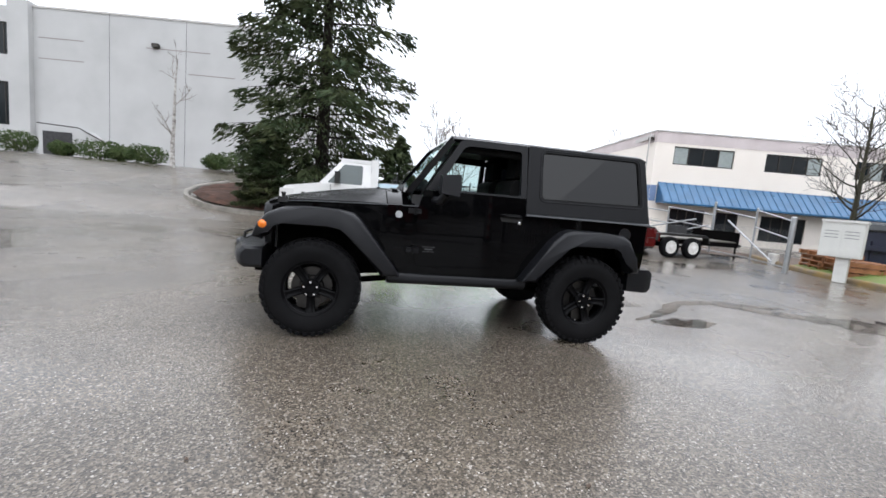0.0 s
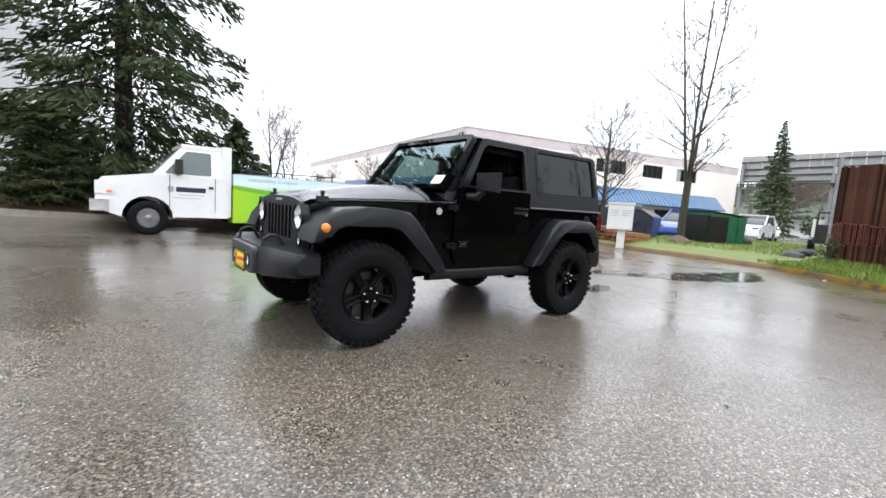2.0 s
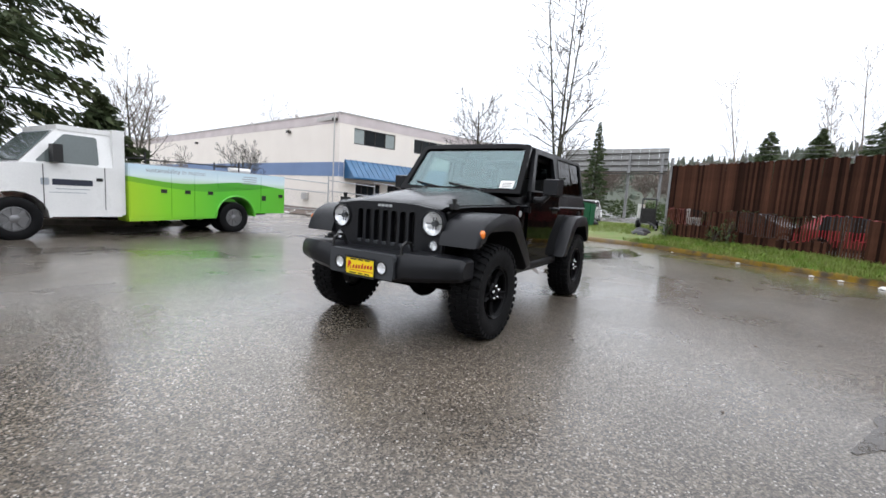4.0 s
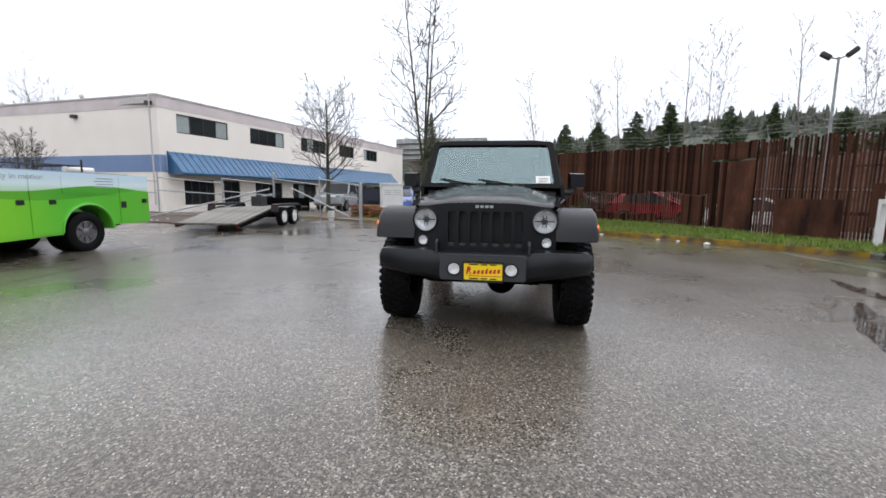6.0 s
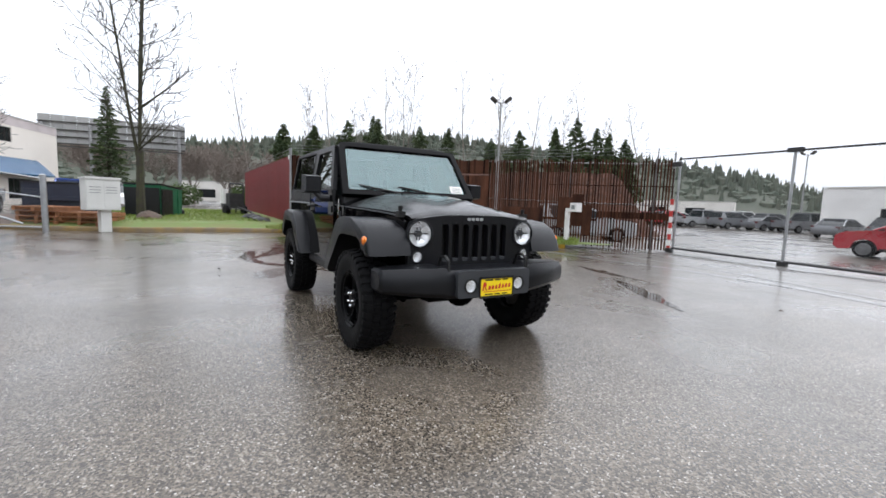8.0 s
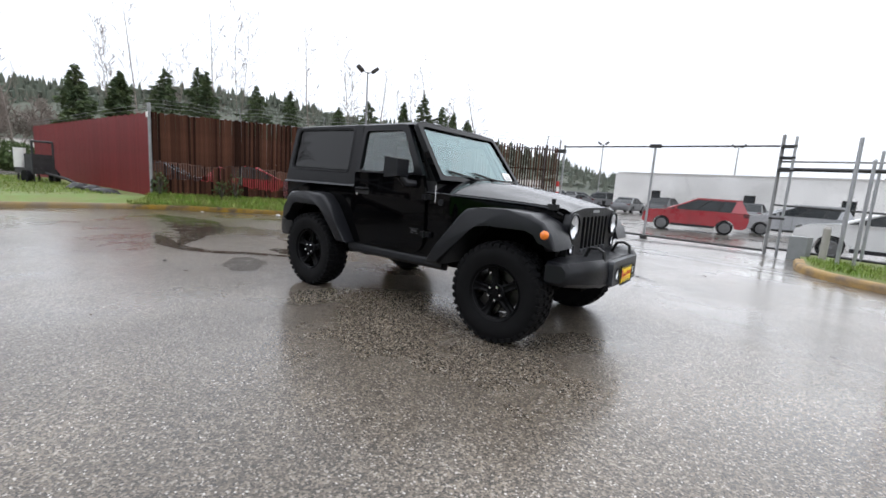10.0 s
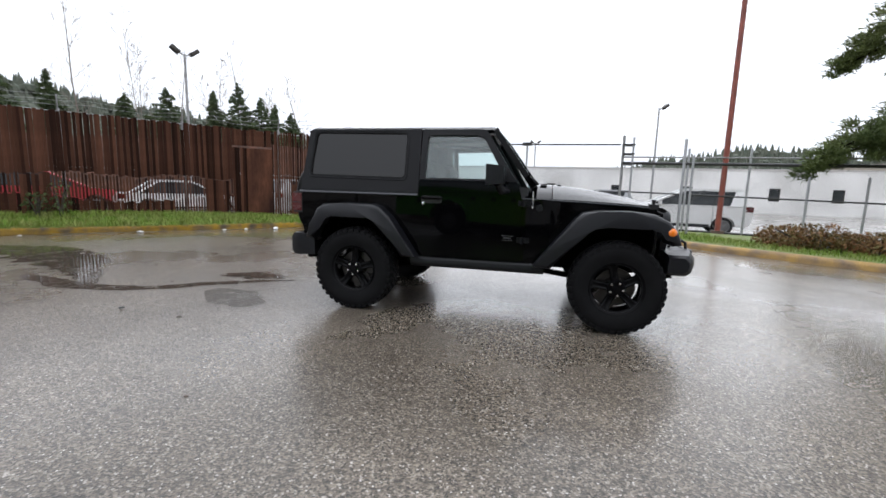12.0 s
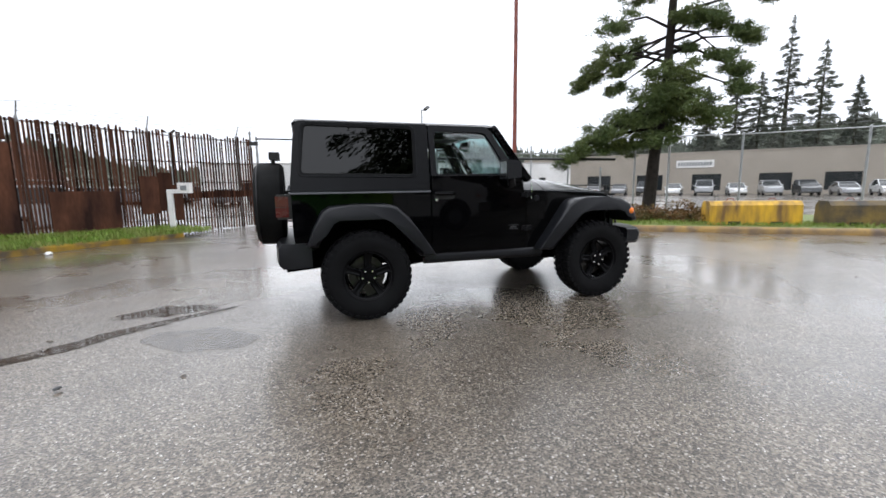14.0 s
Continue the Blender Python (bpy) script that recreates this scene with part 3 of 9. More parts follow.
def build_cream():
    root = thing("office_building", "two-storey cream stucco office with blue band and blue metal awning", "building",
                 at=oriented((-15.06, -18.18, 0.12), (-0.975, 0.222)) @ Matrix.Scale(0.8, 4))
    L = 36.0
    wins = [(1.8, 6.05), (8.25, 12.2), (14.5, 18.4), (20.7, 23.6), (25.7, 28.9)]
    shops = [(2.1, 4.6), (5.4, 7.0), (8.6, 11.8), (13.2, 16.6), (18.2, 21.4), (23.0, 26.4), (28.0, 31.5)]
    bm = bmesh.new()
    plate(bm, rect(0.45, L, -0.2, 6.75), [rect(a, b, 5.28, 6.55) for a, b in wins] + [rect(a, b, 0.12 if i % 3 == 1 else 0.35, 2.15) for i, (a, b) in enumerate(shops)], side, 0.0, -0.35)
    bmesh.ops.transform(bm, matrix=Matrix.Scale(-1, 4, (0, 1, 0)), verts=bm.verts[:])
    part("front_wall", bm, M_CREAM, root)
    bm = bmesh.new()
    box(bm, 0.43, L, -0.02, 0.4, 6.75, 7.5)
    part("parapet", bm, M_MAUVE, root, "mauve painted parapet band")
    bm = bmesh.new()
    box(bm, 0.39, L, -0.07, 0.45, 7.5, 7.6)
    part("coping", bm, M_ROOFCAP, root)
    # the end wall turns back at the corner
    end = pose(0.45, 0, 0, 0, 0, 94.1)
    for name, z0, z1, mat_, t, lab in (("end_wall", -0.2, 2.57, M_CREAM, 0.0, ""), ("end_band", 2.57, 3.70, M_BLUEBAND, 0.02, "broad blue painted band"), ("end_wall", 3.70, 6.75, M_CREAM, 0.0, ""),
                                       ("end_parapet", 6.75, 7.5, M_MAUVE, 0.02, "mauve painted parapet band"), ("end_coping", 7.5, 7.6, M_ROOFCAP, 0.07, "")):
        bm = bmesh.new()
        box(bm, 0.0, 60, -0.35, t, z0, z1)
        part(name, bm, mat_, root, lab, at=end)
    bm = bmesh.new()
    box(bm, 0.47, 0.90, -0.02, 0.0, 2.57, 3.70)
    part("band", bm, M_BLUEBAND, root, "blue band carried round the corner")
    for i, (a, b) in enumerate(wins):
        window_unit(root, a, b, 5.28, 6.55, 0.02, 4, blinds=((0, 3), (3,), (1,), (), (0,))[i])
    for i, (a, b) in enumerate(shops):
        window_unit(root, a, b, 0.12 if i % 3 == 1 else 0.35, 2.15, 0.02, 2 if i % 3 == 1 else 4, name="shop_door" if i % 3 == 1 else "shop_window", blinds=(1,) if i == 3 else ())
    # awning: sloping ribbed sheet with closed ends
    bm = bmesh.new()
    u0, u1, zt, zb, out = 0.95, 32.5, 3.95, 2.55, 1.35
    v = [bm.verts.new(c) for c in ((u0, -0.02, zt), (u1, -0.02, zt), (u1, -out, zb), (u0, -out, zb), (u0, -0.02, zb - 0.12), (u1, -0.02, zb - 0.12), (u1, -out, zb - 0.12), (u0, -out, zb - 0.12))]
    for q in ((0, 1, 2, 3), (3, 2, 6, 7), (0, 3, 7, 4), (1, 5, 6, 2), (4, 7, 6, 5)):
        bm.faces.new([v[i] for i in q])
    awn = part("awning", bm, M_AWNING, root, "blue standing-seam metal awning")
    rib = bmesh.new()
    box(rib, -0.02, 0.02, -out, -0.02, 0, 0.05)
    for w in rib.verts:
        w.co.z += zb + (zt - zb) * (w.co.y + out) / (out - 0.02)
    rib = finish("seam", rib, M_AWNING, 0)
    for i in range(60):
        piece("seam", rib, awn, pose(u0 + 0.05 + i * 0.525, 0, 0))
    for u, z in ((6.0, 6.35),):
        bm = bmesh.new()
        cyl(bm, (-0.1, -0.12, 0.4), (-0.1, -0.12, 7.4), 0.05, seg=8)
        part("downpipe", bm, M_ROOFCAP, root)
    for i, (s, z) in enumerate(((7.5, 6.3), (29, 6.1), (0.5, 6.9))):
        bm = bbox(s - 0.2, s + 0.2, 0.0, 0.28, z, z + 0.22, 0.03)
        part("wall_light", bm, M_FRAME_DK, root, "dark wall light", at=end)
    for s, h in ((9.0, 0.6), (18.0, 0.5), (24.0, 0.35)):
        bm = bmesh.new()
        cyl(bm, (s, -1.5, 7.4), (s, -1.5, 7.6 + h), 0.12, seg=10)
        cyl(bm, (s, -1.5, 7.55 + h), (s, -1.5, 7.75 + h), 0.2, 0.1, seg=10)
        part("roof_vent", bm, M_ROOFCAP, root, at=end)
    bm = bmesh.new()
    box(bm, 0.2, L - 0.2, 0.3, 30, 7.0, 7.3)
    part("roof", bm, M_ROOFCAP, root)
    bm = bmesh.new()
    box(bm, L - 0.3, L, 0.3, 30, -0.2, 7.3)
    part("far_wall", bm, M_CREAM, root)
    bm = bmesh.new()
    box(bm, 0.4, L - 0.4, 1.2, 1.4, 0, 6.7)
    part("inner_wall", bm, M_STUFF_DK, root)
    bm = bbox(1.2, 2.0, -0.25, -0.02, 0.5, 1.1, 0.03)
    part("meter_box", bm, M_ROOFCAP, root, at=end @ pose(3, 0.28, 0))


build_cream()


def build_grey():
    root = thing("warehouse", "tall pale grey concrete warehouse with faded red lines", "building", at=oriented((14.1, -26.6, 0.30), (-0.985, 0.171)) @ Matrix.Scale(0.755, 4))
    bm = bmesh.new()
    box(bm, -10.2, 9.0, 0.0, 0.4, 0.5, 13.75)
    part("front_wall", bm, M_GREYWALL, root)
    for u in (-3.9, 2.4):
        bm = bmesh.new()
        box(bm, u - 0.015, u + 0.015, -0.006, 0.0, 1.5, 13.7)
        part("joint", bm, M_STUFF_DK, root)
    bm = bmesh.new()
    box(bm, -11.8, -10.1, -0.45, 0.4, 0.5, 14.1)
    part("pilaster", bm, M_GREYWALL, root, "paler projecting pier at the entrance")
    bm = bmesh.new()
    plate(bm, rect(-24, -11.8, 0.5, 13.9), [rect(-14.9, -12.3, 10.0, 12.6), rect(-14.9, -12.3, 4.2, 7.8)], side, 0.6, 1.0)
    part("entrance_wall", bm, M_GREYWALL, root)
    for z0, z1 in ((10.0, 12.6), (4.2, 7.8)):
        window_unit(root, -14.9, -12.3, z0, z1, 0.62, 3)
    for u0, u1, z in ((-9.7, -6.0, 11.45), (-9.7, -6.0, 9.8), (-0.9, 4.4, 11.4), (2.6, 6.5, 9.6)):
        bm = bmesh.new()
        box(bm, u0, u1, -0.012, 0.0, z - 0.04, z + 0.04)
        part("stripe", bm, M_REDLINE, root, "thin faded red line")
    bm = bmesh.new()
    box(bm, -10.1, 9.05, -0.06, 0.45, 13.75, 13.9)
    part("coping", bm, M_ROOFCAP, root)
    bm = bbox(-0.25, 0.25, -0.35, 0.0, 11.45, 11.75, 0.04)
    part("wall_light", bm, M_FRAME_DK, root, "dark floodlight on the wall")
    bm = bmesh.new()
    box(bm, 8.6, 9.0, 0.4, 30, 0.5, 13.7)
    part("end_wall", bm, M_GREYWALL, root)
    # concrete stair flank and loading canopy at the foot of the wall
    bm = bmesh.new()
    prism(bm, [(-9.4, 1.0), (-1.8, 1.0), (-1.8, 1.9), (-5.2, 4.1), (-6.4, 4.1), (-9.4, 4.3)], side, -0.5, -0.02)
    part("stair_flank", bm, M_GREYWALL, root)
    bm = bmesh.new()
    tube(bm, [(-9.4, -0.6, 4.5), (-6.0, -0.6, 4.35), (-1.8, -0.6, 2.4)], 0.05, 6)
    part("handrail", bm, M_FRAME_DK, root)
    # no recess is cut: a dark slab on the flank gives its shade
    bm = bmesh.new()
    box(bm, -9.0, -6.6, -0.56, -0.5, 2.0, 3.9)
    part("door_recess_shade", bm, M_STUFF_DK, root)


build_grey()

# ---- the black off-roader ----
M_PAINT = material("black_car_paint", (0.0015, 0.0015, 0.0018), 0.5, vary=0.15, scale=3, fine=90, bump=0.03, coat=1.0, coat_rough=0.03, spec=0.0, coat_ior=1.20)
M_HOODPAINT = material("rain_beaded_black_paint", (0.0025, 0.0026, 0.003), 0.5, vary=0.2, scale=5, fine=150, bump=0.22, coat=0.75, coat_rough=0.12, spec=0.12, coat_ior=1.25)
M_PLASTIC = material("dark_grey_textured_plastic", (0.0075, 0.0080, 0.0100), 0.34, vary=0.15, scale=5, fine=300, bump=0.12, spec=0.28)
M_HARDTOP = material("black_textured_hardtop", (0.0040, 0.0042, 0.0053), 0.36, vary=0.12, scale=4, fine=350, bump=0.10, spec=0.19)
# grey plastic trim; also the sky glints along bonnet edge and beltline
M_PLASTIC_GLINT = material("grey_satin_plastic_and_edge_glints", (0.045, 0.048, 0.053), 0.4, vary=0.1, scale=5, fine=200, bump=0.05, spec=0.3)
M_EMBLEM = material("dark_grey_emblem", (0.03, 0.031, 0.033), 0.4, vary=0.1, bump=0)
M_LETTER = material("pale_silver_badge", (0.42, 0.43, 0.44), 0.35, metal=0.3, vary=0.1, bump=0)
M_UNDER = material("grimy_black_steel", (0.0022, 0.002, 0.0019), 0.8, vary=0.4, scale=6, fine=50, spec=0.05)
M_RIM = material("gloss_black_alloy", (0.004, 0.004, 0.0045), 0.4, vary=0.15, bump=0.02, coat=0.5, coat_rough=0.12, spec=0.0, coat_ior=1.22)
M_LAMPBOWL = material("satin_lamp_reflector", (0.97, 0.97, 0.97), 0.16, metal=0.45, vary=0.04, bump=0.0)
M_CHROME = material("bright_chrome", (0.75, 0.75, 0.76), 0.12, metal=1.0, vary=0.05, bump=0)
M_ROTOR = material("bare_steel_disc", (0.05, 0.048, 0.046), 0.35, metal=0.9, vary=0.2, scale=8, fine=60)
M_ORANGE = material("amber_lens", (0.85, 0.20, 0.01), 0.2, vary=0.15, scale=10, fine=120, bump=0.1, coat=0.6)
M_REDLENS = material("dark_red_lens", (0.085, 0.004, 0.005), 0.25, vary=0.2, scale=10, fine=120, bump=0.1, coat=0.5)
M_PLATE = material("yellow_dealer_plate", (0.95, 0.70, 0.01), 0.4, vary=0.05, bump=0)
M_PLATERED = material("red_lettering", (0.55, 0.03, 0.02), 0.45, vary=0.05, bump=0)
M_BLACK = material("plain_black", (0.0035, 0.0035, 0.0035), 0.5, vary=0.2, bump=0)
M_SEAT = material("black_cloth_seat", (0.009, 0.009, 0.009), 0.85, vary=0.3, scale=8, fine=150, spec=0.15)
M_DASH = material("dark_dash_plastic", (0.03, 0.03, 0.032), 0.6, vary=0.2)
M_PAPER = material("white_paper", (0.8, 0.79, 0.76), 0.7, vary=0.05, bump=0)
M_CLEAR = glass("clear_car_glass", (0.70, 0.79, 0.78), 0.06)
M_SCREEN = glass("windscreen_glass", (0.64, 0.74, 0.74), 0.115, rough=0.02, tone=(0.80, 0.95, 0.96), top=0.8)
M_TINT = glass("dark_tinted_glass", (0.03, 0.032, 0.036), 0.034, rough=0.01, top=0.6)
M_LAMPGLASS = glass("clear_lamp_glass", (0.95, 0.96, 0.97), 0.03)


def tyre_mesh(R, width, rim_r, lugs=38, name="tyre"):
    """A chunky off-road tyre round the y axis: carcass, shoulder lugs and two rows of centre blocks."""
    bm = bmesh.new()
    h = width / 2
    prof = [(rim_r - 0.012, -h * 0.80), (rim_r + 0.02, -h * 0.90), (rim_r + 0.075, -h * 1.0), (R - 0.075, -h * 1.01), (R - 0.035, -h * 0.95), (R - 0.016, -h * 0.82), (R - 0.013, 0.0),
            (R - 0.016, h * 0.82), (R - 0.035, h * 0.95), (R - 0.075, h * 1.01), (rim_r + 0.075, h * 1.0), (rim_r + 0.02, h * 0.90), (rim_r - 0.012, h * 0.80), (rim_r - 0.02, 0)]
    lathe(bm, prof, 64, closed=True)
    carcass = finish(name, bm, M_RUBBER, 40)
    bm = bmesh.new()
    for i in range(lugs):
        a = math.tau * i / lugs
        for k, (y0, y1, turn, r0, r1, half) in enumerate(((-h * 1.0, -h * 0.48, 0.0, R - 0.045, R, 0.0155), (h * 0.48, h * 1.0, 0.5, R - 0.045, R, 0.0155),
                                                          (-h * 0.40, -h * 0.04, 0.25, R - 0.02, R, 0.019), (h * 0.04, h * 0.40, 0.75, R - 0.02, R, 0.019))):
            m = Matrix.Rotation(-(a + turn * math.tau / lugs), 4, "Y")
            skew = 0.012 if k % 2 else -0.012
            vs, _ = box(bm, -half, half, y0, y1, r0, r1)
            for v in vs:
                if abs(v.co.y) > h * 0.9:
                    v.co.z -= 0.016 if v.co.z > R - 0.01 else 0.0
                    v.co.y *= 1.03
                v.co.x += skew * (v.co.y / h)
                v.co.x *= 1.0 if v.co.z > R - 0.01 else 1.25
            bmesh.ops.transform(bm, matrix=m, verts=vs)
    return carcass, finish("tread", bm, M_RUBBER, 40)


def alloy_meshes():
    """Rim barrel, five-spoke face, disc and nuts of the off-roader's wheel; the outer face looks to +y."""
    bm = bmesh.new()
    lathe(bm, [(0.218, -0.11), (0.222, -0.10), (0.205, -0.09), (0.195, 0.0), (0.198, 0.075), (0.214, 0.095), (0.226, 0.104), (0.229, 0.098), (0.222, 0.085), (0.205, 0.03), (0.21, -0.11)], 48, closed=True)
    barrel = finish("rim", bm, M_RIM)
    bm = bmesh.new()
    for i in range(5):
        a = math.tau * i / 5 + math.pi / 2
        for off in (0.0,):
            c0, c1 = a + off * 0.9, a + off * 1.12
            pts = []
            for r, half in ((0.045, 0.034), (0.10, 0.033), (0.165, 0.034), (0.208, 0.050)):
                ang = c0 + (c1 - c0) * (r - 0.045) / 0.163
                pts.append((r, ang, half))
            rings = []
            for r, ang, half in pts:
                d, t = Vector((math.cos(ang), 0, math.sin(ang))), Vector((-math.sin(ang), 0, math.cos(ang)))
                y1 = 0.075 - 0.016 * math.sin((r - 0.045) / 0.163 * math.pi) + 0.014 * (r > 0.2)
                rings.append([bm.verts.new(d * r + t * q + Vector((0, y, 0))) for q, y in ((-half, y1 - 0.035), (-half * 0.92, y1 - 0.004), (-half * 0.62, y1), (-half * 0.25, y1 - 0.010), (half * 0.25, y1 - 0.010), (half * 0.62, y1), (half * 0.92, y1 - 0.004), (half, y1 - 0.035))])
            skin(bm, rings)
    lathe(bm, [(0.075, 0.03), (0.078, 0.066), (0.07, 0.076), (0.04, 0.074), (0.036, 0.088), (0.012, 0.091)], 24)
    face = finish("wheel_face", bm, M_RIM)
    bm = bmesh.new()
    lathe(bm, [(0.165, -0.02), (0.165, 0.005), (0.10, 0.005), (0.09, 0.022), (0.02, 0.022), (0.02, -0.02)], 40)
    disc = finish("brake_disc", bm, M_ROTOR)
    bm = bmesh.new()
    lathe(bm, [(0.0125, 0.0), (0.0125, 0.022), (0.009, 0.028), (0.002, 0.029)], 8)
    nut = finish("lug_nut", bm, M_CHROME)
    bm = bmesh.new()
    prism(bm, rounded([(0.07, -0.10), (0.185, -0.10), (0.19, 0.08), (0.07, 0.08)], 0.03), side, -0.03, 0.03)
    bevel(bm, 0.006, 1)
    cal = finish("brake_caliper", bm, M_ROTOR)
    return barrel, face, disc, nut, cal


def build_jeep():
    jeep = thing("off_roader", "black two-door off-road car with hardtop, parked on wet asphalt", "car", at=pose(0, 0, 0))
    X = 1.212

    # lower body
    bm = bmesh.new()
    arch = [(-0.66, 0.50), (-0.70, 0.56), (-0.95, 0.90), (-1.02, 0.96), (-1.45, 0.96), (-1.57, 0.84), (-1.62, 0.66)]
    prism(bm, [(-1.80, 0.60), (-1.825, 0.80), (-1.825, 1.14), (0.42, 1.14), (0.63, 1.13), (0.63, 0.55), (0.55, 0.50)] + arch, side, -0.775, 0.775)
    bevel(bm, 0.014, 2)
    body = part("body", bm, M_PAINT, jeep, "gloss black painted body tub")
    bm = bmesh.new()
    box(bm, -1.76, 0.60, -0.50, 0.50, 0.44, 0.99)
    box(bm, 0.55, 1.55, -0.52, 0.52, 0.58, 1.03)
    part("underbody", bm, M_UNDER, jeep)
    for s in (-1, 1):
        bm = bmesh.new()
        secs = []
        for x, yo, zb, zt in ((0.415, 0.779, 0.53, 1.133), (0.62, 0.772, 0.53, 1.128), (0.72, 0.758, 0.68, 1.124), (0.90, 0.725, 0.90, 1.117), (1.0, 0.705, 0.96, 1.113), (1.30, 0.655, 0.97, 1.10), (1.50, 0.618, 0.97, 1.085), (1.585, 0.598, 0.95, 1.05)):
            secs.append([(x, s * yo, zb), (x, s * (yo + 0.003), (zb + zt) / 2), (x, s * yo, zt - 0.012), (x, s * (yo - 0.012), zt), (x, s * 0.48, zt), (x, s * 0.48, zb)])
        loft(bm, secs)
        part("side_panel", bm, M_PAINT, jeep)

    # bonnet, cowl
    def top_section(x, hw, ze, zc, n=14):
        pts = []
        for i in range(n + 1):
            v = -1 + 2 * i / n
            v = math.copysign(abs(v) ** 0.8, v)
            z = ze + (zc - ze) * (1 - abs(v) ** 3.2) + 0.014 * smooth01((0.60 - abs(v)) / 0.12)
            pts.append((x, v * hw, z))
        return pts + [(x, hw * 0.97, ze - 0.035), (x, -hw * 0.97, ze - 0.035)]

    bm = bmesh.new()
    rows = ((0.640, 0.732, 1.138, 1.258), (0.75, 0.717, 1.136, 1.250), (0.95, 0.685, 1.130, 1.226), (1.15, 0.652, 1.122, 1.194), (1.35, 0.617, 1.112, 1.156), (1.50, 0.590, 1.103, 1.122), (1.585, 0.572, 1.090, 1.098), (1.62, 0.560, 1.070, 1.076))
    loft(bm, [top_section(*r) for r in rows])
    hood = part("bonnet", bm, M_HOODPAINT, jeep, "black bonnet beaded with rain")
    for s in (-1, 1):
        # paler grey bead stands in for sky glinting on the wet bonnet edge
        bm = bmesh.new()
        tube(bm, [(x, s * y, z) for x, y, z in ((0.33, 0.777, 1.137), (0.42, 0.776, 1.135), (0.72, 0.756, 1.126), (1.0, 0.703, 1.115), (1.30, 0.653, 1.102), (1.50, 0.616, 1.087))], 0.006, 6)
        part("edge_glint", bm, M_PLASTIC_GLINT, hood, "grey bead for the sky glint on the bonnet's wet edge")
    bm = bmesh.new()
    loft(bm, [top_section(x, hw, 1.138, 1.258) for x, hw in ((0.40, 0.742), (0.632, 0.733))])
    cowl = part("cowl", bm, M_PAINT, jeep)
    bm = bmesh.new()
    for i in range(9):
        box(bm, 0.52, 0.58, -0.34 + i * 0.085 - 0.03, -0.34 + i * 0.085 + 0.03, 1.272, 1.276)
    part("cowl_vent", bm, M_PLASTIC, cowl)
    for y in (-0.22, 0.22):
        bm = bmesh.new()
        cyl(bm, (0.70, y, 1.262), (0.70, y, 1.275), 0.018, seg=10)
        part("washer_jet", bm, M_PLASTIC, hood)

    # grille with seven slots
    outline = rounded([(-0.585, 0.66), (0.585, 0.66), (0.60, 0.95), (0.565, 1.062), (0.30, 1.098), (0, 1.104), (-0.30, 1.098), (-0.565, 1.062), (-0.60, 0.95)], [0.07, 0.07, 0.05, 0.07, 0.05, 0.05, 0.05, 0.07, 0.05], 5)
    holes = [rounded(rect(c - 0.031, c + 0.031, 0.748, 1.032), 0.028, 4) for c in [(-3 + i) * 0.0935 + 0.008 for i in range(7)]]
    circ = lambda c, z, r, n=28: [(c + r * math.cos(math.tau * i / n), z + r * math.sin(math.tau * i / n)) for i in range(n)]
    holes += [circ(s * 0.495, 0.955, 0.100) for s in (-1, 1)] + [circ(s * 0.515, 0.782, 0.046, 20) for s in (-1, 1)]
    bm = bmesh.new()
    plate(bm, outline, holes, front, 1.585, 1.635)
    bevel(bm, 0.006, 2, 50)
    grille = part("grille", bm, M_PLASTIC, jeep, "dark grey seven-slot grille")
    bm = bmesh.new()
    box(bm, 1.54, 1.56, -0.56, 0.56, 0.68, 1.06)
    part("radiator", bm, M_BLACK, grille)
    for i in range(7):
        c = (-3 + i) * 0.0935 + 0.008
        bm = bmesh.new()
        prism(bm, rounded([(c - 0.029, 0.764), (c - 0.018, 0.738), (c + 0.018, 0.738), (c + 0.029, 0.764)], 0.008, 3), front, 1.60, 1.641)
        part("slot_foot", bm, M_PLASTIC_GLINT, grille, "lighter lip at the foot of a slot")
    bm = bmesh.new()
    for a, b in ((-0.075, -0.045), (-0.035, -0.005), (0.005, 0.035), (0.045, 0.075)):
        prism(bm, rounded(rect(a, b, 1.060, 1.082), 0.008, 3), front, 1.634, 1.640)
    part("badge", bm, M_LETTER, grille, "small silver lettering shapes")
    for s in (-1, 1):
        lamp = part("headlight", bm_lathe([(0.105, 0.0), (0.108, 0.018), (0.098, 0.022), (0.094, 0.004)], 36, closed=True), M_PLASTIC, jeep, "round clear headlight", at=pose(1.632, s * 0.495, 0.955, 0, 0, -90))
        part("reflector", facets(bm_lathe([(0.094, 0.005), (0.088, -0.008), (0.074, -0.022), (0.056, -0.034), (0.036, -0.043), (0.004, -0.046)], 16, mouth=True)), M_LAMPBOWL, lamp, at=pose(0, 0, 0))
        bm = bmesh.new()
        cyl(bm, (0, -0.045, 0), (0, -0.005, 0), 0.028, 0.022, 14)
        part("bulb_cap", bm, M_PLASTIC_GLINT, lamp)
        bm = bmesh.new()
        box(bm, -0.080, 0.080, -0.020, -0.016, -0.004, 0.004)
        box(bm, -0.016, -0.010, -0.026, -0.020, -0.05, 0.05)
        box(bm, 0.010, 0.016, -0.026, -0.020, -0.05, 0.05)
        part("lamp_web", bm, M_BLACK, lamp)
        part("lens", bm_lathe([(0.095, 0.008), (0.08, 0.018), (0.05, 0.026), (0.02, 0.029), (0.002, 0.030)], 32, mouth=True), M_LAMPGLASS, lamp)
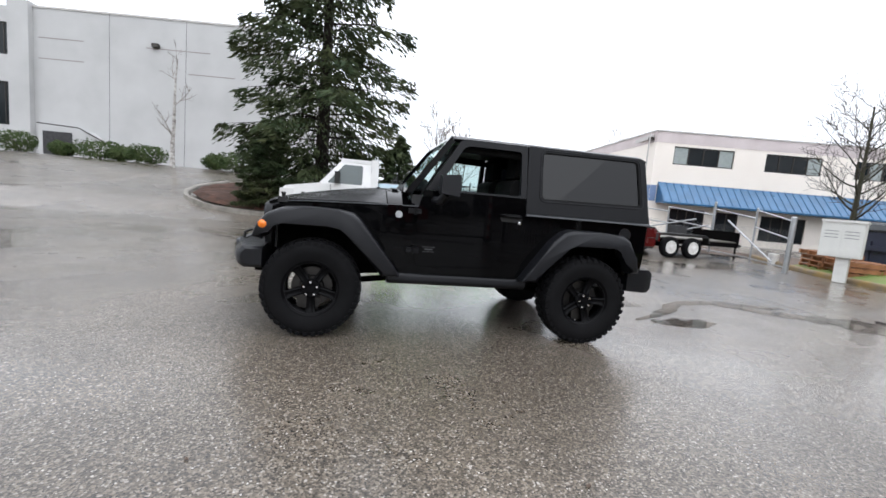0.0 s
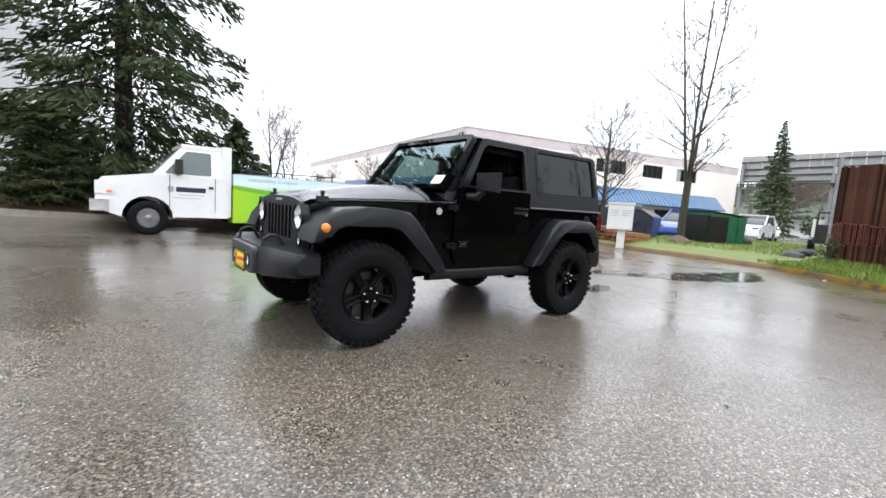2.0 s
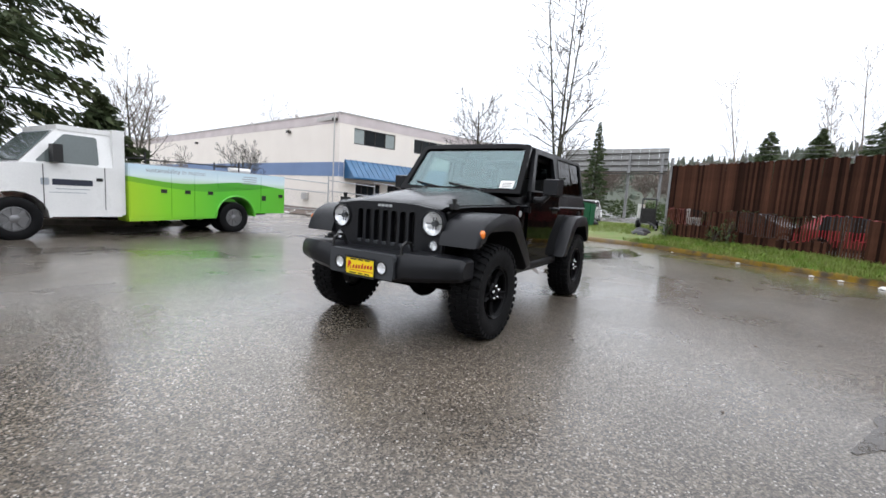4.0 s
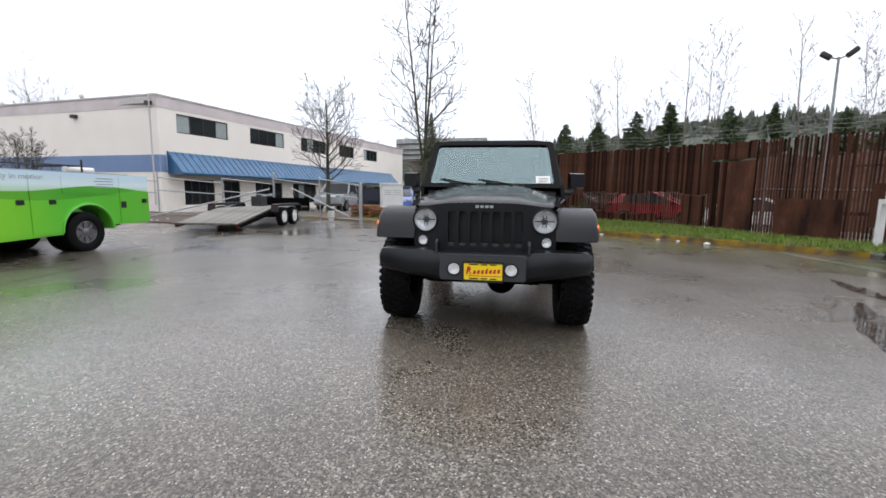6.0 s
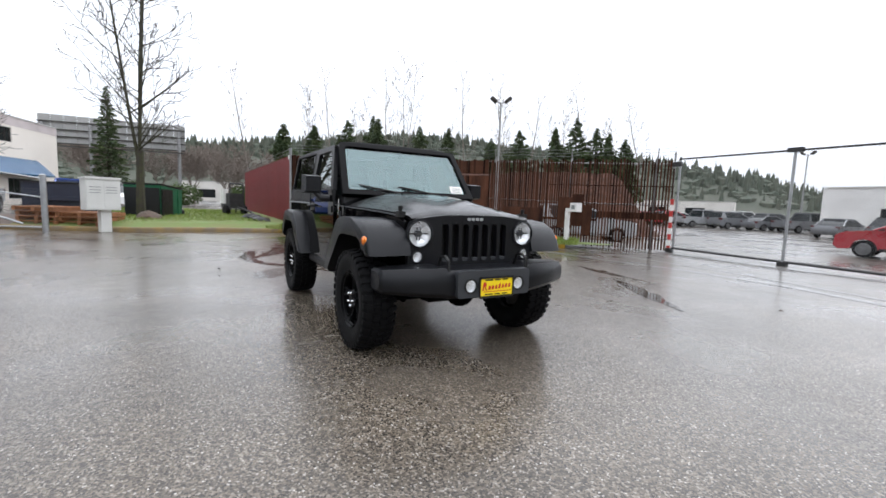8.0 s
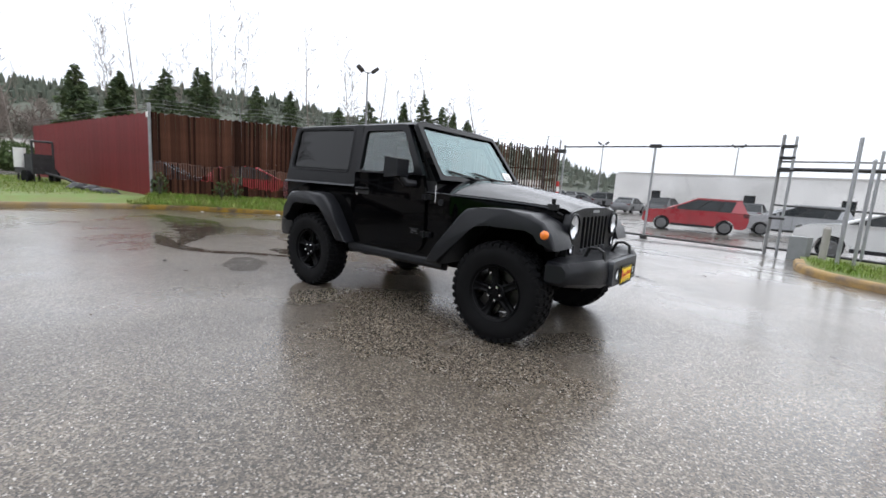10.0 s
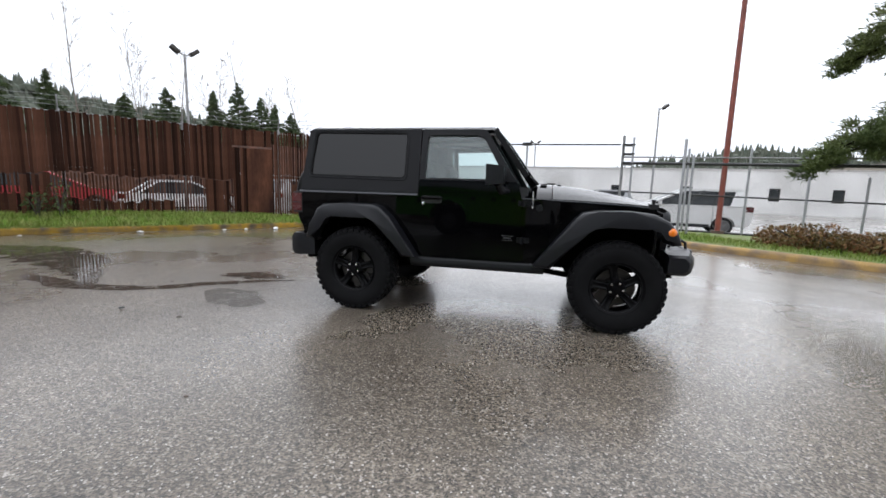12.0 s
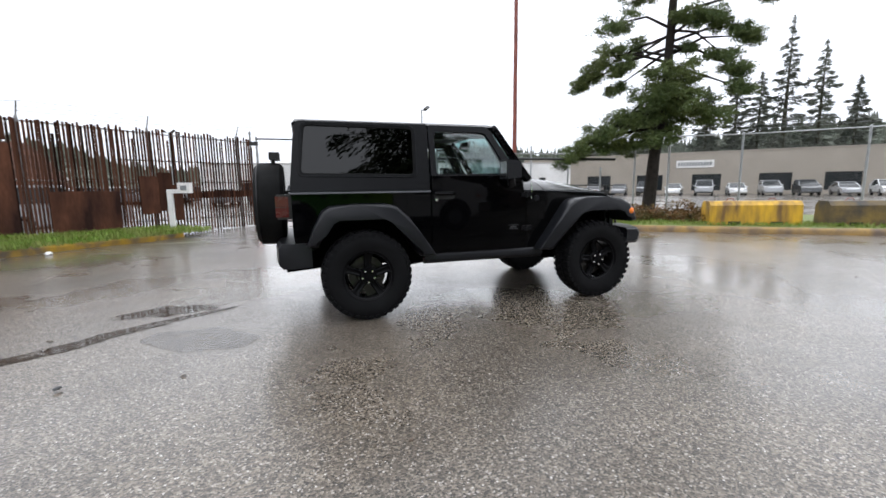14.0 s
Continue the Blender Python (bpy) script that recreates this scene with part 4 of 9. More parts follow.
        t = part("turn_lamp", bm_lathe([(0.046, -0.005), (0.048, 0.012), (0.040, 0.014), (0.038, -0.002)], 24, closed=True), M_PLASTIC, jeep, at=pose(1.635, s * 0.515, 0.782, 0, 0, -90))
        part("reflector", bm_lathe([(0.040, 0.003), (0.030, -0.012), (0.003, -0.018)], 24, mouth=True), M_LAMPBOWL, t)
        part("lens", bm_lathe([(0.040, 0.006), (0.030, 0.014), (0.004, 0.018)], 24, mouth=True), M_LAMPGLASS, t)

    # wings and arches in grey plastic
    f_out = [(0.50, 0.545), (0.60, 0.68), (0.84, 0.985), (0.90, 1.035), (1.03, 1.055), (1.28, 1.06), (1.46, 1.045), (1.575, 0.99), (1.645, 0.90), (1.68, 0.80)]
    f_in = [(0.655, 0.535), (0.935, 0.895), (0.99, 0.935), (1.10, 0.955), (1.45, 0.955), (1.53, 0.925), (1.58, 0.86), (1.605, 0.79)]
    r_out = [(-1.715, 0.69), (-1.665, 0.83), (-1.585, 0.985), (-1.52, 1.025), (-1.30, 1.04), (-1.02, 1.04), (-0.94, 1.015), (-0.84, 0.925), (-0.70, 0.73), (-0.575, 0.555)]
    r_in = [(-1.625, 0.68), (-1.585, 0.80), (-1.515, 0.905), (-1.45, 0.94), (-1.05, 0.94), (-0.975, 0.905), (-0.72, 0.555)]
    for s in (-1, 1):
        for nm, o, i, y0 in (("front_wing", f_out, f_in, 0.585), ("rear_arch", r_out, r_in, 0.74)):
            bm = bmesh.new()
            prism(bm, o + i[::-1], side, s * y0, s * 0.925)
            es = [e for e in bm.edges if all(abs(abs(v.co.y) - 0.925) < 1e-4 for v in e.verts)]
            bevel(bm, 0.034, 3, edges=es)
            wing = part(nm, bm, M_PLASTIC, jeep, "matt dark grey plastic wheel arch", sharp=45)
            if nm == "front_wing":
                bm = bm_lathe([(0.034, -0.01), (0.034, 0.008), (0.024, 0.017), (0.004, 0.020)], 20)
                part("marker_lamp", bm, M_ORANGE, wing, "amber side marker lamp", at=pose(1.592, s * 0.914, 0.905, 0, 0, 0 if s > 0 else 180))
        # side step rail
        bm = bmesh.new()
        prism(bm, rounded([(0.70, 0.45), (0.765, 0.455), (0.795, 0.485), (0.790, 0.545), (0.76, 0.56), (0.70, 0.56)], 0.015, 3), lambda a, b, d, s=s: (d, s * a, b), -0.66, 0.60)
        part("sill_rail", bm, M_PLASTIC, jeep)

    # doors, tops, glass
    tilt = lambda s, y0, z0, k: (lambda a, b, d: (a, s * (y0 - (b - z0) * k + d), b))
    for s in (-1, 1):
        bm = bmesh.new()
        prism(bm, rounded([(-0.585, 0.575), (0.30, 0.575), (0.375, 0.66), (0.375, 1.12), (0.33, 1.282), (-0.585, 1.282)], [0.05, 0.06, 0.06, 0.04, 0.02, 0.03], 4), side, s * 0.76, s * 0.800)
        bevel(bm, 0.010, 2, 50)
        door = part("door", bm, M_PAINT, jeep, "gloss black door with a closed window" if s < 0 else "gloss black door with the window wound down")
        bm = bmesh.new()
        put = tilt(s, 0.768, 1.282, 0.21)
        plate(bm, rounded([(-0.585, 1.283), (0.318, 1.283), (0.02, 1.752), (-0.585, 1.752)], [0.01, 0.01, 0.05, 0.02]), [rounded([(-0.532, 1.300), (0.222, 1.300), (-0.012, 1.695), (-0.532, 1.695)], [0.02, 0.02, 0.06, 0.04])], put, -0.022, 0.022)
        bevel(bm, 0.006, 1, 50)
        part("window_frame", bm, M_HARDTOP, door)
        if s < 0:
            bm = bmesh.new()
            prism(bm, [(-0.54, 1.29), (0.235, 1.29), (-0.005, 1.70), (-0.54, 1.70)], put, -0.004, 0.002)
            part("pane", bm, M_CLEAR, door)
        else:
            bm = bmesh.new()
            prism(bm, [(-0.54, 1.27), (0.235, 1.27), (0.225, 1.297), (-0.54, 1.297)], put, -0.004, 0.002)
            part("pane", bm, M_CLEAR, door)
        bm = bmesh.new()
        prism(bm, rounded([(-0.56, 1.065), (-0.36, 1.065), (-0.36, 1.135), (-0.56, 1.135)], 0.03, 4), side, s * 0.800, s * 0.803)
        part("handle_cup", bm, M_BLACK, door)
        bm = bmesh.new()
        tube(bm, [(-0.555, s * 0.805, 1.115), (-0.52, s * 0.832, 1.117), (-0.40, s * 0.832, 1.117), (-0.36, s * 0.806, 1.115)], [0.012, 0.016, 0.016, 0.011], 8)
        part("handle", bm, M_PAINT, door)
        part("lock", bm_lathe([(0.014, 0.0), (0.014, 0.006), (0.003, 0.008)], 14), M_CHROME, door, "chrome lock", at=pose(-0.54, s * 0.799, 1.062, 0, 0, 0 if s > 0 else 180))
        for z in (1.095, 0.76):
            bm = bmesh.new()
            box(bm, 0.345, 0.455, s * 0.778, s * 0.815, z - 0.022, z + 0.022)
            bevel(bm, 0.008, 2)
            cyl(bm, (0.395, s * 0.815, z - 0.032), (0.395, s * 0.815, z + 0.032), 0.012, seg=10)
            part("hinge", bm, M_HARDTOP, door)
        bm = bmesh.new()
        for a, b, c, d in ((0.205, 0.315, 0.792, 0.798), (0.21, 0.31, 0.752, 0.757), (0.225, 0.295, 0.768, 0.782)):
            prism(bm, rect(a, b, c, d), side, s * 0.799, s * 0.802)
        part("emblem", bm, M_EMBLEM, door, "small grey emblem bars")
        # mirror
        bm = bmesh.new()
        box(bm, 0.075, 0.225, s * 0.865, s * 1.035, 1.245, 1.425)
        for v in bm.verts:
            if v.co.x > 0.2:
                v.co.z = 1.335 + (v.co.z - 1.335) * 0.82
                v.co.y = s * 0.95 + (v.co.y - s * 0.95) * 0.85
        bevel(bm, 0.035, 3)
        mir = part("door_mirror", bm, M_PLASTIC, jeep, "black folding door mirror")
        bm = bmesh.new()
        box(bm, 0.072, 0.0735, s * 0.885, s * 1.015, 1.265, 1.405)
        part("mirror_glass", bm, M_CHROME, mir)
        bm = bmesh.new()
        tube(bm, [(0.24, s * 0.79, 1.20), (0.20, s * 0.87, 1.20), (0.17, s * 0.92, 1.26)], [0.035, 0.04, 0.032], 10)
        part("mirror_arm", bm, M_PLASTIC, mir)
        # hardtop side
        bm = bmesh.new()
        put = tilt(s, 0.765, 1.15, 0.165)
        plate(bm, rounded([(-1.835, 1.152), (-0.598, 1.152), (-0.598, 1.758), (-1.77, 1.758)], [0.02, 0.01, 0.01, 0.06]), [rounded([(-1.745, 1.302), (-0.738, 1.288), (-0.733, 1.716), (-1.697, 1.726)], 0.05, 5)], put, -0.03, 0.022)
        bevel(bm, 0.012, 2, 50)
        top = part("hardtop_side", bm, M_HARDTOP, jeep, "black textured hardtop side")
        bm = bmesh.new()
        prism(bm, rounded([(-1.75, 1.295), (-0.73, 1.28), (-0.725, 1.722), (-1.70, 1.732)], 0.05, 5), put, 0.0, 0.006)
        part("pane", bm, M_TINT, top, "dark tinted side glass")
        bm = bmesh.new()
        ring = rounded([(-1.745, 1.302), (-0.738, 1.288), (-0.733, 1.716), (-1.697, 1.726)], 0.05, 5)
        tube(bm, [put(a, b, 0.012) for a, b in ring], 0.011, 6, closed=True)
        part("window_seal", bm, M_SEAT, top)
        bm = bmesh.new()
        lip = rounded([(-1.765, 1.284), (-0.722, 1.270), (-0.717, 1.732), (-1.712, 1.742)], 0.06, 5)
        tube(bm, [put(a, b, 0.020) for a, b in lip], 0.008, 6, closed=True)
        part("window_lip", bm, M_HARDTOP, top)
        # the highlight on the body's wet shoulder, put in as a grey ledge
        bm = bmesh.new()
        prism(bm, [(0.775, 1.128), (0.800, 1.130), (0.806, 1.134), (0.797, 1.146), (0.775, 1.150)], lambda a, b, d, s=s: (d, s * a, b), -1.84, -0.598)
        part("belt_glint", bm, M_PLASTIC_GLINT, top, "narrow grey ledge for the sky highlight below the hardtop")
    # roof in two panels
    for x0, x1, nm in ((-1.79, -0.602, "roof_panel"), (-0.596, 0.105, "roof_panel")):
        bm = bmesh.new()
        secs = []
        xs = [x0, x0 + 0.03, (x0 + x1) / 2, x1 - 0.03, x1]
        for j, x in enumerate(xs):
            drop = 0.03 if (j == 0 and x0 < -1) or (j == 4 and x1 > 0) else 0.0
            pts = []
            for i in range(17):
                v = -1 + i / 8
                pts.append((x, 0.684 * math.copysign(abs(v) ** 0.7, v), 1.748 - drop * 0.5 + (0.048 - drop) * (1 - abs(v) ** 6)))
            secs.append(pts + [(x, 0.66, 1.72), (x, -0.66, 1.72)])
        loft(bm, secs)
        part(nm, bm, M_HARDTOP, jeep)
    # back of the hardtop
    bm = bmesh.new()
    putb = lambda a, b, d: (-1.835 + (b - 1.15) * 0.11 + d, a, b)
    plate(bm, [(-0.755, 1.15), (0.755, 1.15), (0.66, 1.75), (-0.66, 1.75)], [rounded([(-0.62, 1.22), (0.62, 1.22), (0.56, 1.68), (-0.56, 1.68)], 0.06)], putb, 0.0, 0.03)
    rear = part("hardtop_rear", bm, M_HARDTOP, jeep)
    bm = bmesh.new()
    prism(bm, [(-0.63, 1.21), (0.63, 1.21), (0.57, 1.69), (-0.57, 1.69)], putb, 0.012, 0.018)
    part("pane", bm, M_TINT, rear)
    # windscreen
    Lw = 0.655
    puts = lambda a, b, d: (0.475 - b / Lw * 0.385 + d * 0.81, a, 1.235 + b / Lw * 0.528 + d * 0.59)
    bm = bmesh.new()
    plate(bm, rounded([(-0.742, 0), (0.742, 0), (0.678, Lw), (-0.678, Lw)], [0.01, 0.01, 0.05, 0.05]), [rounded([(-0.675, 0.055), (0.675, 0.055), (0.622, 0.605), (-0.622, 0.605)], 0.04)], puts, -0.03, 0.025)
    bevel(bm, 0.008, 2, 50)
    ws = part("windscreen_frame", bm, M_PAINT, jeep)
    bm = bmesh.new()
    prism(bm, [(-0.68, 0.05), (0.68, 0.05), (0.627, 0.61), (-0.627, 0.61)], puts, 0.0, 0.006)
    part("pane", bm, M_SCREEN, ws, "sloping windscreen glass")
    bm = bmesh.new()
    prism(bm, rect(0.485, 0.635, 0.075, 0.17), puts, 0.0085, 0.0105)
    pap = part("paper", bm, M_PAPER, ws, "white price sheet on the windscreen")
    bm = bmesh.new()
    for i in range(3):
        prism(bm, rect(0.51, 0.61, 0.09 + i * 0.022, 0.097 + i * 0.022), puts, 0.0105, 0.0115)
    part("print_bar", bm, M_PLASTIC_GLINT, pap)
    for y0, y1 in ((-0.10, 0.30), (-0.52, -0.12)):
        bm = bmesh.new()
        tube(bm, [puts(y1, 0.01, 0.03), puts(y1 - 0.05, 0.03, 0.035), puts(y0 + 0.1, 0.085, 0.03), puts(y0, 0.115, 0.02)], [0.014, 0.01, 0.007, 0.005], 6)
        tube(bm, [puts(y1 - 0.12, 0.04, 0.014), puts(y0 - 0.04, 0.125, 0.014)], 0.006, 5)
        part("wiper", bm, M_BLACK, jeep)
    bm = bmesh.new()
    tube(bm, [puts(0, 0.58, -0.02), puts(0, 0.54, -0.06)], 0.01, 6)
    box(bm, 0.035, 0.06, -0.12, 0.12, 1.60, 1.67)
    part("rear_view_mirror", bm, M_BLACK, jeep)
    bm = bmesh.new()
    prism(bm, circ(0, 0.545, 0.022, 12), puts, -0.003, -0.001)
    part("sensor_patch", bm, M_BLACK, ws)

    # cabin
    bm = bmesh.new()
    box(bm, 0.14, 0.42, -0.70, 0.70, 1.05, 1.235)
    bevel(bm, 0.05, 3)
    part("dashboard", bm, M_DASH, jeep)
    bm = bmesh.new()
    ring = [Vector((0, 0.18 * math.cos(a), 0.18 * math.sin(a))) for a in (math.tau * i / 24 for i in range(24))]
    m = pose(0.06, 0.36, 1.21, 0, -22, 0)
    tube(bm, [m @ v for v in ring], 0.014, 8, closed=True)
    cyl(bm, m @ Vector((0, 0, 0)), m @ Vector((0.14, 0, 0)), 0.05, 0.03, 12)
    for a in (0.3, 2.84, 4.71):
        tube(bm, [m @ Vector((0, 0, 0)), m @ Vector((0, 0.17 * math.cos(a), 0.17 * math.sin(a)))], 0.014, 6)
    part("steering_wheel", bm, M_BLACK, jeep)
    for y in (-0.36, 0.36):
        bm = bmesh.new()
        prism(bm, rounded([(-0.60, 0.90), (-0.44, 0.90), (-0.50, 1.42), (-0.56, 1.46), (-0.66, 1.44)], 0.04), side, y - 0.24, y + 0.24)
        bevel(bm, 0.04, 3)
        seat = part("front_seat", bm, M_SEAT, jeep)
        bm = bmesh.new()
        box(bm, -0.66, -0.56, y - 0.13, y + 0.13, 1.48, 1.66)
        bevel(bm, 0.035, 3)
        cyl(bm, (-0.60, y - 0.05, 1.42), (-0.61, y - 0.05, 1.5), 0.008, seg=6)
        cyl(bm, (-0.60, y + 0.05, 1.42), (-0.61, y + 0.05, 1.5), 0.008, seg=6)
        part("headrest", bm, M_SEAT, seat)
    bm = bmesh.new()
    box(bm, -1.45, -1.28, -0.5, 0.5, 1.0, 1.40)
    bevel(bm, 0.05, 3)
    part("rear_bench", bm, M_SEAT, jeep)
    bm = bmesh.new()
    for s in (-1, 1):
        tube(bm, [(-0.72, s * 0.64, 1.1), (-0.72, s * 0.60, 1.66), (-1.65, s * 0.58, 1.66), (-1.72, s * 0.60, 1.1)], 0.035, 8)
        tube(bm, [(-0.72, s * 0.60, 1.66), (0.06, s * 0.58, 1.68), (0.34, s * 0.64, 1.2)], 0.032, 8)
    tube(bm, [(-0.72, -0.60, 1.66), (-0.72, 0.60, 1.66)], 0.035, 8)
    part("roll_bar", bm, M_SEAT, jeep)

    # bumpers, plate, hooks, lamps behind
    bm = bmesh.new()
    secs = []
    for y, xf, z0, z1 in ((-0.865, 1.76, 0.57, 0.695), (-0.84, 1.79, 0.545, 0.715), (-0.62, 1.865, 0.52, 0.725), (-0.40, 1.905, 0.50, 0.725), (-0.37, 1.90, 0.49, 0.705), (0.37, 1.90, 0.49, 0.705), (0.40, 1.905, 0.50, 0.725), (0.62, 1.865, 0.52, 0.725), (0.84, 1.79, 0.545, 0.715), (0.865, 1.76, 0.57, 0.695)):
        h = z1 - z0
        secs.append([(1.60, y, z0), (xf - 0.05, y, z0), (xf - 0.012, y, z0 + h * 0.16), (xf, y, z0 + h * 0.45), (xf - 0.006, y, z0 + h * 0.75), (xf - 0.04, y, z1), (1.60, y, z1)])
    loft(bm, secs)
    fb = part("front_bumper", bm, M_PLASTIC, jeep, "matt black front bumper with grey centre")
    bm = bmesh.new()
    plate(bm, rounded(rect(-0.325, 0.345, 0.505, 0.705), 0.03, 4), [circ(-0.212, 0.592, 0.056), circ(0.232, 0.592, 0.056)], front, 1.885, 1.928)
    bevel(bm, 0.008, 2, 50)
    cen = part("centre_panel", bm, M_PLASTIC_GLINT, fb, "lighter grey bumper centre")
    for y in (-0.212, 0.232):
        lamp = part("fog_lamp", bm_lathe([(0.056, 0.0), (0.057, 0.012), (0.046, 0.013), (0.044, -0.004)], 28, closed=True), M_BLACK, fb, at=pose(1.922, y, 0.592, 0, 0, -90))
        part("reflector", bm_lathe([(0.045, 0.002), (0.035, -0.014), (0.003, -0.02)], 24, mouth=True), M_LAMPBOWL, lamp)
        part("lens", bm_lathe([(0.046, 0.005), (0.03, 0.014), (0.003, 0.018)], 24, mouth=True), M_LAMPGLASS, lamp)
    for s in (-1, 1):
        bm = bmesh.new()
        tube(bm, [(1.70, s * 0.365, 0.70), (1.74, s * 0.365, 0.79), (1.80, s * 0.365, 0.80), (1.85, s * 0.365, 0.775), (1.86, s * 0.365, 0.70)], 0.013, 8)
        part("tow_hook", bm, M_BLACK, fb)
    bm = bmesh.new()
    box(bm, 1.58, 1.74, -0.46, 0.46, 0.45, 0.52)
    bevel(bm, 0.03, 3)
    part("air_dam", bm, M_UNDER, fb)
    bm = bmesh.new()
    prism(bm, rounded(rect(-0.138, 0.172, 0.497, 0.655), 0.008, 2), front, 1.932, 1.938)
    pl = part("dealer_plate", bm, M_PLATE, fb, "yellow dealer plate with red script")
    bm = bmesh.new()
    plate(bm, rounded(rect(-0.142, 0.176, 0.493, 0.659), 0.01, 2), [rounded(rect(-0.132, 0.166, 0.512, 0.642), 0.006, 2)], front, 1.936, 1.943)
    part("plate_frame", bm, M_BLACK, pl)
    bm = bmesh.new()
    prism(bm, [(-0.115, 0.553), (-0.105, 0.618), (-0.082, 0.615), (-0.075, 0.588), (-0.088, 0.585), (-0.07, 0.553), (-0.082, 0.553), (-0.097, 0.582), (-0.104, 0.553)], front, 1.938, 1.9395)
    for i in range(7):
        a = -0.062 + i * 0.031
        prism(bm, rounded([(a, 0.556 + 0.002 * i), (a + 0.021, 0.556 + 0.002 * i), (a + 0.025, 0.588 + 0.002 * i + (0.014 if i == 3 else 0)), (a + 0.006, 0.586 + 0.002 * i)], 0.005, 2), front, 1.938, 1.9395)
    prism(bm, rect(-0.10, 0.155, 0.541, 0.546), front, 1.938, 1.9395)
    part("script", bm, M_PLATERED, pl, "red script shapes")
    for a, b in ((-0.09, -0.02), (0.0, 0.05), (0.07, 0.12)):
        for z0, z1 in ((0.627, 0.637), (0.518, 0.527)):
            bm = bmesh.new()
            prism(bm, rect(a, b, z0, z1), front, 1.938, 1.9395)
            part("small_print", bm, M_BLACK, pl)
    bm = bmesh.new()
    secs = []
    for y, xb in ((-0.80, -1.88), (-0.77, -1.955), (-0.5, -1.985), (0.5, -1.985), (0.77, -1.955), (0.80, -1.88)):
        secs.append([(-1.68, y, 0.50), (xb + 0.03, y, 0.49), (xb, y, 0.53), (xb, y, 0.67), (xb + 0.03, y, 0.71), (-1.68, y, 0.71)])
    loft(bm, secs)
    part("rear_bumper", bm, M_PLASTIC, jeep, "matt black rear bumper")
    for s in (-1, 1):
        bm = bbox(-1.945, -1.82, min(s * 0.60, s * 0.745), max(s * 0.60, s * 0.745), 0.92, 1.13, 0.012)
        tl = part("tail_lamp", bm, M_BLACK, jeep, "dark red tail lamp")
        bm = bbox(-1.955, -1.85, min(s * 0.615, s * 0.752), max(s * 0.615, s * 0.752), 0.94, 1.115, 0.012)
        part("lens", bm, M_REDLENS, tl)
        bm = bmesh.new()
        box(bm, -1.957, -1.87, min(s * 0.612, s * 0.755), max(s * 0.612, s * 0.755), 1.02, 1.027)
        part("divider", bm, M_BLACK, tl)
    # spare wheel under a soft cover
    sp = part("spare_wheel", bm_lathe([(0.02, 0.155), (0.20, 0.152), (0.36, 0.135), (0.398, 0.10), (0.405, 0.02), (0.398, -0.10), (0.37, -0.13), (0.05, -0.13)], 48), M_SEAT, jeep, "spare wheel under a black soft cover", at=pose(-2.03, 0.0, 1.03, 0, 0, 90))
    bm = bmesh.new()
    tube(bm, [(0.400 * math.cos(a), 0.10, 0.400 * math.sin(a)) for a in (math.tau * i / 40 for i in range(40))], 0.006, 5, closed=True)
    part("cover_seam", bm, M_BLACK, sp)
    bm = bmesh.new()
    box(bm, -2.0, -1.82, -0.12, 0.12, 0.9, 1.16)
    cyl(bm, (-1.99, 0, 1.16), (-1.99, 0, 1.50), 0.02, seg=8)
    box(bm, -2.02, -1.93, -0.13, 0.13, 1.46, 1.53)
    part("spare_carrier", bm, M_BLACK, jeep)
    bm = bmesh.new()
    cyl(bm, (-1.60, 0.774, 1.03), (-1.60, 0.786, 1.03), 0.062, seg=28)
    fc = part("fuel_cap", bm, M_PLASTIC, jeep, "round black fuel cap")
    for i in range(8):
        a = math.tau * i / 8
        bm = bmesh.new()
        cyl(bm, (-1.60 + 0.052 * math.cos(a), 0.786, 1.03 + 0.052 * math.sin(a)), (-1.60 + 0.052 * math.cos(a), 0.790, 1.03 + 0.052 * math.sin(a)), 0.0045, seg=6)
        part("bolt", bm, M_CHROME, fc)
    for s in (-1, 1):
        bm = bmesh.new()
        cyl(bm, (0.533, s * 0.772, 1.056), (0.533, s * 0.781, 1.056), 0.030, seg=24)
        part("side_badge", bm, M_LETTER if s > 0 else M_PLASTIC, jeep, "round silver side badge" if s > 0 else "")
        bm = bmesh.new()
        box(bm, 1.46, 1.54, s * 0.575, s * 0.625, 1.075, 1.12)
        bevel(bm, 0.008, 1)
        cyl(bm, (1.50, s * 0.60, 1.11), (1.50, s * 0.60, 1.16), 0.012, 0.02, 8)
        part("bonnet_latch", bm, M_BLACK, jeep)
    bm = bmesh.new()
    cyl(bm, (0.47, -0.775, 1.05), (0.47, -0.775, 1.20), 0.006, seg=6)
    part("aerial_base", bm, M_CHROME, jeep, "short pale aerial stub")

    # wheels
    tyre, tread = tyre_mesh(0.406, 0.252, 0.218)
    barrel, face, disc, nut, cal = alloy_meshes()
    for k, (x, s) in enumerate(((X, 1), (X, -1), (-X, 1), (-X, -1))):
        w = thing("wheel")
        w.parent = jeep
        w.matrix_basis = pose(x, s * 0.786, 0.401, 0, (37, 11, 52, 70)[k], 0 if s > 0 else 180)
        tagged(w, "mud-terrain tyre on a gloss black five-spoke alloy")
        piece("tyre", tyre, w, pose(0, 0, 0))
        tagged(piece("tread", tread, w, pose(0, 0, 0)), kind="stuff")
        piece("rim", barrel, w, pose(0, 0.012, 0))
        piece("wheel_face", face, w, pose(0, 0.012, 0))
        piece("brake_disc", disc, w, pose(0, 0.0, 0))
        piece("brake_caliper", cal, w, pose(0, 0, 0, 0, 40, 0))
        for i in range(5):
            a = math.tau * (i + 0.5) / 5 + math.pi / 2
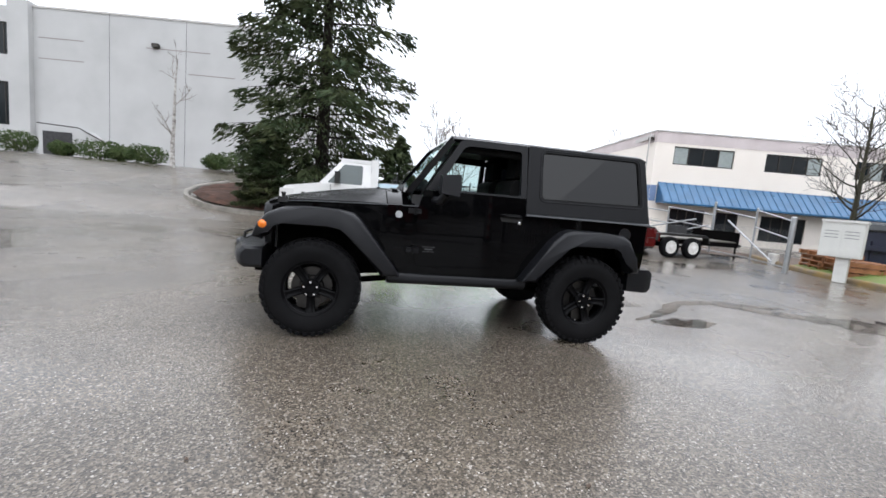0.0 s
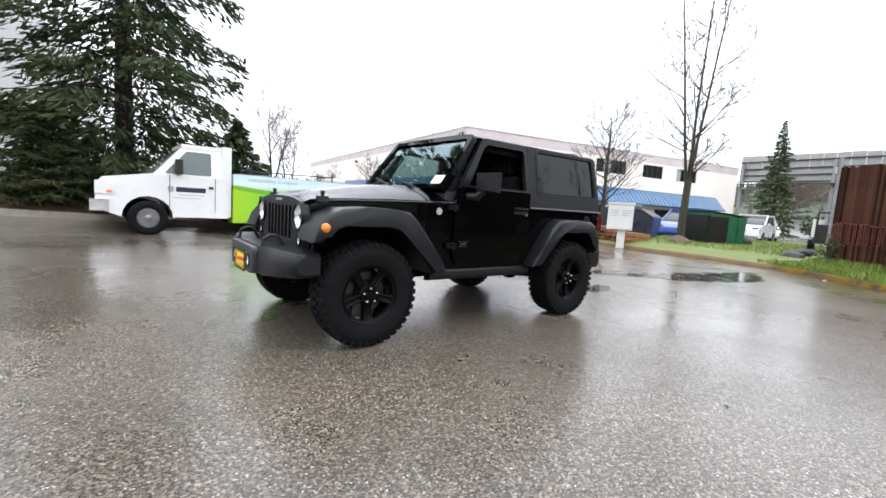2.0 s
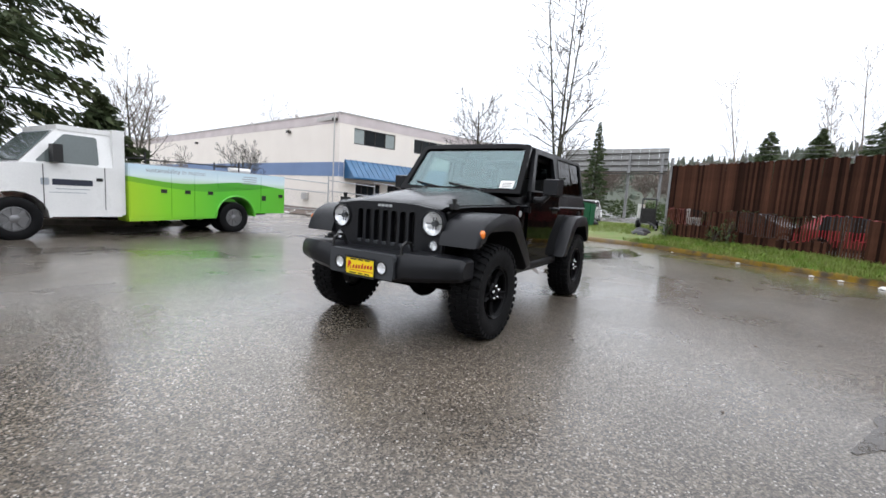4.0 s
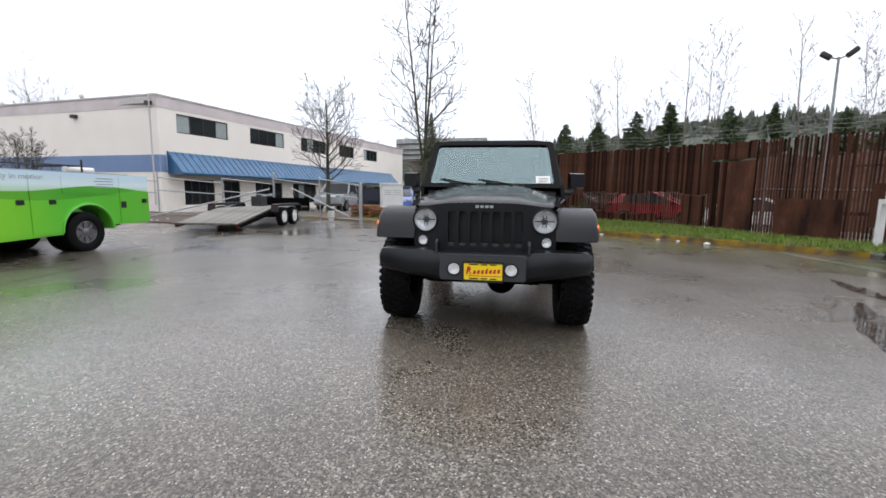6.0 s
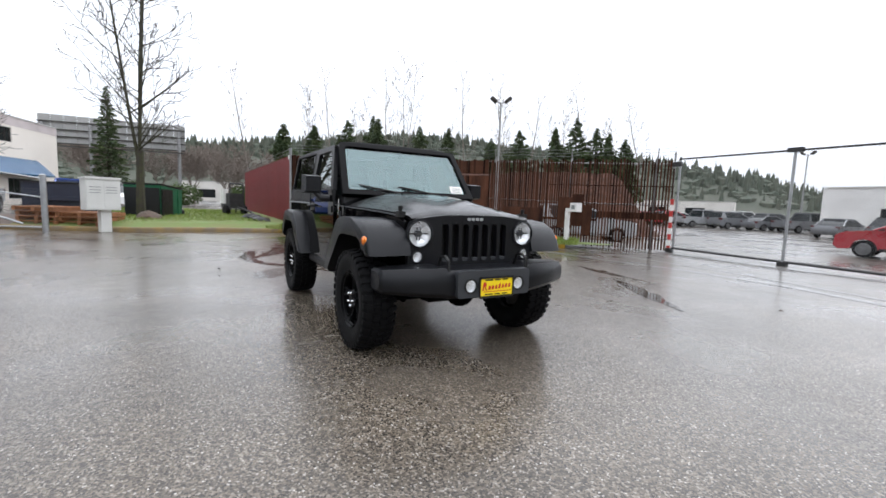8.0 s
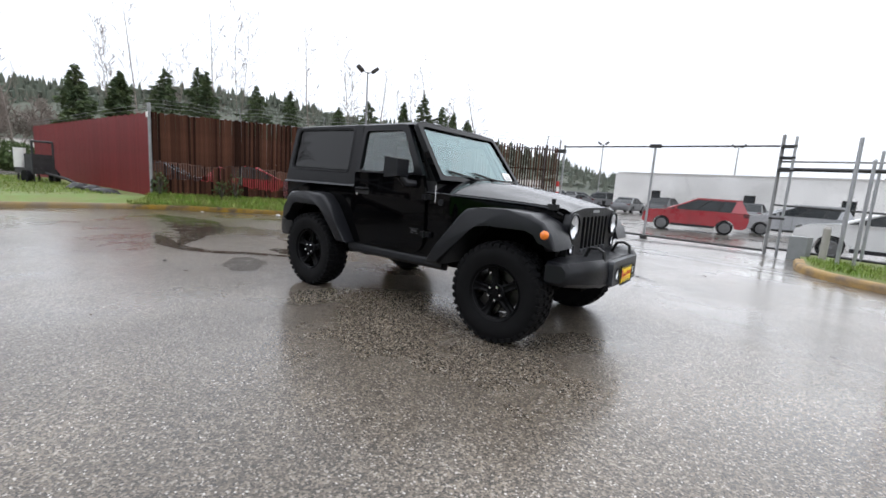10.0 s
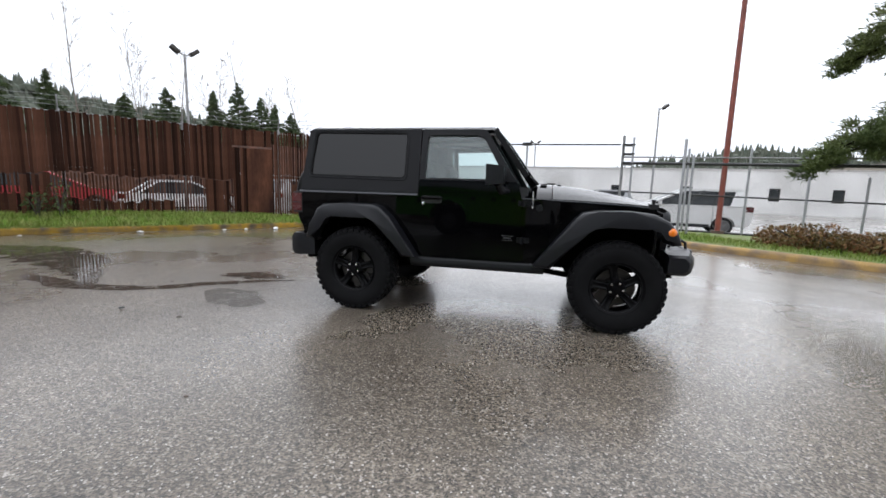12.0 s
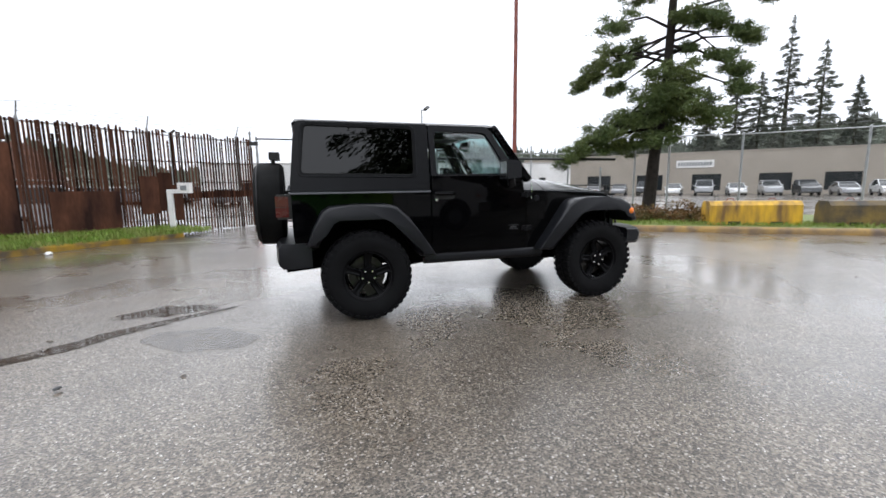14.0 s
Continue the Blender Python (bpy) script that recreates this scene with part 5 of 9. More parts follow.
            piece("lug_nut", nut, w, pose(0.055 * math.cos(a), 0.085, 0.055 * math.sin(a)))

    # chassis
    bm = bmesh.new()
    for s in (-1, 1):
        box(bm, -1.75, 1.65, s * 0.36 - 0.04, s * 0.36 + 0.04, 0.47, 0.58)
    for x in (-1.4, -0.4, 0.45, 1.45):
        box(bm, x - 0.05, x + 0.05, -0.36, 0.36, 0.46, 0.54)
    part("chassis_frame", bm, M_UNDER, jeep)
    for x in (-X, X):
        bm = bmesh.new()
        cyl(bm, (x, -0.70, 0.40), (x, 0.70, 0.40), 0.045, seg=14)
        bmesh.ops.create_uvsphere(bm, u_segments=16, v_segments=10, radius=0.14, matrix=pose(x, 0.15 if x > 0 else 0.0, 0.39))
        for s in (-1, 1):
            tube(bm, [(x + (-0.9 if x > 0 else 0.9), s * 0.38, 0.46), (x, s * 0.42, 0.36)], 0.028, 8)
            cyl(bm, (x - 0.1, s * 0.40, 0.38), (x - 0.12, s * 0.42, 0.85), 0.03, seg=10)
        part("axle", bm, M_UNDER, jeep)
    bm = bmesh.new()
    tube(bm, [(X, 0.15, 0.42), (0.2, 0.1, 0.48), (-0.2, 0.05, 0.48), (-X, 0.0, 0.42)], 0.035, 10)
    box(bm, -0.45, 0.25, -0.22, 0.22, 0.38, 0.52)
    tube(bm, [(0.3, -0.25, 0.44), (-0.8, -0.28, 0.44), (-1.5, -0.42, 0.46), (-1.9, -0.55, 0.45)], 0.03, 8)
    part("drive_train", bm, M_UNDER, jeep)
    bm = bmesh.new()
    tube(bm, [(1.56, -0.72, 0.47), (1.56, 0.72, 0.44)], 0.018, 8)
    part("steering_link", bm, M_UNDER, jeep)


def facets(bm):
    """Tilts every second facet a little, as in a moulded lamp bowl."""
    for i, v in enumerate(bm.verts):
        v.co.y += 0.004 * (1 if i % 2 else -1)
    return bm


def bm_lathe(prof, seg=32, closed=False, mouth=False):
    bm = bmesh.new()
    lathe(bm, prof, seg, closed=closed, mouth=mouth)
    return bm


build_jeep()

# ---- other vehicles ----
def paint(name, c, rough=0.3, coat=0.8):
    return material(name, c, rough, vary=0.08, scale=2, fine=40, bump=0.02, coat=coat, coat_rough=0.05)


P_WHITE = paint("white_car_paint", (0.72, 0.72, 0.71))
P_SILVER = paint("silver_grey_car_paint", (0.33, 0.34, 0.35))
P_RED = paint("deep_red_car_paint", (0.33, 0.02, 0.03))
P_DARK = paint("charcoal_car_paint", (0.035, 0.037, 0.042))
P_BLUE = paint("bright_blue_car_paint", (0.02, 0.07, 0.34))
P_GREY = paint("mid_grey_car_paint", (0.15, 0.155, 0.165))
M_HUB = material("silver_wheel_rim", (0.22, 0.22, 0.225), 0.4, metal=0.8, vary=0.15)


def road_tyre(R, width, rim_r, name="tyre"):
    bm = bmesh.new()
    h = width / 2
    lathe(bm, [(rim_r, -h * 0.85), (rim_r + 0.03, -h), (R - 0.04, -h), (R - 0.008, -h * 0.8), (R, 0), (R - 0.008, h * 0.8), (R - 0.04, h), (rim_r + 0.03, h), (rim_r, h * 0.85), (rim_r - 0.02, 0)], 28, closed=True)
    return finish(name, bm, M_RUBBER, 40)


def rim_mesh(r, deep=0.05, spokes=6, holes=False, mat=None):
    bm = bmesh.new()
    lathe(bm, [(r, -0.02), (r + 0.006, deep), (r - 0.015, deep + 0.005), (r - 0.03, deep - 0.03)], 28, closed=True)
    lathe(bm, [(r - 0.02, -0.03), (r - 0.02, -0.01), (0.02, -0.01)], 24)
    for i in range(spokes):
        box(bm, -0.03, 0.03, deep - 0.05, deep - 0.012, 0.02, r - 0.012, Matrix.Rotation(math.tau * i / spokes, 4, "Y"))
    lathe(bm, [(0.07, 0.0), (0.07, deep - 0.005), (0.03, deep + 0.01)], 16)
    return finish("rim", bm, mat or M_HUB)


TYRE_CAR, RIM_CAR = road_tyre(0.345, 0.235, 0.235), rim_mesh(0.235)
TYRE_VAN, RIM_VAN = road_tyre(0.385, 0.235, 0.215), rim_mesh(0.215, 0.03, 8)
TYRE_TRAILER, RIM_TRAILER = road_tyre(0.335, 0.20, 0.2), rim_mesh(0.2, 0.03, 5, mat=M_WHITE)


def add_wheel(root, x, y, z, tyre, rim, out):
    w = thing("wheel")
    w.parent = root
    w.matrix_basis = pose(x, y, z, 0, 0, 0 if out > 0 else 180)
    piece("tyre", tyre, w, pose(0, 0, 0))
    piece("rim", rim, w, pose(0, 0.06, 0))
    return w


KINDS = {
    # half width, wheel x, lower profile, belt and roof of the cabin (x back to front, with heights)
    "suv": (0.93, 1.42, [(-2.30, 0.42), (-2.38, 0.75), (-2.32, 1.14), (1.10, 1.12), (2.05, 1.02), (2.33, 0.86), (2.38, 0.45), (2.2, 0.30), (-2.15, 0.32)], (-2.30, 1.20, 1.12), (-1.98, -0.10, 1.70)),
    "sedan": (0.90, 1.38, [(-2.32, 0.40), (-2.38, 0.66), (-2.28, 0.95), (1.00, 0.93), (2.00, 0.80), (2.32, 0.66), (2.34, 0.38), (2.15, 0.25), (-2.2, 0.28)], (-1.75, 1.20, 0.93), (-1.0, 0.20, 1.43)),
    "pickup": (0.98, 1.85, [(-2.85, 0.48), (-2.90, 0.80), (-2.88, 1.12), (1.35, 1.12), (2.40, 1.06), (2.72, 0.92), (2.76, 0.50), (2.55, 0.36), (-2.7, 0.42)], (-0.75, 1.45, 1.12), (-0.55, 0.70, 1.84)),
    "coupe_suv": (0.93, 1.36, [(-2.30, 0.42), (-2.34, 0.74), (-2.22, 1.04), (0.95, 1.03), (1.95, 0.93), (2.30, 0.72), (2.33, 0.45), (2.15, 0.30), (-2.15, 0.32)], (-2.15, 1.15, 1.03), (-1.45, -0.15, 1.64)),
}


def build_car(kind, mat, label, m, group="", rough_trim=True):
    hw, ax, prof, belt, roof = KINDS[kind]
    car = thing("car", label, "car", group, at=m)
    R = 0.345
    pts = prof[:]
    a0 = R + 0.06
    bottom = []
    for cx in (ax, -ax):
        bottom += [(cx + a0 * math.cos(t), 0.34 + a0 * math.sin(t)) for t in [math.pi * k / 8 for k in range(9)]]
    pts = pts[:-2] + [pts[-2]] + bottom + [pts[-1]]
    bm = bmesh.new()
    prism(bm, pts, side, -hw, hw)
    for v in bm.verts:
        if v.co.z < 0.5:
            v.co.y *= 0.97
        if v.co.x > 1.9 or v.co.x < -2.2:
            v.co.y *= 0.93
    bevel(bm, 0.05, 2, 40)
    body = part("body", bm, mat, car)
    b0, b1, bz = belt
    r0, r1, rz = roof
    bm = bmesh.new()
    lo = [(b0, -hw + 0.05, bz), (b1, -hw + 0.05, bz), (b1, hw - 0.05, bz), (b0, hw - 0.05, bz)]
    hi = [(r0, -hw + 0.20, rz), (r1, -hw + 0.20, rz), (r1, hw - 0.20, rz), (r0, hw - 0.20, rz)]
    loft(bm, [lo, hi])
    part("glass_house", bm, M_DARKGLASS, car)
    bm = bmesh.new()
    box(bm, r0 - 0.03, r1 + 0.03, -hw + 0.19, hw - 0.19, rz - 0.05, rz + 0.055)
    bevel(bm, 0.05, 3)
    part("roof", bm, mat, car)
    for s in (-1, 1):
        for f in (0.0, 0.36, 0.66, 1.0):
            if kind in ("sedan", "pickup") and f == 0.66:
                continue
            p = Vector((b0 + (b1 - b0) * f, s * (hw - 0.045), bz))
            q = Vector((r0 + (r1 - r0) * f, s * (hw - 0.20), rz))
            bm = bmesh.new()
            if f == 0.0 and kind != "sedan":
                fr = 0.20 if kind != "pickup" else 0.10
                p2 = Vector((b0 + (b1 - b0) * fr, p.y, bz))
                q2 = Vector((r0 + (r1 - r0) * (fr - 0.10), q.y, rz))
                loft(bm, [[p, p2, q2, q], [v - Vector((0, s * 0.06, 0)) for v in (p, p2, q2, q)]])
                for v in bm.verts:
                    v.co.y += s * 0.012
                part("quarter_panel", bm, mat, car)
            else:
                tube(bm, [p, q], 0.045 if f in (0.0, 1.0) else 0.03, 6)
                part("pillar", bm, mat if f in (0.0, 1.0) else M_BLACK, car)
    for s in (-1, 1):
        for x in (ax, -ax):
            add_wheel(car, x, s * (hw - 0.115), R, TYRE_CAR, RIM_CAR, s)
        bm = bbox(prof[5][0] - 0.25, prof[5][0] - 0.015, min(s * hw * 0.55, s * hw * 0.90), max(s * hw * 0.55, s * hw * 0.90), prof[5][1] - 0.02, prof[5][1] + 0.10, 0.02)
        part("headlight", bm, M_CHROME, car)
        bm = bbox(prof[2][0] - 0.05, prof[2][0] + 0.20, min(s * hw * 0.70, s * hw * 0.95), max(s * hw * 0.70, s * hw * 0.95), prof[2][1] - 0.22, prof[2][1] - 0.03, 0.02)
        part("tail_lamp", bm, M_REDLENS, car)
        bm = bbox(b1 - 0.45, b1 - 0.33, min(s * hw, s * (hw + 0.16)), max(s * hw, s * (hw + 0.16)), bz, bz + 0.13, 0.03)
        part("door_mirror", bm, mat, car)
        for x in (b0 + (b1 - b0) * 0.36, b0 + (b1 - b0) * 0.70):
            bm = bmesh.new()
            box(bm, x - 0.006, x + 0.006, s * (hw - 0.004) - 0.006, s * (hw - 0.004) + 0.006, 0.42, bz - 0.04)
            part("door_gap", bm, M_BLACK, car)
    if rough_trim:
        bm = bmesh.new()
        box(bm, -ax + 0.45, ax - 0.45, -hw - 0.01, hw + 0.01, 0.28, 0.40)
        part("sill", bm, M_PLASTIC, car)
    return car


def livery():
    """Green rolling hills below a pale sky, printed on the truck body."""
    m = bpy.data.materials.new("green_hill_livery")
    m.use_nodes = True
    n, l = m.node_tree.nodes, m.node_tree.links
    bsdf = n["Principled BSDF"]
    tc, sep = n.new("ShaderNodeTexCoord"), n.new("ShaderNodeSeparateXYZ")
    l.new(tc.outputs["Object"], sep.inputs[0])

    def math_node(op, a, b=None, c=None):
        k = n.new("ShaderNodeMath")
        k.operation = op
        for i, v in enumerate((a, b, c)):
            if v is None:
                continue
            if isinstance(v, (int, float)):
                k.inputs[i].default_value = v
            else:
                l.new(v, k.inputs[i])
        return k.outputs[0]

    def ramp(v, stops):
        r = n.new("ShaderNodeValToRGB")
        while len(r.color_ramp.elements) < len(stops):
            r.color_ramp.elements.new(0.5)
        for e, (p, c) in zip(r.color_ramp.elements, stops):
            e.position, e.color = p, (*c, 1)
        l.new(v, r.inputs[0])
        return r.outputs["Color"]

    wave = math_node("MULTIPLY_ADD", math_node("SINE", math_node("MULTIPLY", sep.outputs[0], 2.1)), 0.055, 1.21)
    above = math_node("GREATER_THAN", sep.outputs[2], wave)
    span = math_node("MULTIPLY_ADD", sep.outputs[0], 0.25, 0.85)
    green = ramp(span, ((0.0, (0.10, 0.42, 0.03)), (0.45, (0.09, 0.45, 0.03)), (0.75, (0.20, 0.55, 0.02)), (1.0, (0.38, 0.55, 0.02))))
    up = math_node("MULTIPLY_ADD", sep.outputs[2], 2.6, -3.0)
    pale = ramp(up, ((0.0, (0.40, 0.58, 0.38)), (0.35, (0.62, 0.74, 0.76)), (1.0, (0.46, 0.60, 0.70))))
    hill = math_node("MULTIPLY_ADD", math_node("SINE", math_node("MULTIPLY", sep.outputs[0], 1.3)), 0.10, 1.10)
    dark = n.new("ShaderNodeMix")
    dark.data_type = "RGBA"
    dark.inputs["B"].default_value = (0.045, 0.25, 0.02, 1)
    near = math_node("MULTIPLY", math_node("GREATER_THAN", sep.outputs[2], hill), 0.55)
    l.new(near, dark.inputs["Factor"])
    l.new(green, dark.inputs["A"])
    mix = n.new("ShaderNodeMix")
    mix.data_type = "RGBA"
    l.new(above, mix.inputs["Factor"])
    l.new(dark.outputs["Result"], mix.inputs["A"])
    l.new(pale, mix.inputs["B"])
    l.new(mix.outputs["Result"], bsdf.inputs["Base Color"])
    bsdf.inputs["Roughness"].default_value = 0.35
    bsdf.inputs["Coat Weight"].default_value = 0.5
    return m


M_LIVERY = livery()
M_GREYTEXT = material("grey_lettering", (0.30, 0.33, 0.36), 0.5, vary=0.05, bump=0)


def build_service_truck():
    t = thing("service_truck", "white service truck with green hill livery on its tool body", "truck", at=pose(0.13, -8.72, -0.02, 0, 0, 0.9))
    hw = 1.0
    # cab
    bm = bmesh.new()
    arch = [(2.02 + 0.47 * math.cos(a), 0.40 + 0.47 * math.sin(a)) for a in [math.pi * k / 10 for k in range(11)]]
    prism(bm, [(2.80, 0.52), (2.93, 0.72), (2.92, 1.10), (2.80, 1.23), (1.95, 1.37), (0.42, 1.37), (0.42, 0.42)] + [(1.50, 0.42)] + arch[::-1], side, -hw + 0.03, hw - 0.03)
    for v in bm.verts:
        if v.co.x > 2.0:
            v.co.y *= 1 - 0.10 * (v.co.x - 2.0)
    bevel(bm, 0.09, 3, 35)
    part("cab", bm, P_WHITE, t, "white painted cab")
    bm = bmesh.new()
    loft(bm, [[(x, s * (hw - 0.06), 1.36) for x, s in ((0.42, -1), (1.93, -1), (1.93, 1), (0.42, 1))], [(x, s * (hw - 0.17), 2.03) for x, s in ((0.42, -1), (1.36, -1), (1.36, 1), (0.42, 1))]])
    part("cab_upper", bm, P_WHITE, t)
    bm = bmesh.new()
    box(bm, 0.40, 1.38, -hw + 0.15, hw - 0.15, 2.0, 2.09)
    bevel(bm, 0.05, 2)
    part("cab_roof", bm, P_WHITE, t)
    bm = bmesh.new()
    box(bm, 0.35, 0.55, -hw + 0.05, hw - 0.05, 0.45, 2.12)
    bevel(bm, 0.03, 2)
    part("cab_back", bm, P_WHITE, t)
    put = lambda a, b, d: (a, (hw - 0.06) - (b - 1.36) * 0.164 + d, b)
    putr = lambda a, b, d: (a, -((hw - 0.06) - (b - 1.36) * 0.164 + d), b)
    for p in (put, putr):
        bm = bmesh.new()
        prism(bm, rounded([(0.78, 1.40), (1.72, 1.40), (1.28, 1.93), (0.78, 1.93)], 0.05), p, 0.0, 0.012)
        part("side_window", bm, M_CARWIN, t, "side window, daylight through it put into the grey-green")
    bm = bmesh.new()
    ws = lambda a, b, d: (1.94 - (b - 1.37) * 0.86 + d, a, b)
    prism(bm, [(-0.86, 1.40), (0.86, 1.40), (0.76, 1.97), (-0.76, 1.97)], ws, 0.0, 0.014)
    part("windscreen", bm, M_CARWIN, t)
    for s in (-1, 1):
        bm = bmesh.new()
        box(bm, 1.38, 1.52, s * 1.04 - 0.10, s * 1.04 + 0.10, 1.40, 1.72)
        bevel(bm, 0.03, 2)
        tube(bm, [(1.5, s * 0.92, 1.45), (1.45, s * 1.04, 1.48)], 0.02, 6)
        tube(bm, [(1.5, s * 0.90, 1.62), (1.45, s * 1.04, 1.62)], 0.02, 6)
        part("door_mirror", bm, M_BLACK, t)
        for x in (0.70, 1.62):
            bm = bmesh.new()
            box(bm, x - 0.006, x + 0.006, s * (hw - 0.031) - 0.006, s * (hw - 0.031) + 0.006, 0.55, 1.36)
            part("door_gap", bm, M_BLACK, t)
        bm = bbox(0.74, 0.84, min(s * 0.965, s * 0.985), max(s * 0.965, s * 0.985), 1.10, 1.16, 0.008)
        part("door_handle", bm, M_BLACK, t)
    bm = bmesh.new()
    prism(bm, rounded([(0.90, 1.00), (1.50, 1.00), (1.50, 1.11), (0.90, 1.11)], 0.01, 2), side, 0.968, 0.974)
    dl = part("door_lettering", bm, M_NAVY, t, "dark lettering block on the door")
    bm = bmesh.new()
    prism(bm, rounded([(1.54, 0.99), (1.66, 0.99), (1.66, 1.12), (1.54, 1.12)], 0.03, 3), side, 0.968, 0.974)
    prism(bm, rect(0.95, 1.45, 0.925, 0.94), side, 0.968, 0.973)
    prism(bm, rect(1.0, 1.55, 0.86, 0.872), side, 0.968, 0.973)
    part("emblem", bm, M_GREYTEXT, dl)
    for s in (-1, 1):
        bm = bbox(2.58, 2.935, min(s * 0.52, s * 0.925), max(s * 0.52, s * 0.925), 0.88, 1.15, 0.05, 3)
        hl = part("headlight", bm, M_LAMPBOWL, t)
        bm = bbox(2.64, 2.74, min(s * 0.86, s * 0.930), max(s * 0.86, s * 0.930), 0.905, 0.955, 0.01)
        part("turn_lens", bm, M_ORANGE, hl)
    bm = bmesh.new()
    box(bm, 2.82, 2.94, -0.5, 0.5, 0.82, 1.12)
    part("grille", bm, M_PLASTIC_GLINT, t)
    bm = bmesh.new()
    box(bm, 2.70, 3.02, -0.97, 0.97, 0.52, 0.76)
    bevel(bm, 0.05, 2)
    part("bumper", bm, M_CHROME, t, "chrome front bumper")
    # tool body: two flanks of lockers with a bed between
    zs0, zs1, x0, x1 = 0.38, 1.50, -3.46, 0.32
    for s in (-1, 1):
        bm = bmesh.new()
        wa = [(-2.02 + 0.50 * math.cos(a), 0.42 + 0.48 * math.sin(a)) for a in [math.pi * k / 10 for k in range(11)]]
        prism(bm, [(x0, zs0 + 0.12), (x0, zs1), (x1, zs1), (x1, zs0 - 0.06), (-1.52, zs0 + 0.0)] + wa + [(-2.54, zs0 + 0.12)], side, s * 0.52, s * 1.02)
        bevel(bm, 0.02, 2, 40)
        fl = part("locker_flank", bm, M_LIVERY, t, "tool lockers printed with green hills")
        for a, b in ((0.30, -0.48), (-0.50, -0.98), (-1.00, -1.50), (-2.72, -3.42)):
            bm = bmesh.new()
            prism(bm, rounded([(b, zs0 + 0.12 if b < -2 else zs0 + 0.03), (a, zs0 + 0.12 if b < -2 else zs0 + 0.02), (a, zs1 - 0.05), (b, zs1 - 0.05)], 0.02, 2), side, s * 1.0205, s * 1.034)
            d = part("locker_door", bm, M_LIVERY, fl)
            mid = b + 0.14 if b > -2 else -3.32
            bm = bbox(mid - 0.06, mid + 0.06, min(s * 1.034, s * 1.045), max(s * 1.034, s * 1.045), 0.93, 1.01, 0.01)
            part("latch", bm, M_BLACK, d, "black paddle latch")
        bm = bmesh.new()
        prism(bm, rounded([(-2.68, 1.12), (-1.55, 1.12), (-1.55, zs1 - 0.05), (-2.68, zs1 - 0.05)], 0.02, 2), side, s * 1.0205, s * 1.034)
        part("locker_door", bm, M_LIVERY, fl)
        bm = bmesh.new()
        ring = [(-2.02 + r * math.cos(a), s * y, 0.42 + r * 0.97 * math.sin(a)) for r, y in ((0.52, 1.03),) for a in [math.pi * k / 16 for k in range(17)]]
        tube(bm, ring, 0.028, 6)
        part("arch_lip", bm, M_LIVERY, fl)
        bm = bbox(-2.86, -2.74, min(s * 1.034, s * 1.04), max(s * 1.034, s * 1.04), 0.83, 0.96, 0.02)
        part("fuel_recess", bm, M_BLACK, fl)
        bm = bmesh.new()
        for i in range(4):
            prism(bm, rect(-2.58, -2.22 + 0.05 * (i % 2), 1.40 - i * 0.055, 1.42 - i * 0.055), side, s * 1.035, s * 1.038)
        part("lettering_bars", bm, M_GREYTEXT, fl)
    words("slogan", "sustainability in motion", 0.135, M_GREYTEXT, t, pose(-0.62, 1.036, 1.40, 90, 0, 180), 0.001, "grey slogan lettering")
    bm = bmesh.new()
    box(bm, x0 + 0.02, x1, -0.52, 0.52, 0.60, 0.72)
    part("bed", bm, M_STUFF_DK, t)
    bm = bmesh.new()
    box(bm, -3.0, 0.2, -0.98, 0.98, 1.49, 1.52)
    part("lid_rail", bm, M_GALV, t)
    # rack of pipes and a bundle on top
    bm = bmesh.new()
    for x in (-2.4, -0.2):
        for s in (-1, 1):
            cyl(bm, (x, s * 0.55, 1.5), (x, s * 0.55, 1.78), 0.02, seg=6)
        tube(bm, [(x, -0.55, 1.66), (x, 0.55, 1.66)], 0.02, 6)
    tube(bm, [(-2.4, 0.55, 1.66), (-0.2, 0.55, 1.62)], 0.015, 6)
    part("rack", bm, M_BLACK, t)
    bm = bmesh.new()
    cyl(bm, (-2.95, 0.2, 1.60), (-2.35, 0.2, 1.60), 0.055, seg=12)
    part("white_tube", bm, M_WHITE, t, "white plastic tube on the body")
    bm = bmesh.new()
    box(bm, -3.3, 2.7, -0.42, -0.32, 0.42, 0.58)
    box(bm, -3.3, 2.7, 0.32, 0.42, 0.42, 0.58)
    cyl(bm, (-2.02, -0.8, 0.38), (-2.02, 0.8, 0.38), 0.07, seg=10)
    cyl(bm, (2.02, -0.8, 0.38), (2.02, 0.8, 0.38), 0.05, seg=10)
    box(bm, -1.0, 0.2, -0.9, -0.5, 0.25, 0.45)
    part("chassis", bm, M_UNDER, t)
    for s in (-1, 1):
        add_wheel(t, 2.015, s * 0.86, 0.385, TYRE_VAN, RIM_VAN, s)
        add_wheel(t, -2.015, s * 0.86, 0.385, TYRE_VAN, RIM_VAN, s)
        add_wheel(t, -2.015, s * 0.58, 0.385, TYRE_VAN, RIM_VAN, s)


# opaque panes; the grey-green base stands in for daylight seen through them
M_CARWIN = material("daylit_car_window_glass", (0.10, 0.12, 0.12), 0.08, vary=0.15, scale=1.0, bump=0.0, spec=0.5)
build_service_truck()


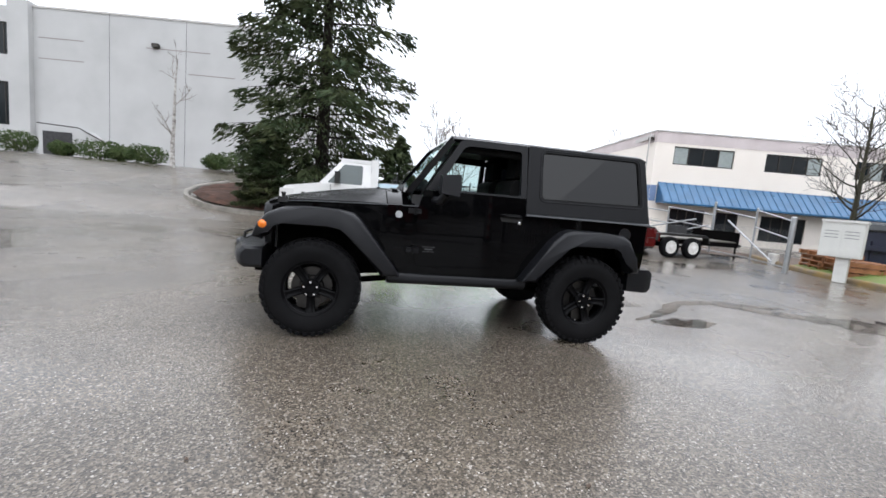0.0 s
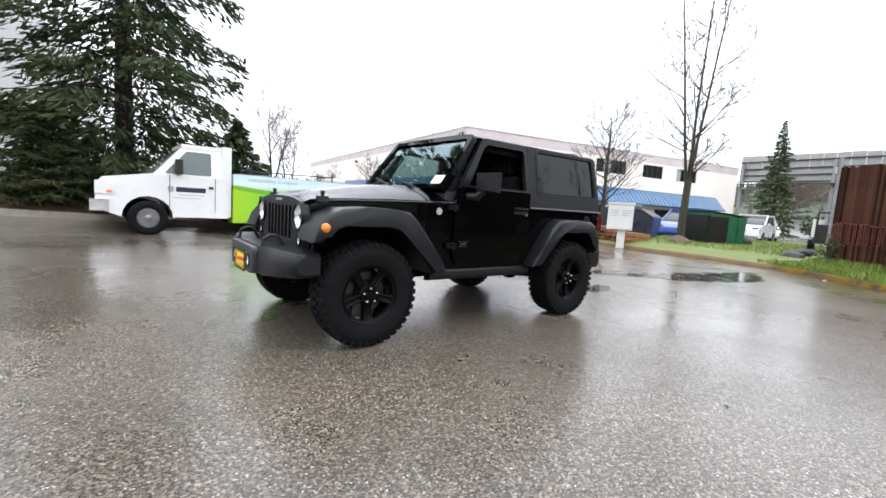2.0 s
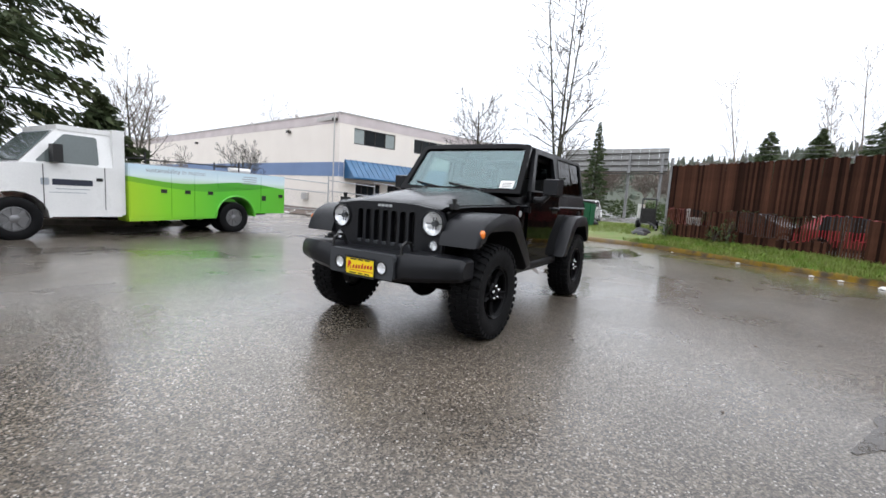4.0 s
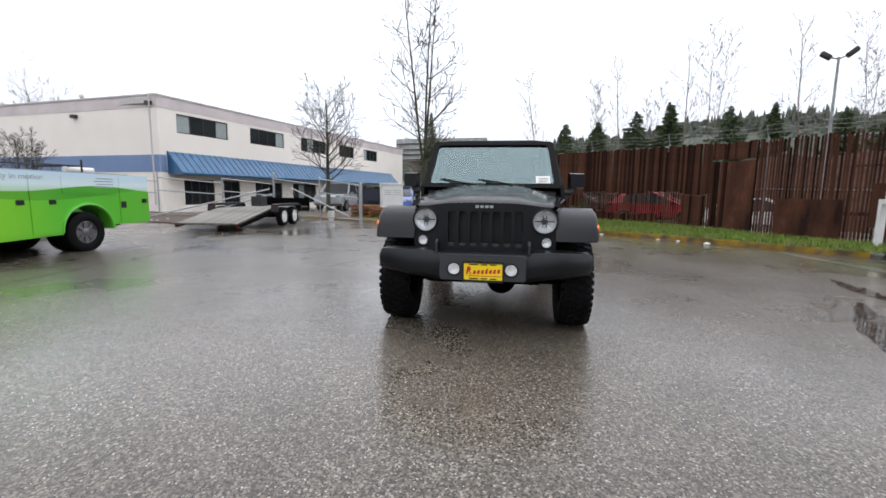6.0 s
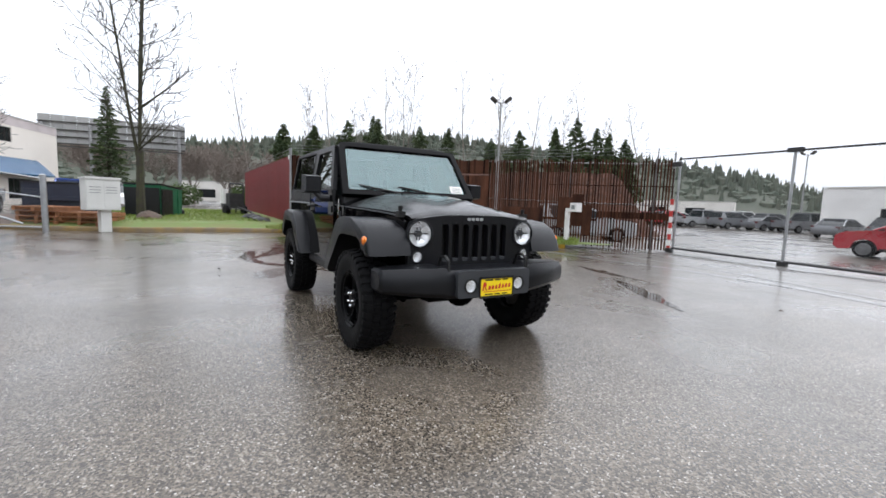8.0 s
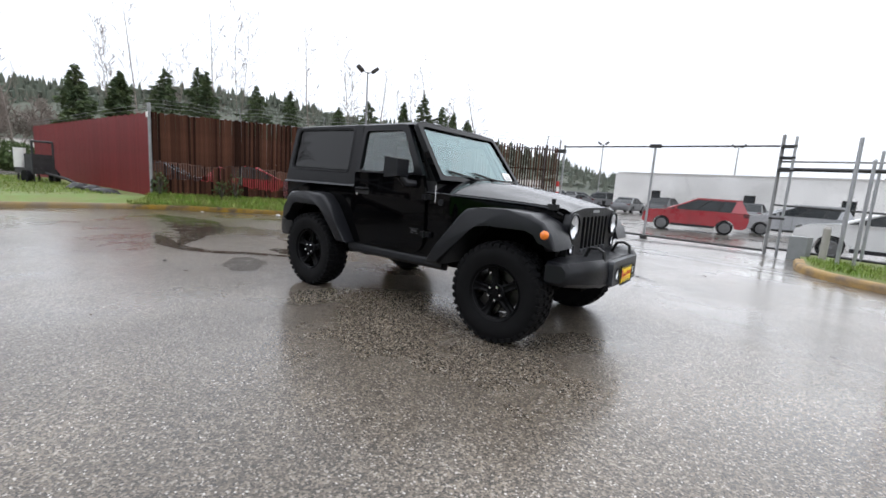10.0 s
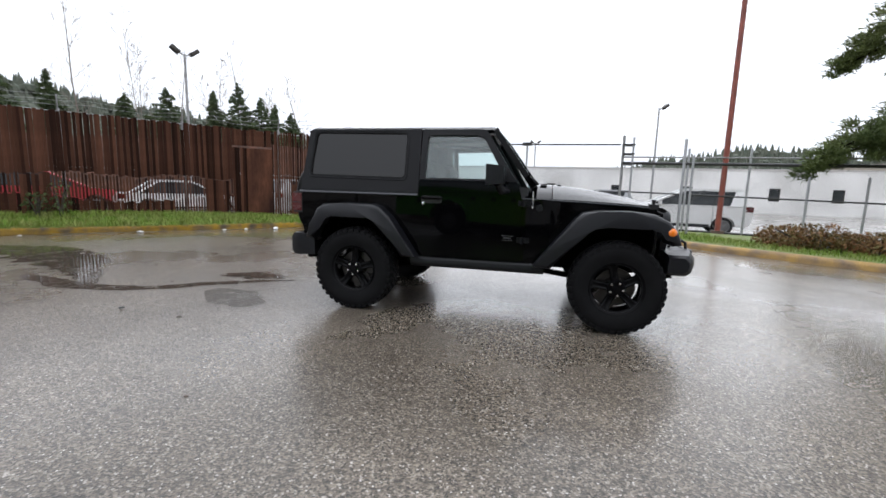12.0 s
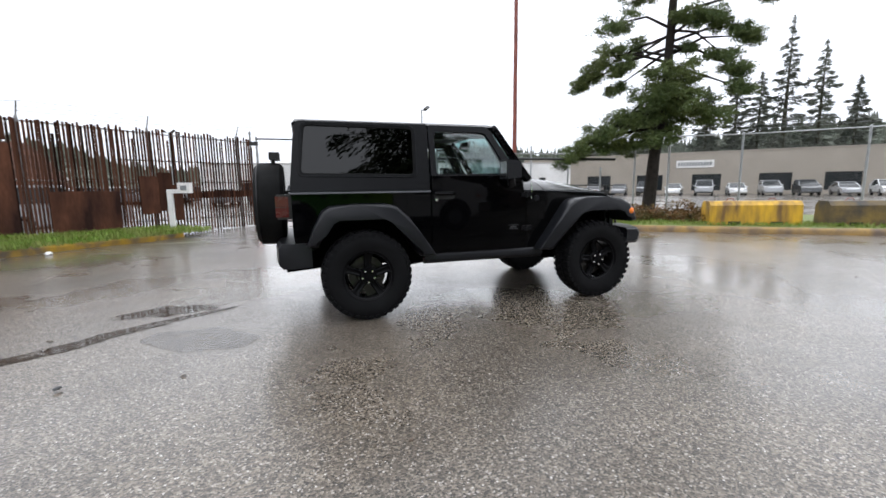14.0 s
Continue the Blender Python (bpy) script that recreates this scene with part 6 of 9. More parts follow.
def build_trailer():
    tr = thing("flatbed_trailer", "low wooden flatbed trailer with twin axles and white-rimmed wheels", "trailer", at=pose(-9.05, -8.73, 0, 0, 0, 5))
    bm = bmesh.new()
    for y in (-0.95, 0.95):
        prism(bm, [(-2.6, 0.44), (0.8, 0.44), (2.88, 0.12), (2.92, 0.20), (0.8, 0.58), (-2.6, 0.58)], side, y - 0.04, y + 0.04)
    for i in range(5):
        box(bm, -2.5 + i * 0.78, -2.42 + i * 0.78, -0.91, 0.91, 0.44, 0.55)
    for x, z in ((1.3, 0.36), (1.9, 0.27), (2.5, 0.18)):
        box(bm, x, x + 0.08, -0.91, 0.91, z, z + 0.08)
    part("frame", bm, M_UNDER, tr)
    pl = bmesh.new()
    box(pl, -2.6, 0.8, -0.066, 0.066, 0.0, 0.04)
    tl = bmesh.new()
    prism(tl, [(0.805, 0.09), (2.92, -0.29), (2.92, -0.25), (0.805, 0.13)], side, -0.067, 0.067)
    tail = finish("tail_plank", tl, M_TIMBER, 0)
    plank = finish("plank", pl, M_TIMBER, 0)
    for i in range(13):
        piece("plank", plank, tr, pose(0, -0.84 + i * 0.14, 0.585))
        piece("tail_plank", tail, tr, pose(0, -0.84 + i * 0.14, 0.50))
    for s in (-1, 1):
        bm = bmesh.new()
        prism(bm, [(-1.15, 0.52), (-1.10, 0.72), (-0.95, 0.78), (0.75, 0.78), (0.90, 0.72), (0.95, 0.52), (0.90, 0.52), (0.86, 0.70), (-1.06, 0.70), (-1.10, 0.52)], side, s * 0.98, s * 1.22)
        part("mudguard", bm, M_BLACK, tr)
        for x in (-0.55, 0.33):
            add_wheel(tr, x, s * 1.10, 0.335, TYRE_TRAILER, RIM_TRAILER, s)
    for x in (-0.55, 0.33):
        bm = bmesh.new()
        cyl(bm, (x, -1.1, 0.335), (x, 1.1, 0.335), 0.04, seg=8)
        part("axle", bm, M_UNDER, tr)
    for s in (-1, 1):
        bm = bmesh.new()
        box(bm, 0.84, 0.90, s * 1.10 - 0.12, s * 1.10 + 0.12, 0.50, 0.76)
        part("guard_end", bm, M_REDLENS, tr, "dark red end plate of the mudguard")
    bm = bmesh.new()
    for s in (-1, 1):
        tube(bm, [(-2.6, s * 0.9, 0.45), (-3.9, 0, 0.45)], 0.05, 6)
    cyl(bm, (-3.7, 0, 0.0), (-3.7, 0, 0.75), 0.035, seg=8)
    part("drawbar", bm, M_UNDER, tr)
    bm = bmesh.new()
    box(bm, -2.68, -2.61, -0.95, 0.95, 0.52, 0.95)
    part("headboard", bm, M_UNDER, tr)
    bm = bbox(-1.9, -1.4, -0.9, -0.5, 0.625, 1.0, 0.02)
    part("tool_chest", bm, M_STUFF_DK, tr)
    bm = bmesh.new()
    for s in (-1, 1):
        box(bm, 2.90, 2.94, s * 0.92 - 0.06, s * 0.92 + 0.06, 0.12, 0.20)
    part("tail_lamp", bm, M_REDLENS, tr)


build_trailer()

# parked cars: lot beyond the gate, street behind the bins
LOT = "cars in the lot"
build_car("suv", P_WHITE, "white sport utility car parked beyond the gate fence", pose(5.8, 14.75, ground_z(5.8, 14.75), 0, 0, 174), LOT)
build_car("suv", P_RED, "deep red sport utility car parked beyond the chain-link gate", pose(-0.6, 22.4, ground_z(-0.6, 22.4), 0, 0, 187), LOT)
build_car("suv", P_SILVER, "silver sport utility car beyond the gate", pose(3.6, 26.0, ground_z(3.6, 26.0), 0, 0, 187), LOT)
build_car("coupe_suv", P_RED, "red crossover behind the slat fence", pose(-18.0, 7.7, -0.2, 0, 0, 60), LOT)
build_car("sedan", P_WHITE, "white saloon behind the slat fence", pose(-14.7, 10.7, -0.3, 0, 0, 58), LOT)
build_car("suv", P_SILVER, "silver sport utility car behind the slat fence", pose(-10.4, 14.6, -0.38, 0, 0, 55), LOT)
build_car("sedan", P_DARK, "charcoal saloon behind the slat fence", pose(-21.0, 4.4, -0.1, 0, 0, 60), LOT)
ROW_KINDS = ("suv", "sedan", "coupe_suv", "suv", "pickup", "sedan")
ROW_PAINT = ((P_WHITE, "white"), (P_SILVER, "silver"), (P_DARK, "charcoal"), (P_WHITE, "white"), (P_GREY, "grey"), (P_DARK, "charcoal"), (P_SILVER, "silver"), (P_GREY, "grey"), (P_DARK, "charcoal"), (P_RED, "red"))


def car_row(p0, p1, count, turn, seed, kinds=ROW_KINDS, group=LOT):
    rnd = random.Random(seed)
    for i in range(count):
        f = i / max(count - 1, 1)
        x, y = p0[0] + (p1[0] - p0[0]) * f, p0[1] + (p1[1] - p0[1]) * f
        k = kinds[rnd.randrange(len(kinds))]
        mt, word = ROW_PAINT[rnd.randrange(len(ROW_PAINT))]
        noun = {"suv": "sport utility car", "sedan": "saloon car", "coupe_suv": "crossover", "pickup": "pickup truck"}[k]
        build_car(k, mt, f"{word} {noun} in a row on wet asphalt", pose(x, y, ground_z(x, y), 0, 0, turn + rnd.uniform(-3, 3)), group)


car_row((-27.5, 44), (-13.5, 48.2), 6, 70, 3)
car_row((-32, 52), (-16, 57), 6, 70, 8)
car_row((-8.5, 40.2), (4.5, 39.4), 5, 84, 12, ("suv", "sedan", "coupe_suv"))
car_row((34.7, 48.4), (64.7, 14.0), 15, 223, 21)
build_car("pickup", P_SILVER, "silver-grey crew cab pickup with a canopy by the offices", pose(-23.6, -11.3, 0, 0, 0, 3), "cars on the street")
build_car("coupe_suv", P_BLUE, "bright blue hatchback parked on the street", pose(-21.6, -6.7, 0, 0, 0, 12), "cars on the street")
build_car("suv", P_WHITE, "white estate car parked on the street", pose(-29.5, -6.0, 0, 0, 0, 5), "cars on the street")
build_car("suv", P_WHITE, "white work van parked on the street", pose(-34.5, -7.3, 0, 0, 0, 30), "cars on the street")

# ---- trees ----
def grow(paths, p, d, length, r, level, rnd, spec):
    """Adds limb paths (points, radii, level) by growth from p along d."""
    n = 5 if level < 2 else 4
    pts, rs = [Vector(p)], [r]
    q, way = Vector(p), Vector(d).normalized()
    bend = spec["bend"] * (0.5 if level == 0 else 1)
    for i in range(n):
        way = (way + Vector((rnd.gauss(0, bend), rnd.gauss(0, bend), rnd.gauss(0, bend) + spec["lift"] * (0.3 if level == 0 else 1)))).normalized()
        q = q + way * (length / n)
        pts.append(q.copy())
        rs.append(max(r * (1 - 0.78 * (i + 1) / n), spec["tip"]))
    paths.append((pts, rs, level))
    if level >= spec["levels"]:
        return
    kids = spec["kids"][level]
    for k in range(kids):
        f = spec["from"][level] + (1 - spec["from"][level]) * (k + rnd.random()) / kids
        i = min(int(f * n), n - 1)
        base = pts[i].lerp(pts[i + 1], f * n - i)
        axis = (pts[i + 1] - pts[i]).normalized()
        side_way = axis.orthogonal().normalized()
        side_way = Matrix.Rotation(k * 2.4 + rnd.uniform(-0.5, 0.5), 3, axis) @ side_way
        a = radians(spec["angle"][level] + rnd.uniform(-10, 10))
        kid = axis * math.cos(a) + side_way * math.sin(a)
        grow(paths, base, kid, length * spec["ratio"][level] * (1.15 - 0.5 * f) * rnd.uniform(0.75, 1.2), max(r * (1 - 0.75 * f) * spec["thin"], spec["tip"]), level + 1, rnd, spec)


def limb_meshes(paths, root, bark, twig, split=2):
    for name, keep, mat, seg in (("trunk", lambda l: l < split, bark, 7), ("branchwork", lambda l: l >= split, twig, 3)):
        bm = bmesh.new()
        for pts, rs, level in paths:
            if keep(level):
                tube(bm, pts, rs, seg)
        if len(bm.verts):
            part(name, bm, mat, root, kind="stuff" if name == "branchwork" else "", sharp=0)
        else:
            bm.free()


BARE = dict(bend=0.07, lift=0.10, tip=0.006, levels=3, kids=(9, 6, 5), angle=(48, 42, 40), ratio=(0.42, 0.48, 0.5), thin=0.62)
BARE["from"] = (0.25, 0.15, 0.15)


def bare_tree(label, x, y, height, seed, leaders=1, r=0.16, spec=BARE, bark=None, twig=None, spread=0.15, group="", **over):
    rnd = random.Random(seed)
    sp = dict(spec, **over)
    root = thing("bare_tree", label, "tree", group, at=pose(x, y, ground_z(x, y) - 0.05))
    paths = []
    if leaders == 1:
        grow(paths, (0, 0, 0), (rnd.uniform(-0.04, 0.04), rnd.uniform(-0.04, 0.04), 1), height, r, 0, rnd, sp)
    else:
        stem = height * 0.23
        paths.append(([Vector((0, 0, 0)), Vector((0.02, 0, stem * 0.5)), Vector((0, 0.03, stem * 1.1))], [r * 1.25, r, r * 0.9], 0))
        for i in range(leaders):
            a = math.tau * i / leaders + 0.7
            k = spread * (0.5 + 0.7 * rnd.random())
            grow(paths, (0.03 * math.cos(a), 0.03 * math.sin(a), stem), (k * math.cos(a), k * math.sin(a), 1), (height - stem) * rnd.uniform(0.72, 1.0), r * 0.45, 0, rnd, sp)
    limb_meshes(paths, root, bark or M_BARK, twig or M_TWIG)
    return root


def leaf_cloud(name, centres, ways, sizes, widths, mat, root, seed=0, kind="stuff"):
    """Many small blades, one at each centre, along its way."""
    rng = np.random.default_rng(seed)
    c, w = np.asarray(centres, float), np.asarray(ways, float)
    w /= np.linalg.norm(w, axis=1, keepdims=True) + 1e-9
    other = rng.normal(size=c.shape)
    u = np.cross(w, other)
    u /= np.linalg.norm(u, axis=1, keepdims=True) + 1e-9
    nrm = np.cross(u, w)
    s, h = np.asarray(sizes)[:, None], np.asarray(widths)[:, None]
    verts = np.stack([c - w * s * 0.5, c + u * h * 0.5 + nrm * s * 0.06, c + w * s * 0.5, c - u * h * 0.5 + nrm * s * 0.06], 1).reshape(-1, 3)
    me = bpy.data.meshes.new(name)
    n = len(c)
    me.vertices.add(4 * n)
    me.vertices.foreach_set("co", verts.ravel())
    me.loops.add(4 * n)
    me.loops.foreach_set("vertex_index", np.arange(4 * n))
    me.polygons.add(n)
    me.polygons.foreach_set("loop_start", np.arange(n) * 4)
    me.update(calc_edges=True)
    me.materials.append(mat)
    ob = new(name, me)
    ob.parent = root
    return tagged(ob, kind=kind)


def conifer(label, x, y, height, half, seed, mat=None, boughs=90, blades=70, droop=0.25, size=0.30, shape=None, low=0.04, group="", bark=None, name="conifer", hang=0.0, slim=0.34, ragged=0.38):
    """A fir: a straight trunk with whorls of drooping boughs set with sprays of needles."""
    rnd = random.Random(seed)
    rng = np.random.default_rng(seed)
    root = thing(name, label, "tree", group, at=pose(x, y, ground_z(x, y) - 0.05))
    shape = shape or (lambda f: (1 - f) ** 0.85)
    bm = bmesh.new()
    tube(bm, [(0, 0, 0), (0.02, 0.03, height * 0.4), (0, 0, height * 0.98)], [height * 0.016 + 0.03, height * 0.011 + 0.02, 0.01], 8)
    limbs = bmesh.new()
    cs, ws, ss, hs = [], [], [], []
    for i in range(boughs):
        f = low + (1 - low) * ((i + rnd.random()) / boughs) ** 0.9
        z = f * height
        a = i * 2.399 + rnd.uniform(-0.4, 0.4)
        L = max(half * shape(f) * rnd.uniform(1 - ragged, 1.12), 0.12)
        out = Vector((math.cos(a), math.sin(a), 0))
        up = 0.15 - droop * (1.1 - f) + rnd.uniform(-0.06, 0.08)
        tip = Vector((0, 0, z)) + out * L + Vector((0, 0, up * L))
        mid = Vector((0, 0, z)) + out * (L * 0.5) + Vector((0, 0, up * L * 0.5 + 0.07 * L))
        tube(limbs, [(0, 0, z), mid, tip], [0.012 + 0.010 * L, 0.008 + 0.005 * L, 0.004], 4)
        k = max(int(blades * L / half), 8)
        t = rng.random(k) ** 0.7
        t = 0.12 + 0.9 * t
        base = np.outer((1 - t) ** 2, (0, 0, z)) + np.outer(2 * t * (1 - t), mid) + np.outer(t * t, tip)
        wide = L * 0.26 * (1.15 - t) + 0.05
        lat = np.array((-out.y, out.x, 0))
        offs = rng.normal(size=k) * wide
        drop = -np.abs(rng.normal(size=k)) * (0.32 + 1.1 * hang) * size - np.abs(offs) * 0.25
        c = base + np.outer(offs, lat) + np.stack([np.zeros(k), np.zeros(k), drop], 1)
        w = np.outer(np.ones(k), (out.x, out.y, -0.25 - 1.1 * hang)) + np.outer(np.sign(offs) * 0.8, lat) + rng.normal(size=(k, 3)) * 0.35
        cs.append(c), ws.append(w)
        ss.append(size * rng.uniform(0.6, 1.3, k)), hs.append(size * slim * rng.uniform(0.6, 1.3, k))
    part("trunk", bm, bark or M_BARK, root, sharp=0)
    part("branchwork", limbs, bark or M_BARK, root, sharp=0, kind="stuff")
    leaf_cloud("crown", np.concatenate(cs), np.concatenate(ws), np.concatenate(ss), np.concatenate(hs), mat or M_CONIFER, root, seed, kind="")
    return root


def shrub(label, x, y, rx, ry, h, seed, mat=None, n=900, size=0.09, name="shrub", group="", z=None, cat="shrub"):
    """A rounded bush of twigs and many small leaves, uneven at its outline."""
    rng = np.random.default_rng(seed)
    rnd = random.Random(seed)
    root = thing(name, label, cat, group, at=pose(x, y, ground_z(x, y) if z is None else z))
    bm = bmesh.new()
    for i in range(9):
        a = rnd.uniform(0, math.tau)
        tube(bm, [(0, 0, 0), (rx * 0.3 * math.cos(a), ry * 0.3 * math.sin(a), h * 0.5), (rx * 0.7 * math.cos(a), ry * 0.7 * math.sin(a), h * 0.8)], [0.018, 0.012, 0.005], 4)
    part("stems", bm, M_TWIG, root, sharp=0, kind="stuff")
    v = rng.normal(size=(n, 3))
    v /= np.linalg.norm(v, axis=1, keepdims=True)
    lump = 1 + 0.18 * np.sin(v[:, 0] * 5 + seed) * np.cos(v[:, 1] * 4 + seed)
    rad = (0.55 + 0.48 * rng.random(n) ** 0.5) * lump
    c = v * rad[:, None] * np.array((rx, ry, h * 0.5)) + np.array((0, 0, h * 0.5))
    c[:, 2] = np.maximum(c[:, 2], 0.02)
    leaf_cloud("leaves", c, v + rng.normal(size=(n, 3)) * 0.7, size * rng.uniform(0.6, 1.4, n), size * 0.55 * rng.uniform(0.6, 1.4, n), mat or M_SHRUB, root, seed, kind="stuff")
    return root


def fir_shape(f):
    return min(0.22 + 3.6 * f, 1.0) if f < 0.22 else max((1 - (f - 0.22) / 0.78), 0.0) ** 0.75


conifer("tall spreading dark green fir with drooping boughs", 2.45, -12.5, 14.8, 3.8, 3, boughs=135, blades=330, droop=0.32, size=0.34, shape=fir_shape, low=0.05, hang=0.45, slim=0.23, ragged=0.6, mat=M_BIGFIR, bark=M_PINEBARK)
conifer("low bushy spruce at the edge of the mulch", 4.0, -10.9, 2.6, 1.35, 9, boughs=110, blades=260, droop=0.10, size=0.17, low=0.02, shape=lambda f: (1 - f) ** 0.5, slim=0.2, mat=M_BIGFIR)
conifer("low dark fir beside the truck", -0.35, -11.0, 3.3, 1.8, 10, boughs=90, blades=260, droop=0.25, size=0.20, low=0.02, mat=M_BIGFIR)
bare_tree("leafless brown tree behind the fir", -2.27, -14.1, 5.6, 31, 2, 0.10, twig=M_PALETWIG, spread=0.35)
bare_tree("leafless brown tree behind the fir", -3.75, -16.7, 4.4, 33, 2, 0.10, twig=M_PALETWIG, spread=0.4)
bare_tree("white birch before the grey warehouse", 9.97, -18.6, 5.2, 5, 1, 0.12, bark=M_BIRCH, twig=M_PALETWIG, kids=(4, 4, 3), ratio=(0.30, 0.5, 0.5))
for i, (x, y, r, h) in enumerate(((12.16, -21.11, 0.96, 0.94), (8.53, -20.22, 0.67, 0.78), (7.27, -19.33, 1.11, 1.01), (14.82, -22.0, 1.33, 1.01), (16.82, -22.29, 0.59, 0.78), (13.56, -21.55, 0.74, 0.78), (18.74, -22.22, 0.89, 1.09))):
    shrub("clipped dark green shrub along the warehouse", x, y, r, r * 0.7, h, 40 + i, n=1500, size=0.13, group="shrubs along the warehouse")
bare_tree("tall leafless tree with a forked mossy trunk by the bins", -14.2, -3.62, 10.6, 14, 3, 0.135, spread=0.19, kids=(18, 6, 3), ratio=(0.26, 0.42, 0.5), angle=(58, 42, 40), lift=0.05, thin=0.5, tip=0.009, bend=0.035, **{"from": (0.02, 0.15, 0.15)})
bare_tree("round-headed leafless tree before the offices", -20.26, -10.84, 6.8, 21, 1, 0.15, kids=(24, 8, 5), ratio=(0.42, 0.48, 0.5), angle=(66, 44, 40), thin=0.42, tip=0.009)
bare_tree("leafless tree far behind the offices", -28, -40, 12, 22, 3, 0.16, twig=M_PALETWIG, spread=0.3)
bare_tree("small gnarled leafless tree beside the offices", -10.2, -20.0, 3.5, 25, 4, 0.10, spread=0.6, twig=M_TWIG)
bare_tree("small leafless tree beside the offices", -9.5, -26.5, 3.1, 26, 4, 0.10, spread=0.6, twig=M_PALETWIG)
conifer("narrow dark green fir near the billboard", -40.4, -8.0, 9.7, 2.1, 14, boughs=130, blades=130, droop=0.2, size=0.28)
conifer("broad dark cedar beyond the grass", -41.1, 5.8, 8.4, 2.2, 15, boughs=90, blades=80, droop=0.1, size=0.5, shape=lambda f: (1 - f) ** 0.55)
FIRS = ((-44.3, 9.6, 9.2), (-48.1, 14.5, 11.2), (-45.4, 17.4, 11.5), (-51.8, 19.2, 13.0), (-49.2, 24.9, 12.0), (-49.0, 29.4, 12.3), (-43.0, 32.5, 10.5), (-40.5, 35.2, 11.5), (-37.4, 38.6, 11.9), (-35.5, 40.3, 13.0), (-33.6, 41.9, 11.6), (-31.8, 42.0, 10.8), (-30.8, 43.8, 10.1))
for i, (x, y, h) in enumerate(FIRS):
    conifer("dark green fir in a row behind the lot", x, y, h, h * (0.36, 0.44, 0.30)[i % 3], 60 + i, boughs=100, blades=190, droop=0.14, size=0.55, shape=lambda f: (1 - f) ** 0.80, slim=0.26, ragged=0.55, group="firs behind the lot")
BIRCHES = ((-60.0, 4.8, 17.8), (-57.6, 12.4, 17.6), (-57.0, 15.1, 19.2), (-57.8, 19.2, 16.5), (-54.6, 21.7, 19.6), (-52.1, 24.0, 22.0), (-47.8, 31.8, 18.9), (-45.0, 36.0, 19.4), (-44.0, 40.3, 16.3), (-39.7, 42.1, 17.1), (-37.2, 44.9, 17.0), (-35.4, 46.8, 15.8), (-32.9, 50.6, 15.3))
for i, (x, y, h) in enumerate(BIRCHES):
    bare_tree("tall thin leafless tree on the skyline", x, y, h, 80 + i, 1 + i % 2, 0.125, spread=0.06, twig=M_PALETWIG, bark=M_PALETWIG, kids=(17, 5, 3), ratio=(0.19, 0.5, 0.5), angle=(42, 38, 36), tip=0.013, thin=0.38, group="thin trees on the skyline")
for i, (x, y, h) in enumerate(((56.9, 42.1, 17), (58.7, 39.8, 18), (60.5, 37.3, 19.3), (62.6, 34.0, 17.6), (66.0, 31.5, 16), (55.0, 45.5, 13))):
    conifer("tall dark fir behind the long tan building", x + 6, y + 4.5, h * (1.2, 1.0, 1.3)[i % 3], h * 0.30, 120 + i, ragged=0.7, boughs=80, blades=200, droop=0.2, size=0.7, slim=0.22, group="firs behind the tan building", mat=M_FARTREE)


for i in range(12):
    f = i / 11
    conifer("dark evergreen in the wood behind the tan building", 48 + 34 * f + 2.5 * math.sin(i * 2.1), 60 - 42 * f + 2.0 * math.cos(i * 3.3), 8.5 + 2.5 * math.sin(i * 1.7), 3.2, 140 + i, boughs=46, blades=70, droop=0.15, size=0.75, group="wood behind the tan building", mat=M_FARTREE)


THICKET = ((-60, -12, 8), (-66, -6, 7.5), (-58, -2, 7), (-63, 2, 8), (-70, -14, 9), (-56, -22, 8), (-62, -26, 9), (-68, 6, 7), (-50, -28, 8), (-54, 1.5, 5.5), (-72, -2, 8), (-64, 9, 7))
for i, (x, y, h) in enumerate(THICKET):
    bare_tree("brown leafless tree in the thicket beyond the street", x, y, h, 170 + i, 4, 0.14, spread=0.6, twig=M_PALETWIG, bark=M_PALETWIG, kids=(12, 8, 4), ratio=(0.5, 0.5, 0.5), tip=0.022, group="thicket beyond the street")
for i, (x, y, r, h) in enumerate(((-47, -3, 2.2, 2.2), (-52, 3.5, 2.6, 2.4), (-58, -8, 2.6, 2.6), (-49, -18, 2.4, 2.2), (-60, 4, 3.0, 2.6), (-44, 2.5, 1.2, 1.3))):
    shrub("olive evergreen bush beyond the street", x, y, r, r * 0.8, h, 60 + i, n=1300, size=0.28, group="bushes beyond the street")


# needle pads across and up the pine, with their reach
PINE_LOW = ((0.3, 4.0, 0.8), (-0.2, 3.4, 0.85), (-0.65, 3.1, 0.75), (1.1, 3.5, 0.7), (1.55, 3.3, 0.4), (0.6, 3.6, 0.7), (-1.15, 3.05, 0.6), (-1.65, 2.7, 0.6),
            (-2.1, 2.4, 0.55), (-2.6, 2.0, 0.4), (-1.1, 2.4, 0.5), (-0.4, 2.5, 0.5), (0.2, 2.6, 0.4))
PINE_HIGH = ((-1.0, 5.4, 0.5), (-1.55, 5.2, 0.48), (-2.0, 4.75, 0.32), (-2.3, 4.4, 0.2), (-1.2, 4.3, 0.22), (-1.0, 4.8, 0.28), (-1.2, 6.2, 0.5), (1.35, 6.0, 0.5),
             (1.95, 5.8, 0.42), (2.35, 5.4, 0.32), (1.75, 4.9, 0.36), (2.1, 4.45, 0.32), (2.3, 3.85, 0.26), (0.75, 6.0, 0.35), (0.85, 5.3, 0.2), (2.9, 6.6, 0.4))


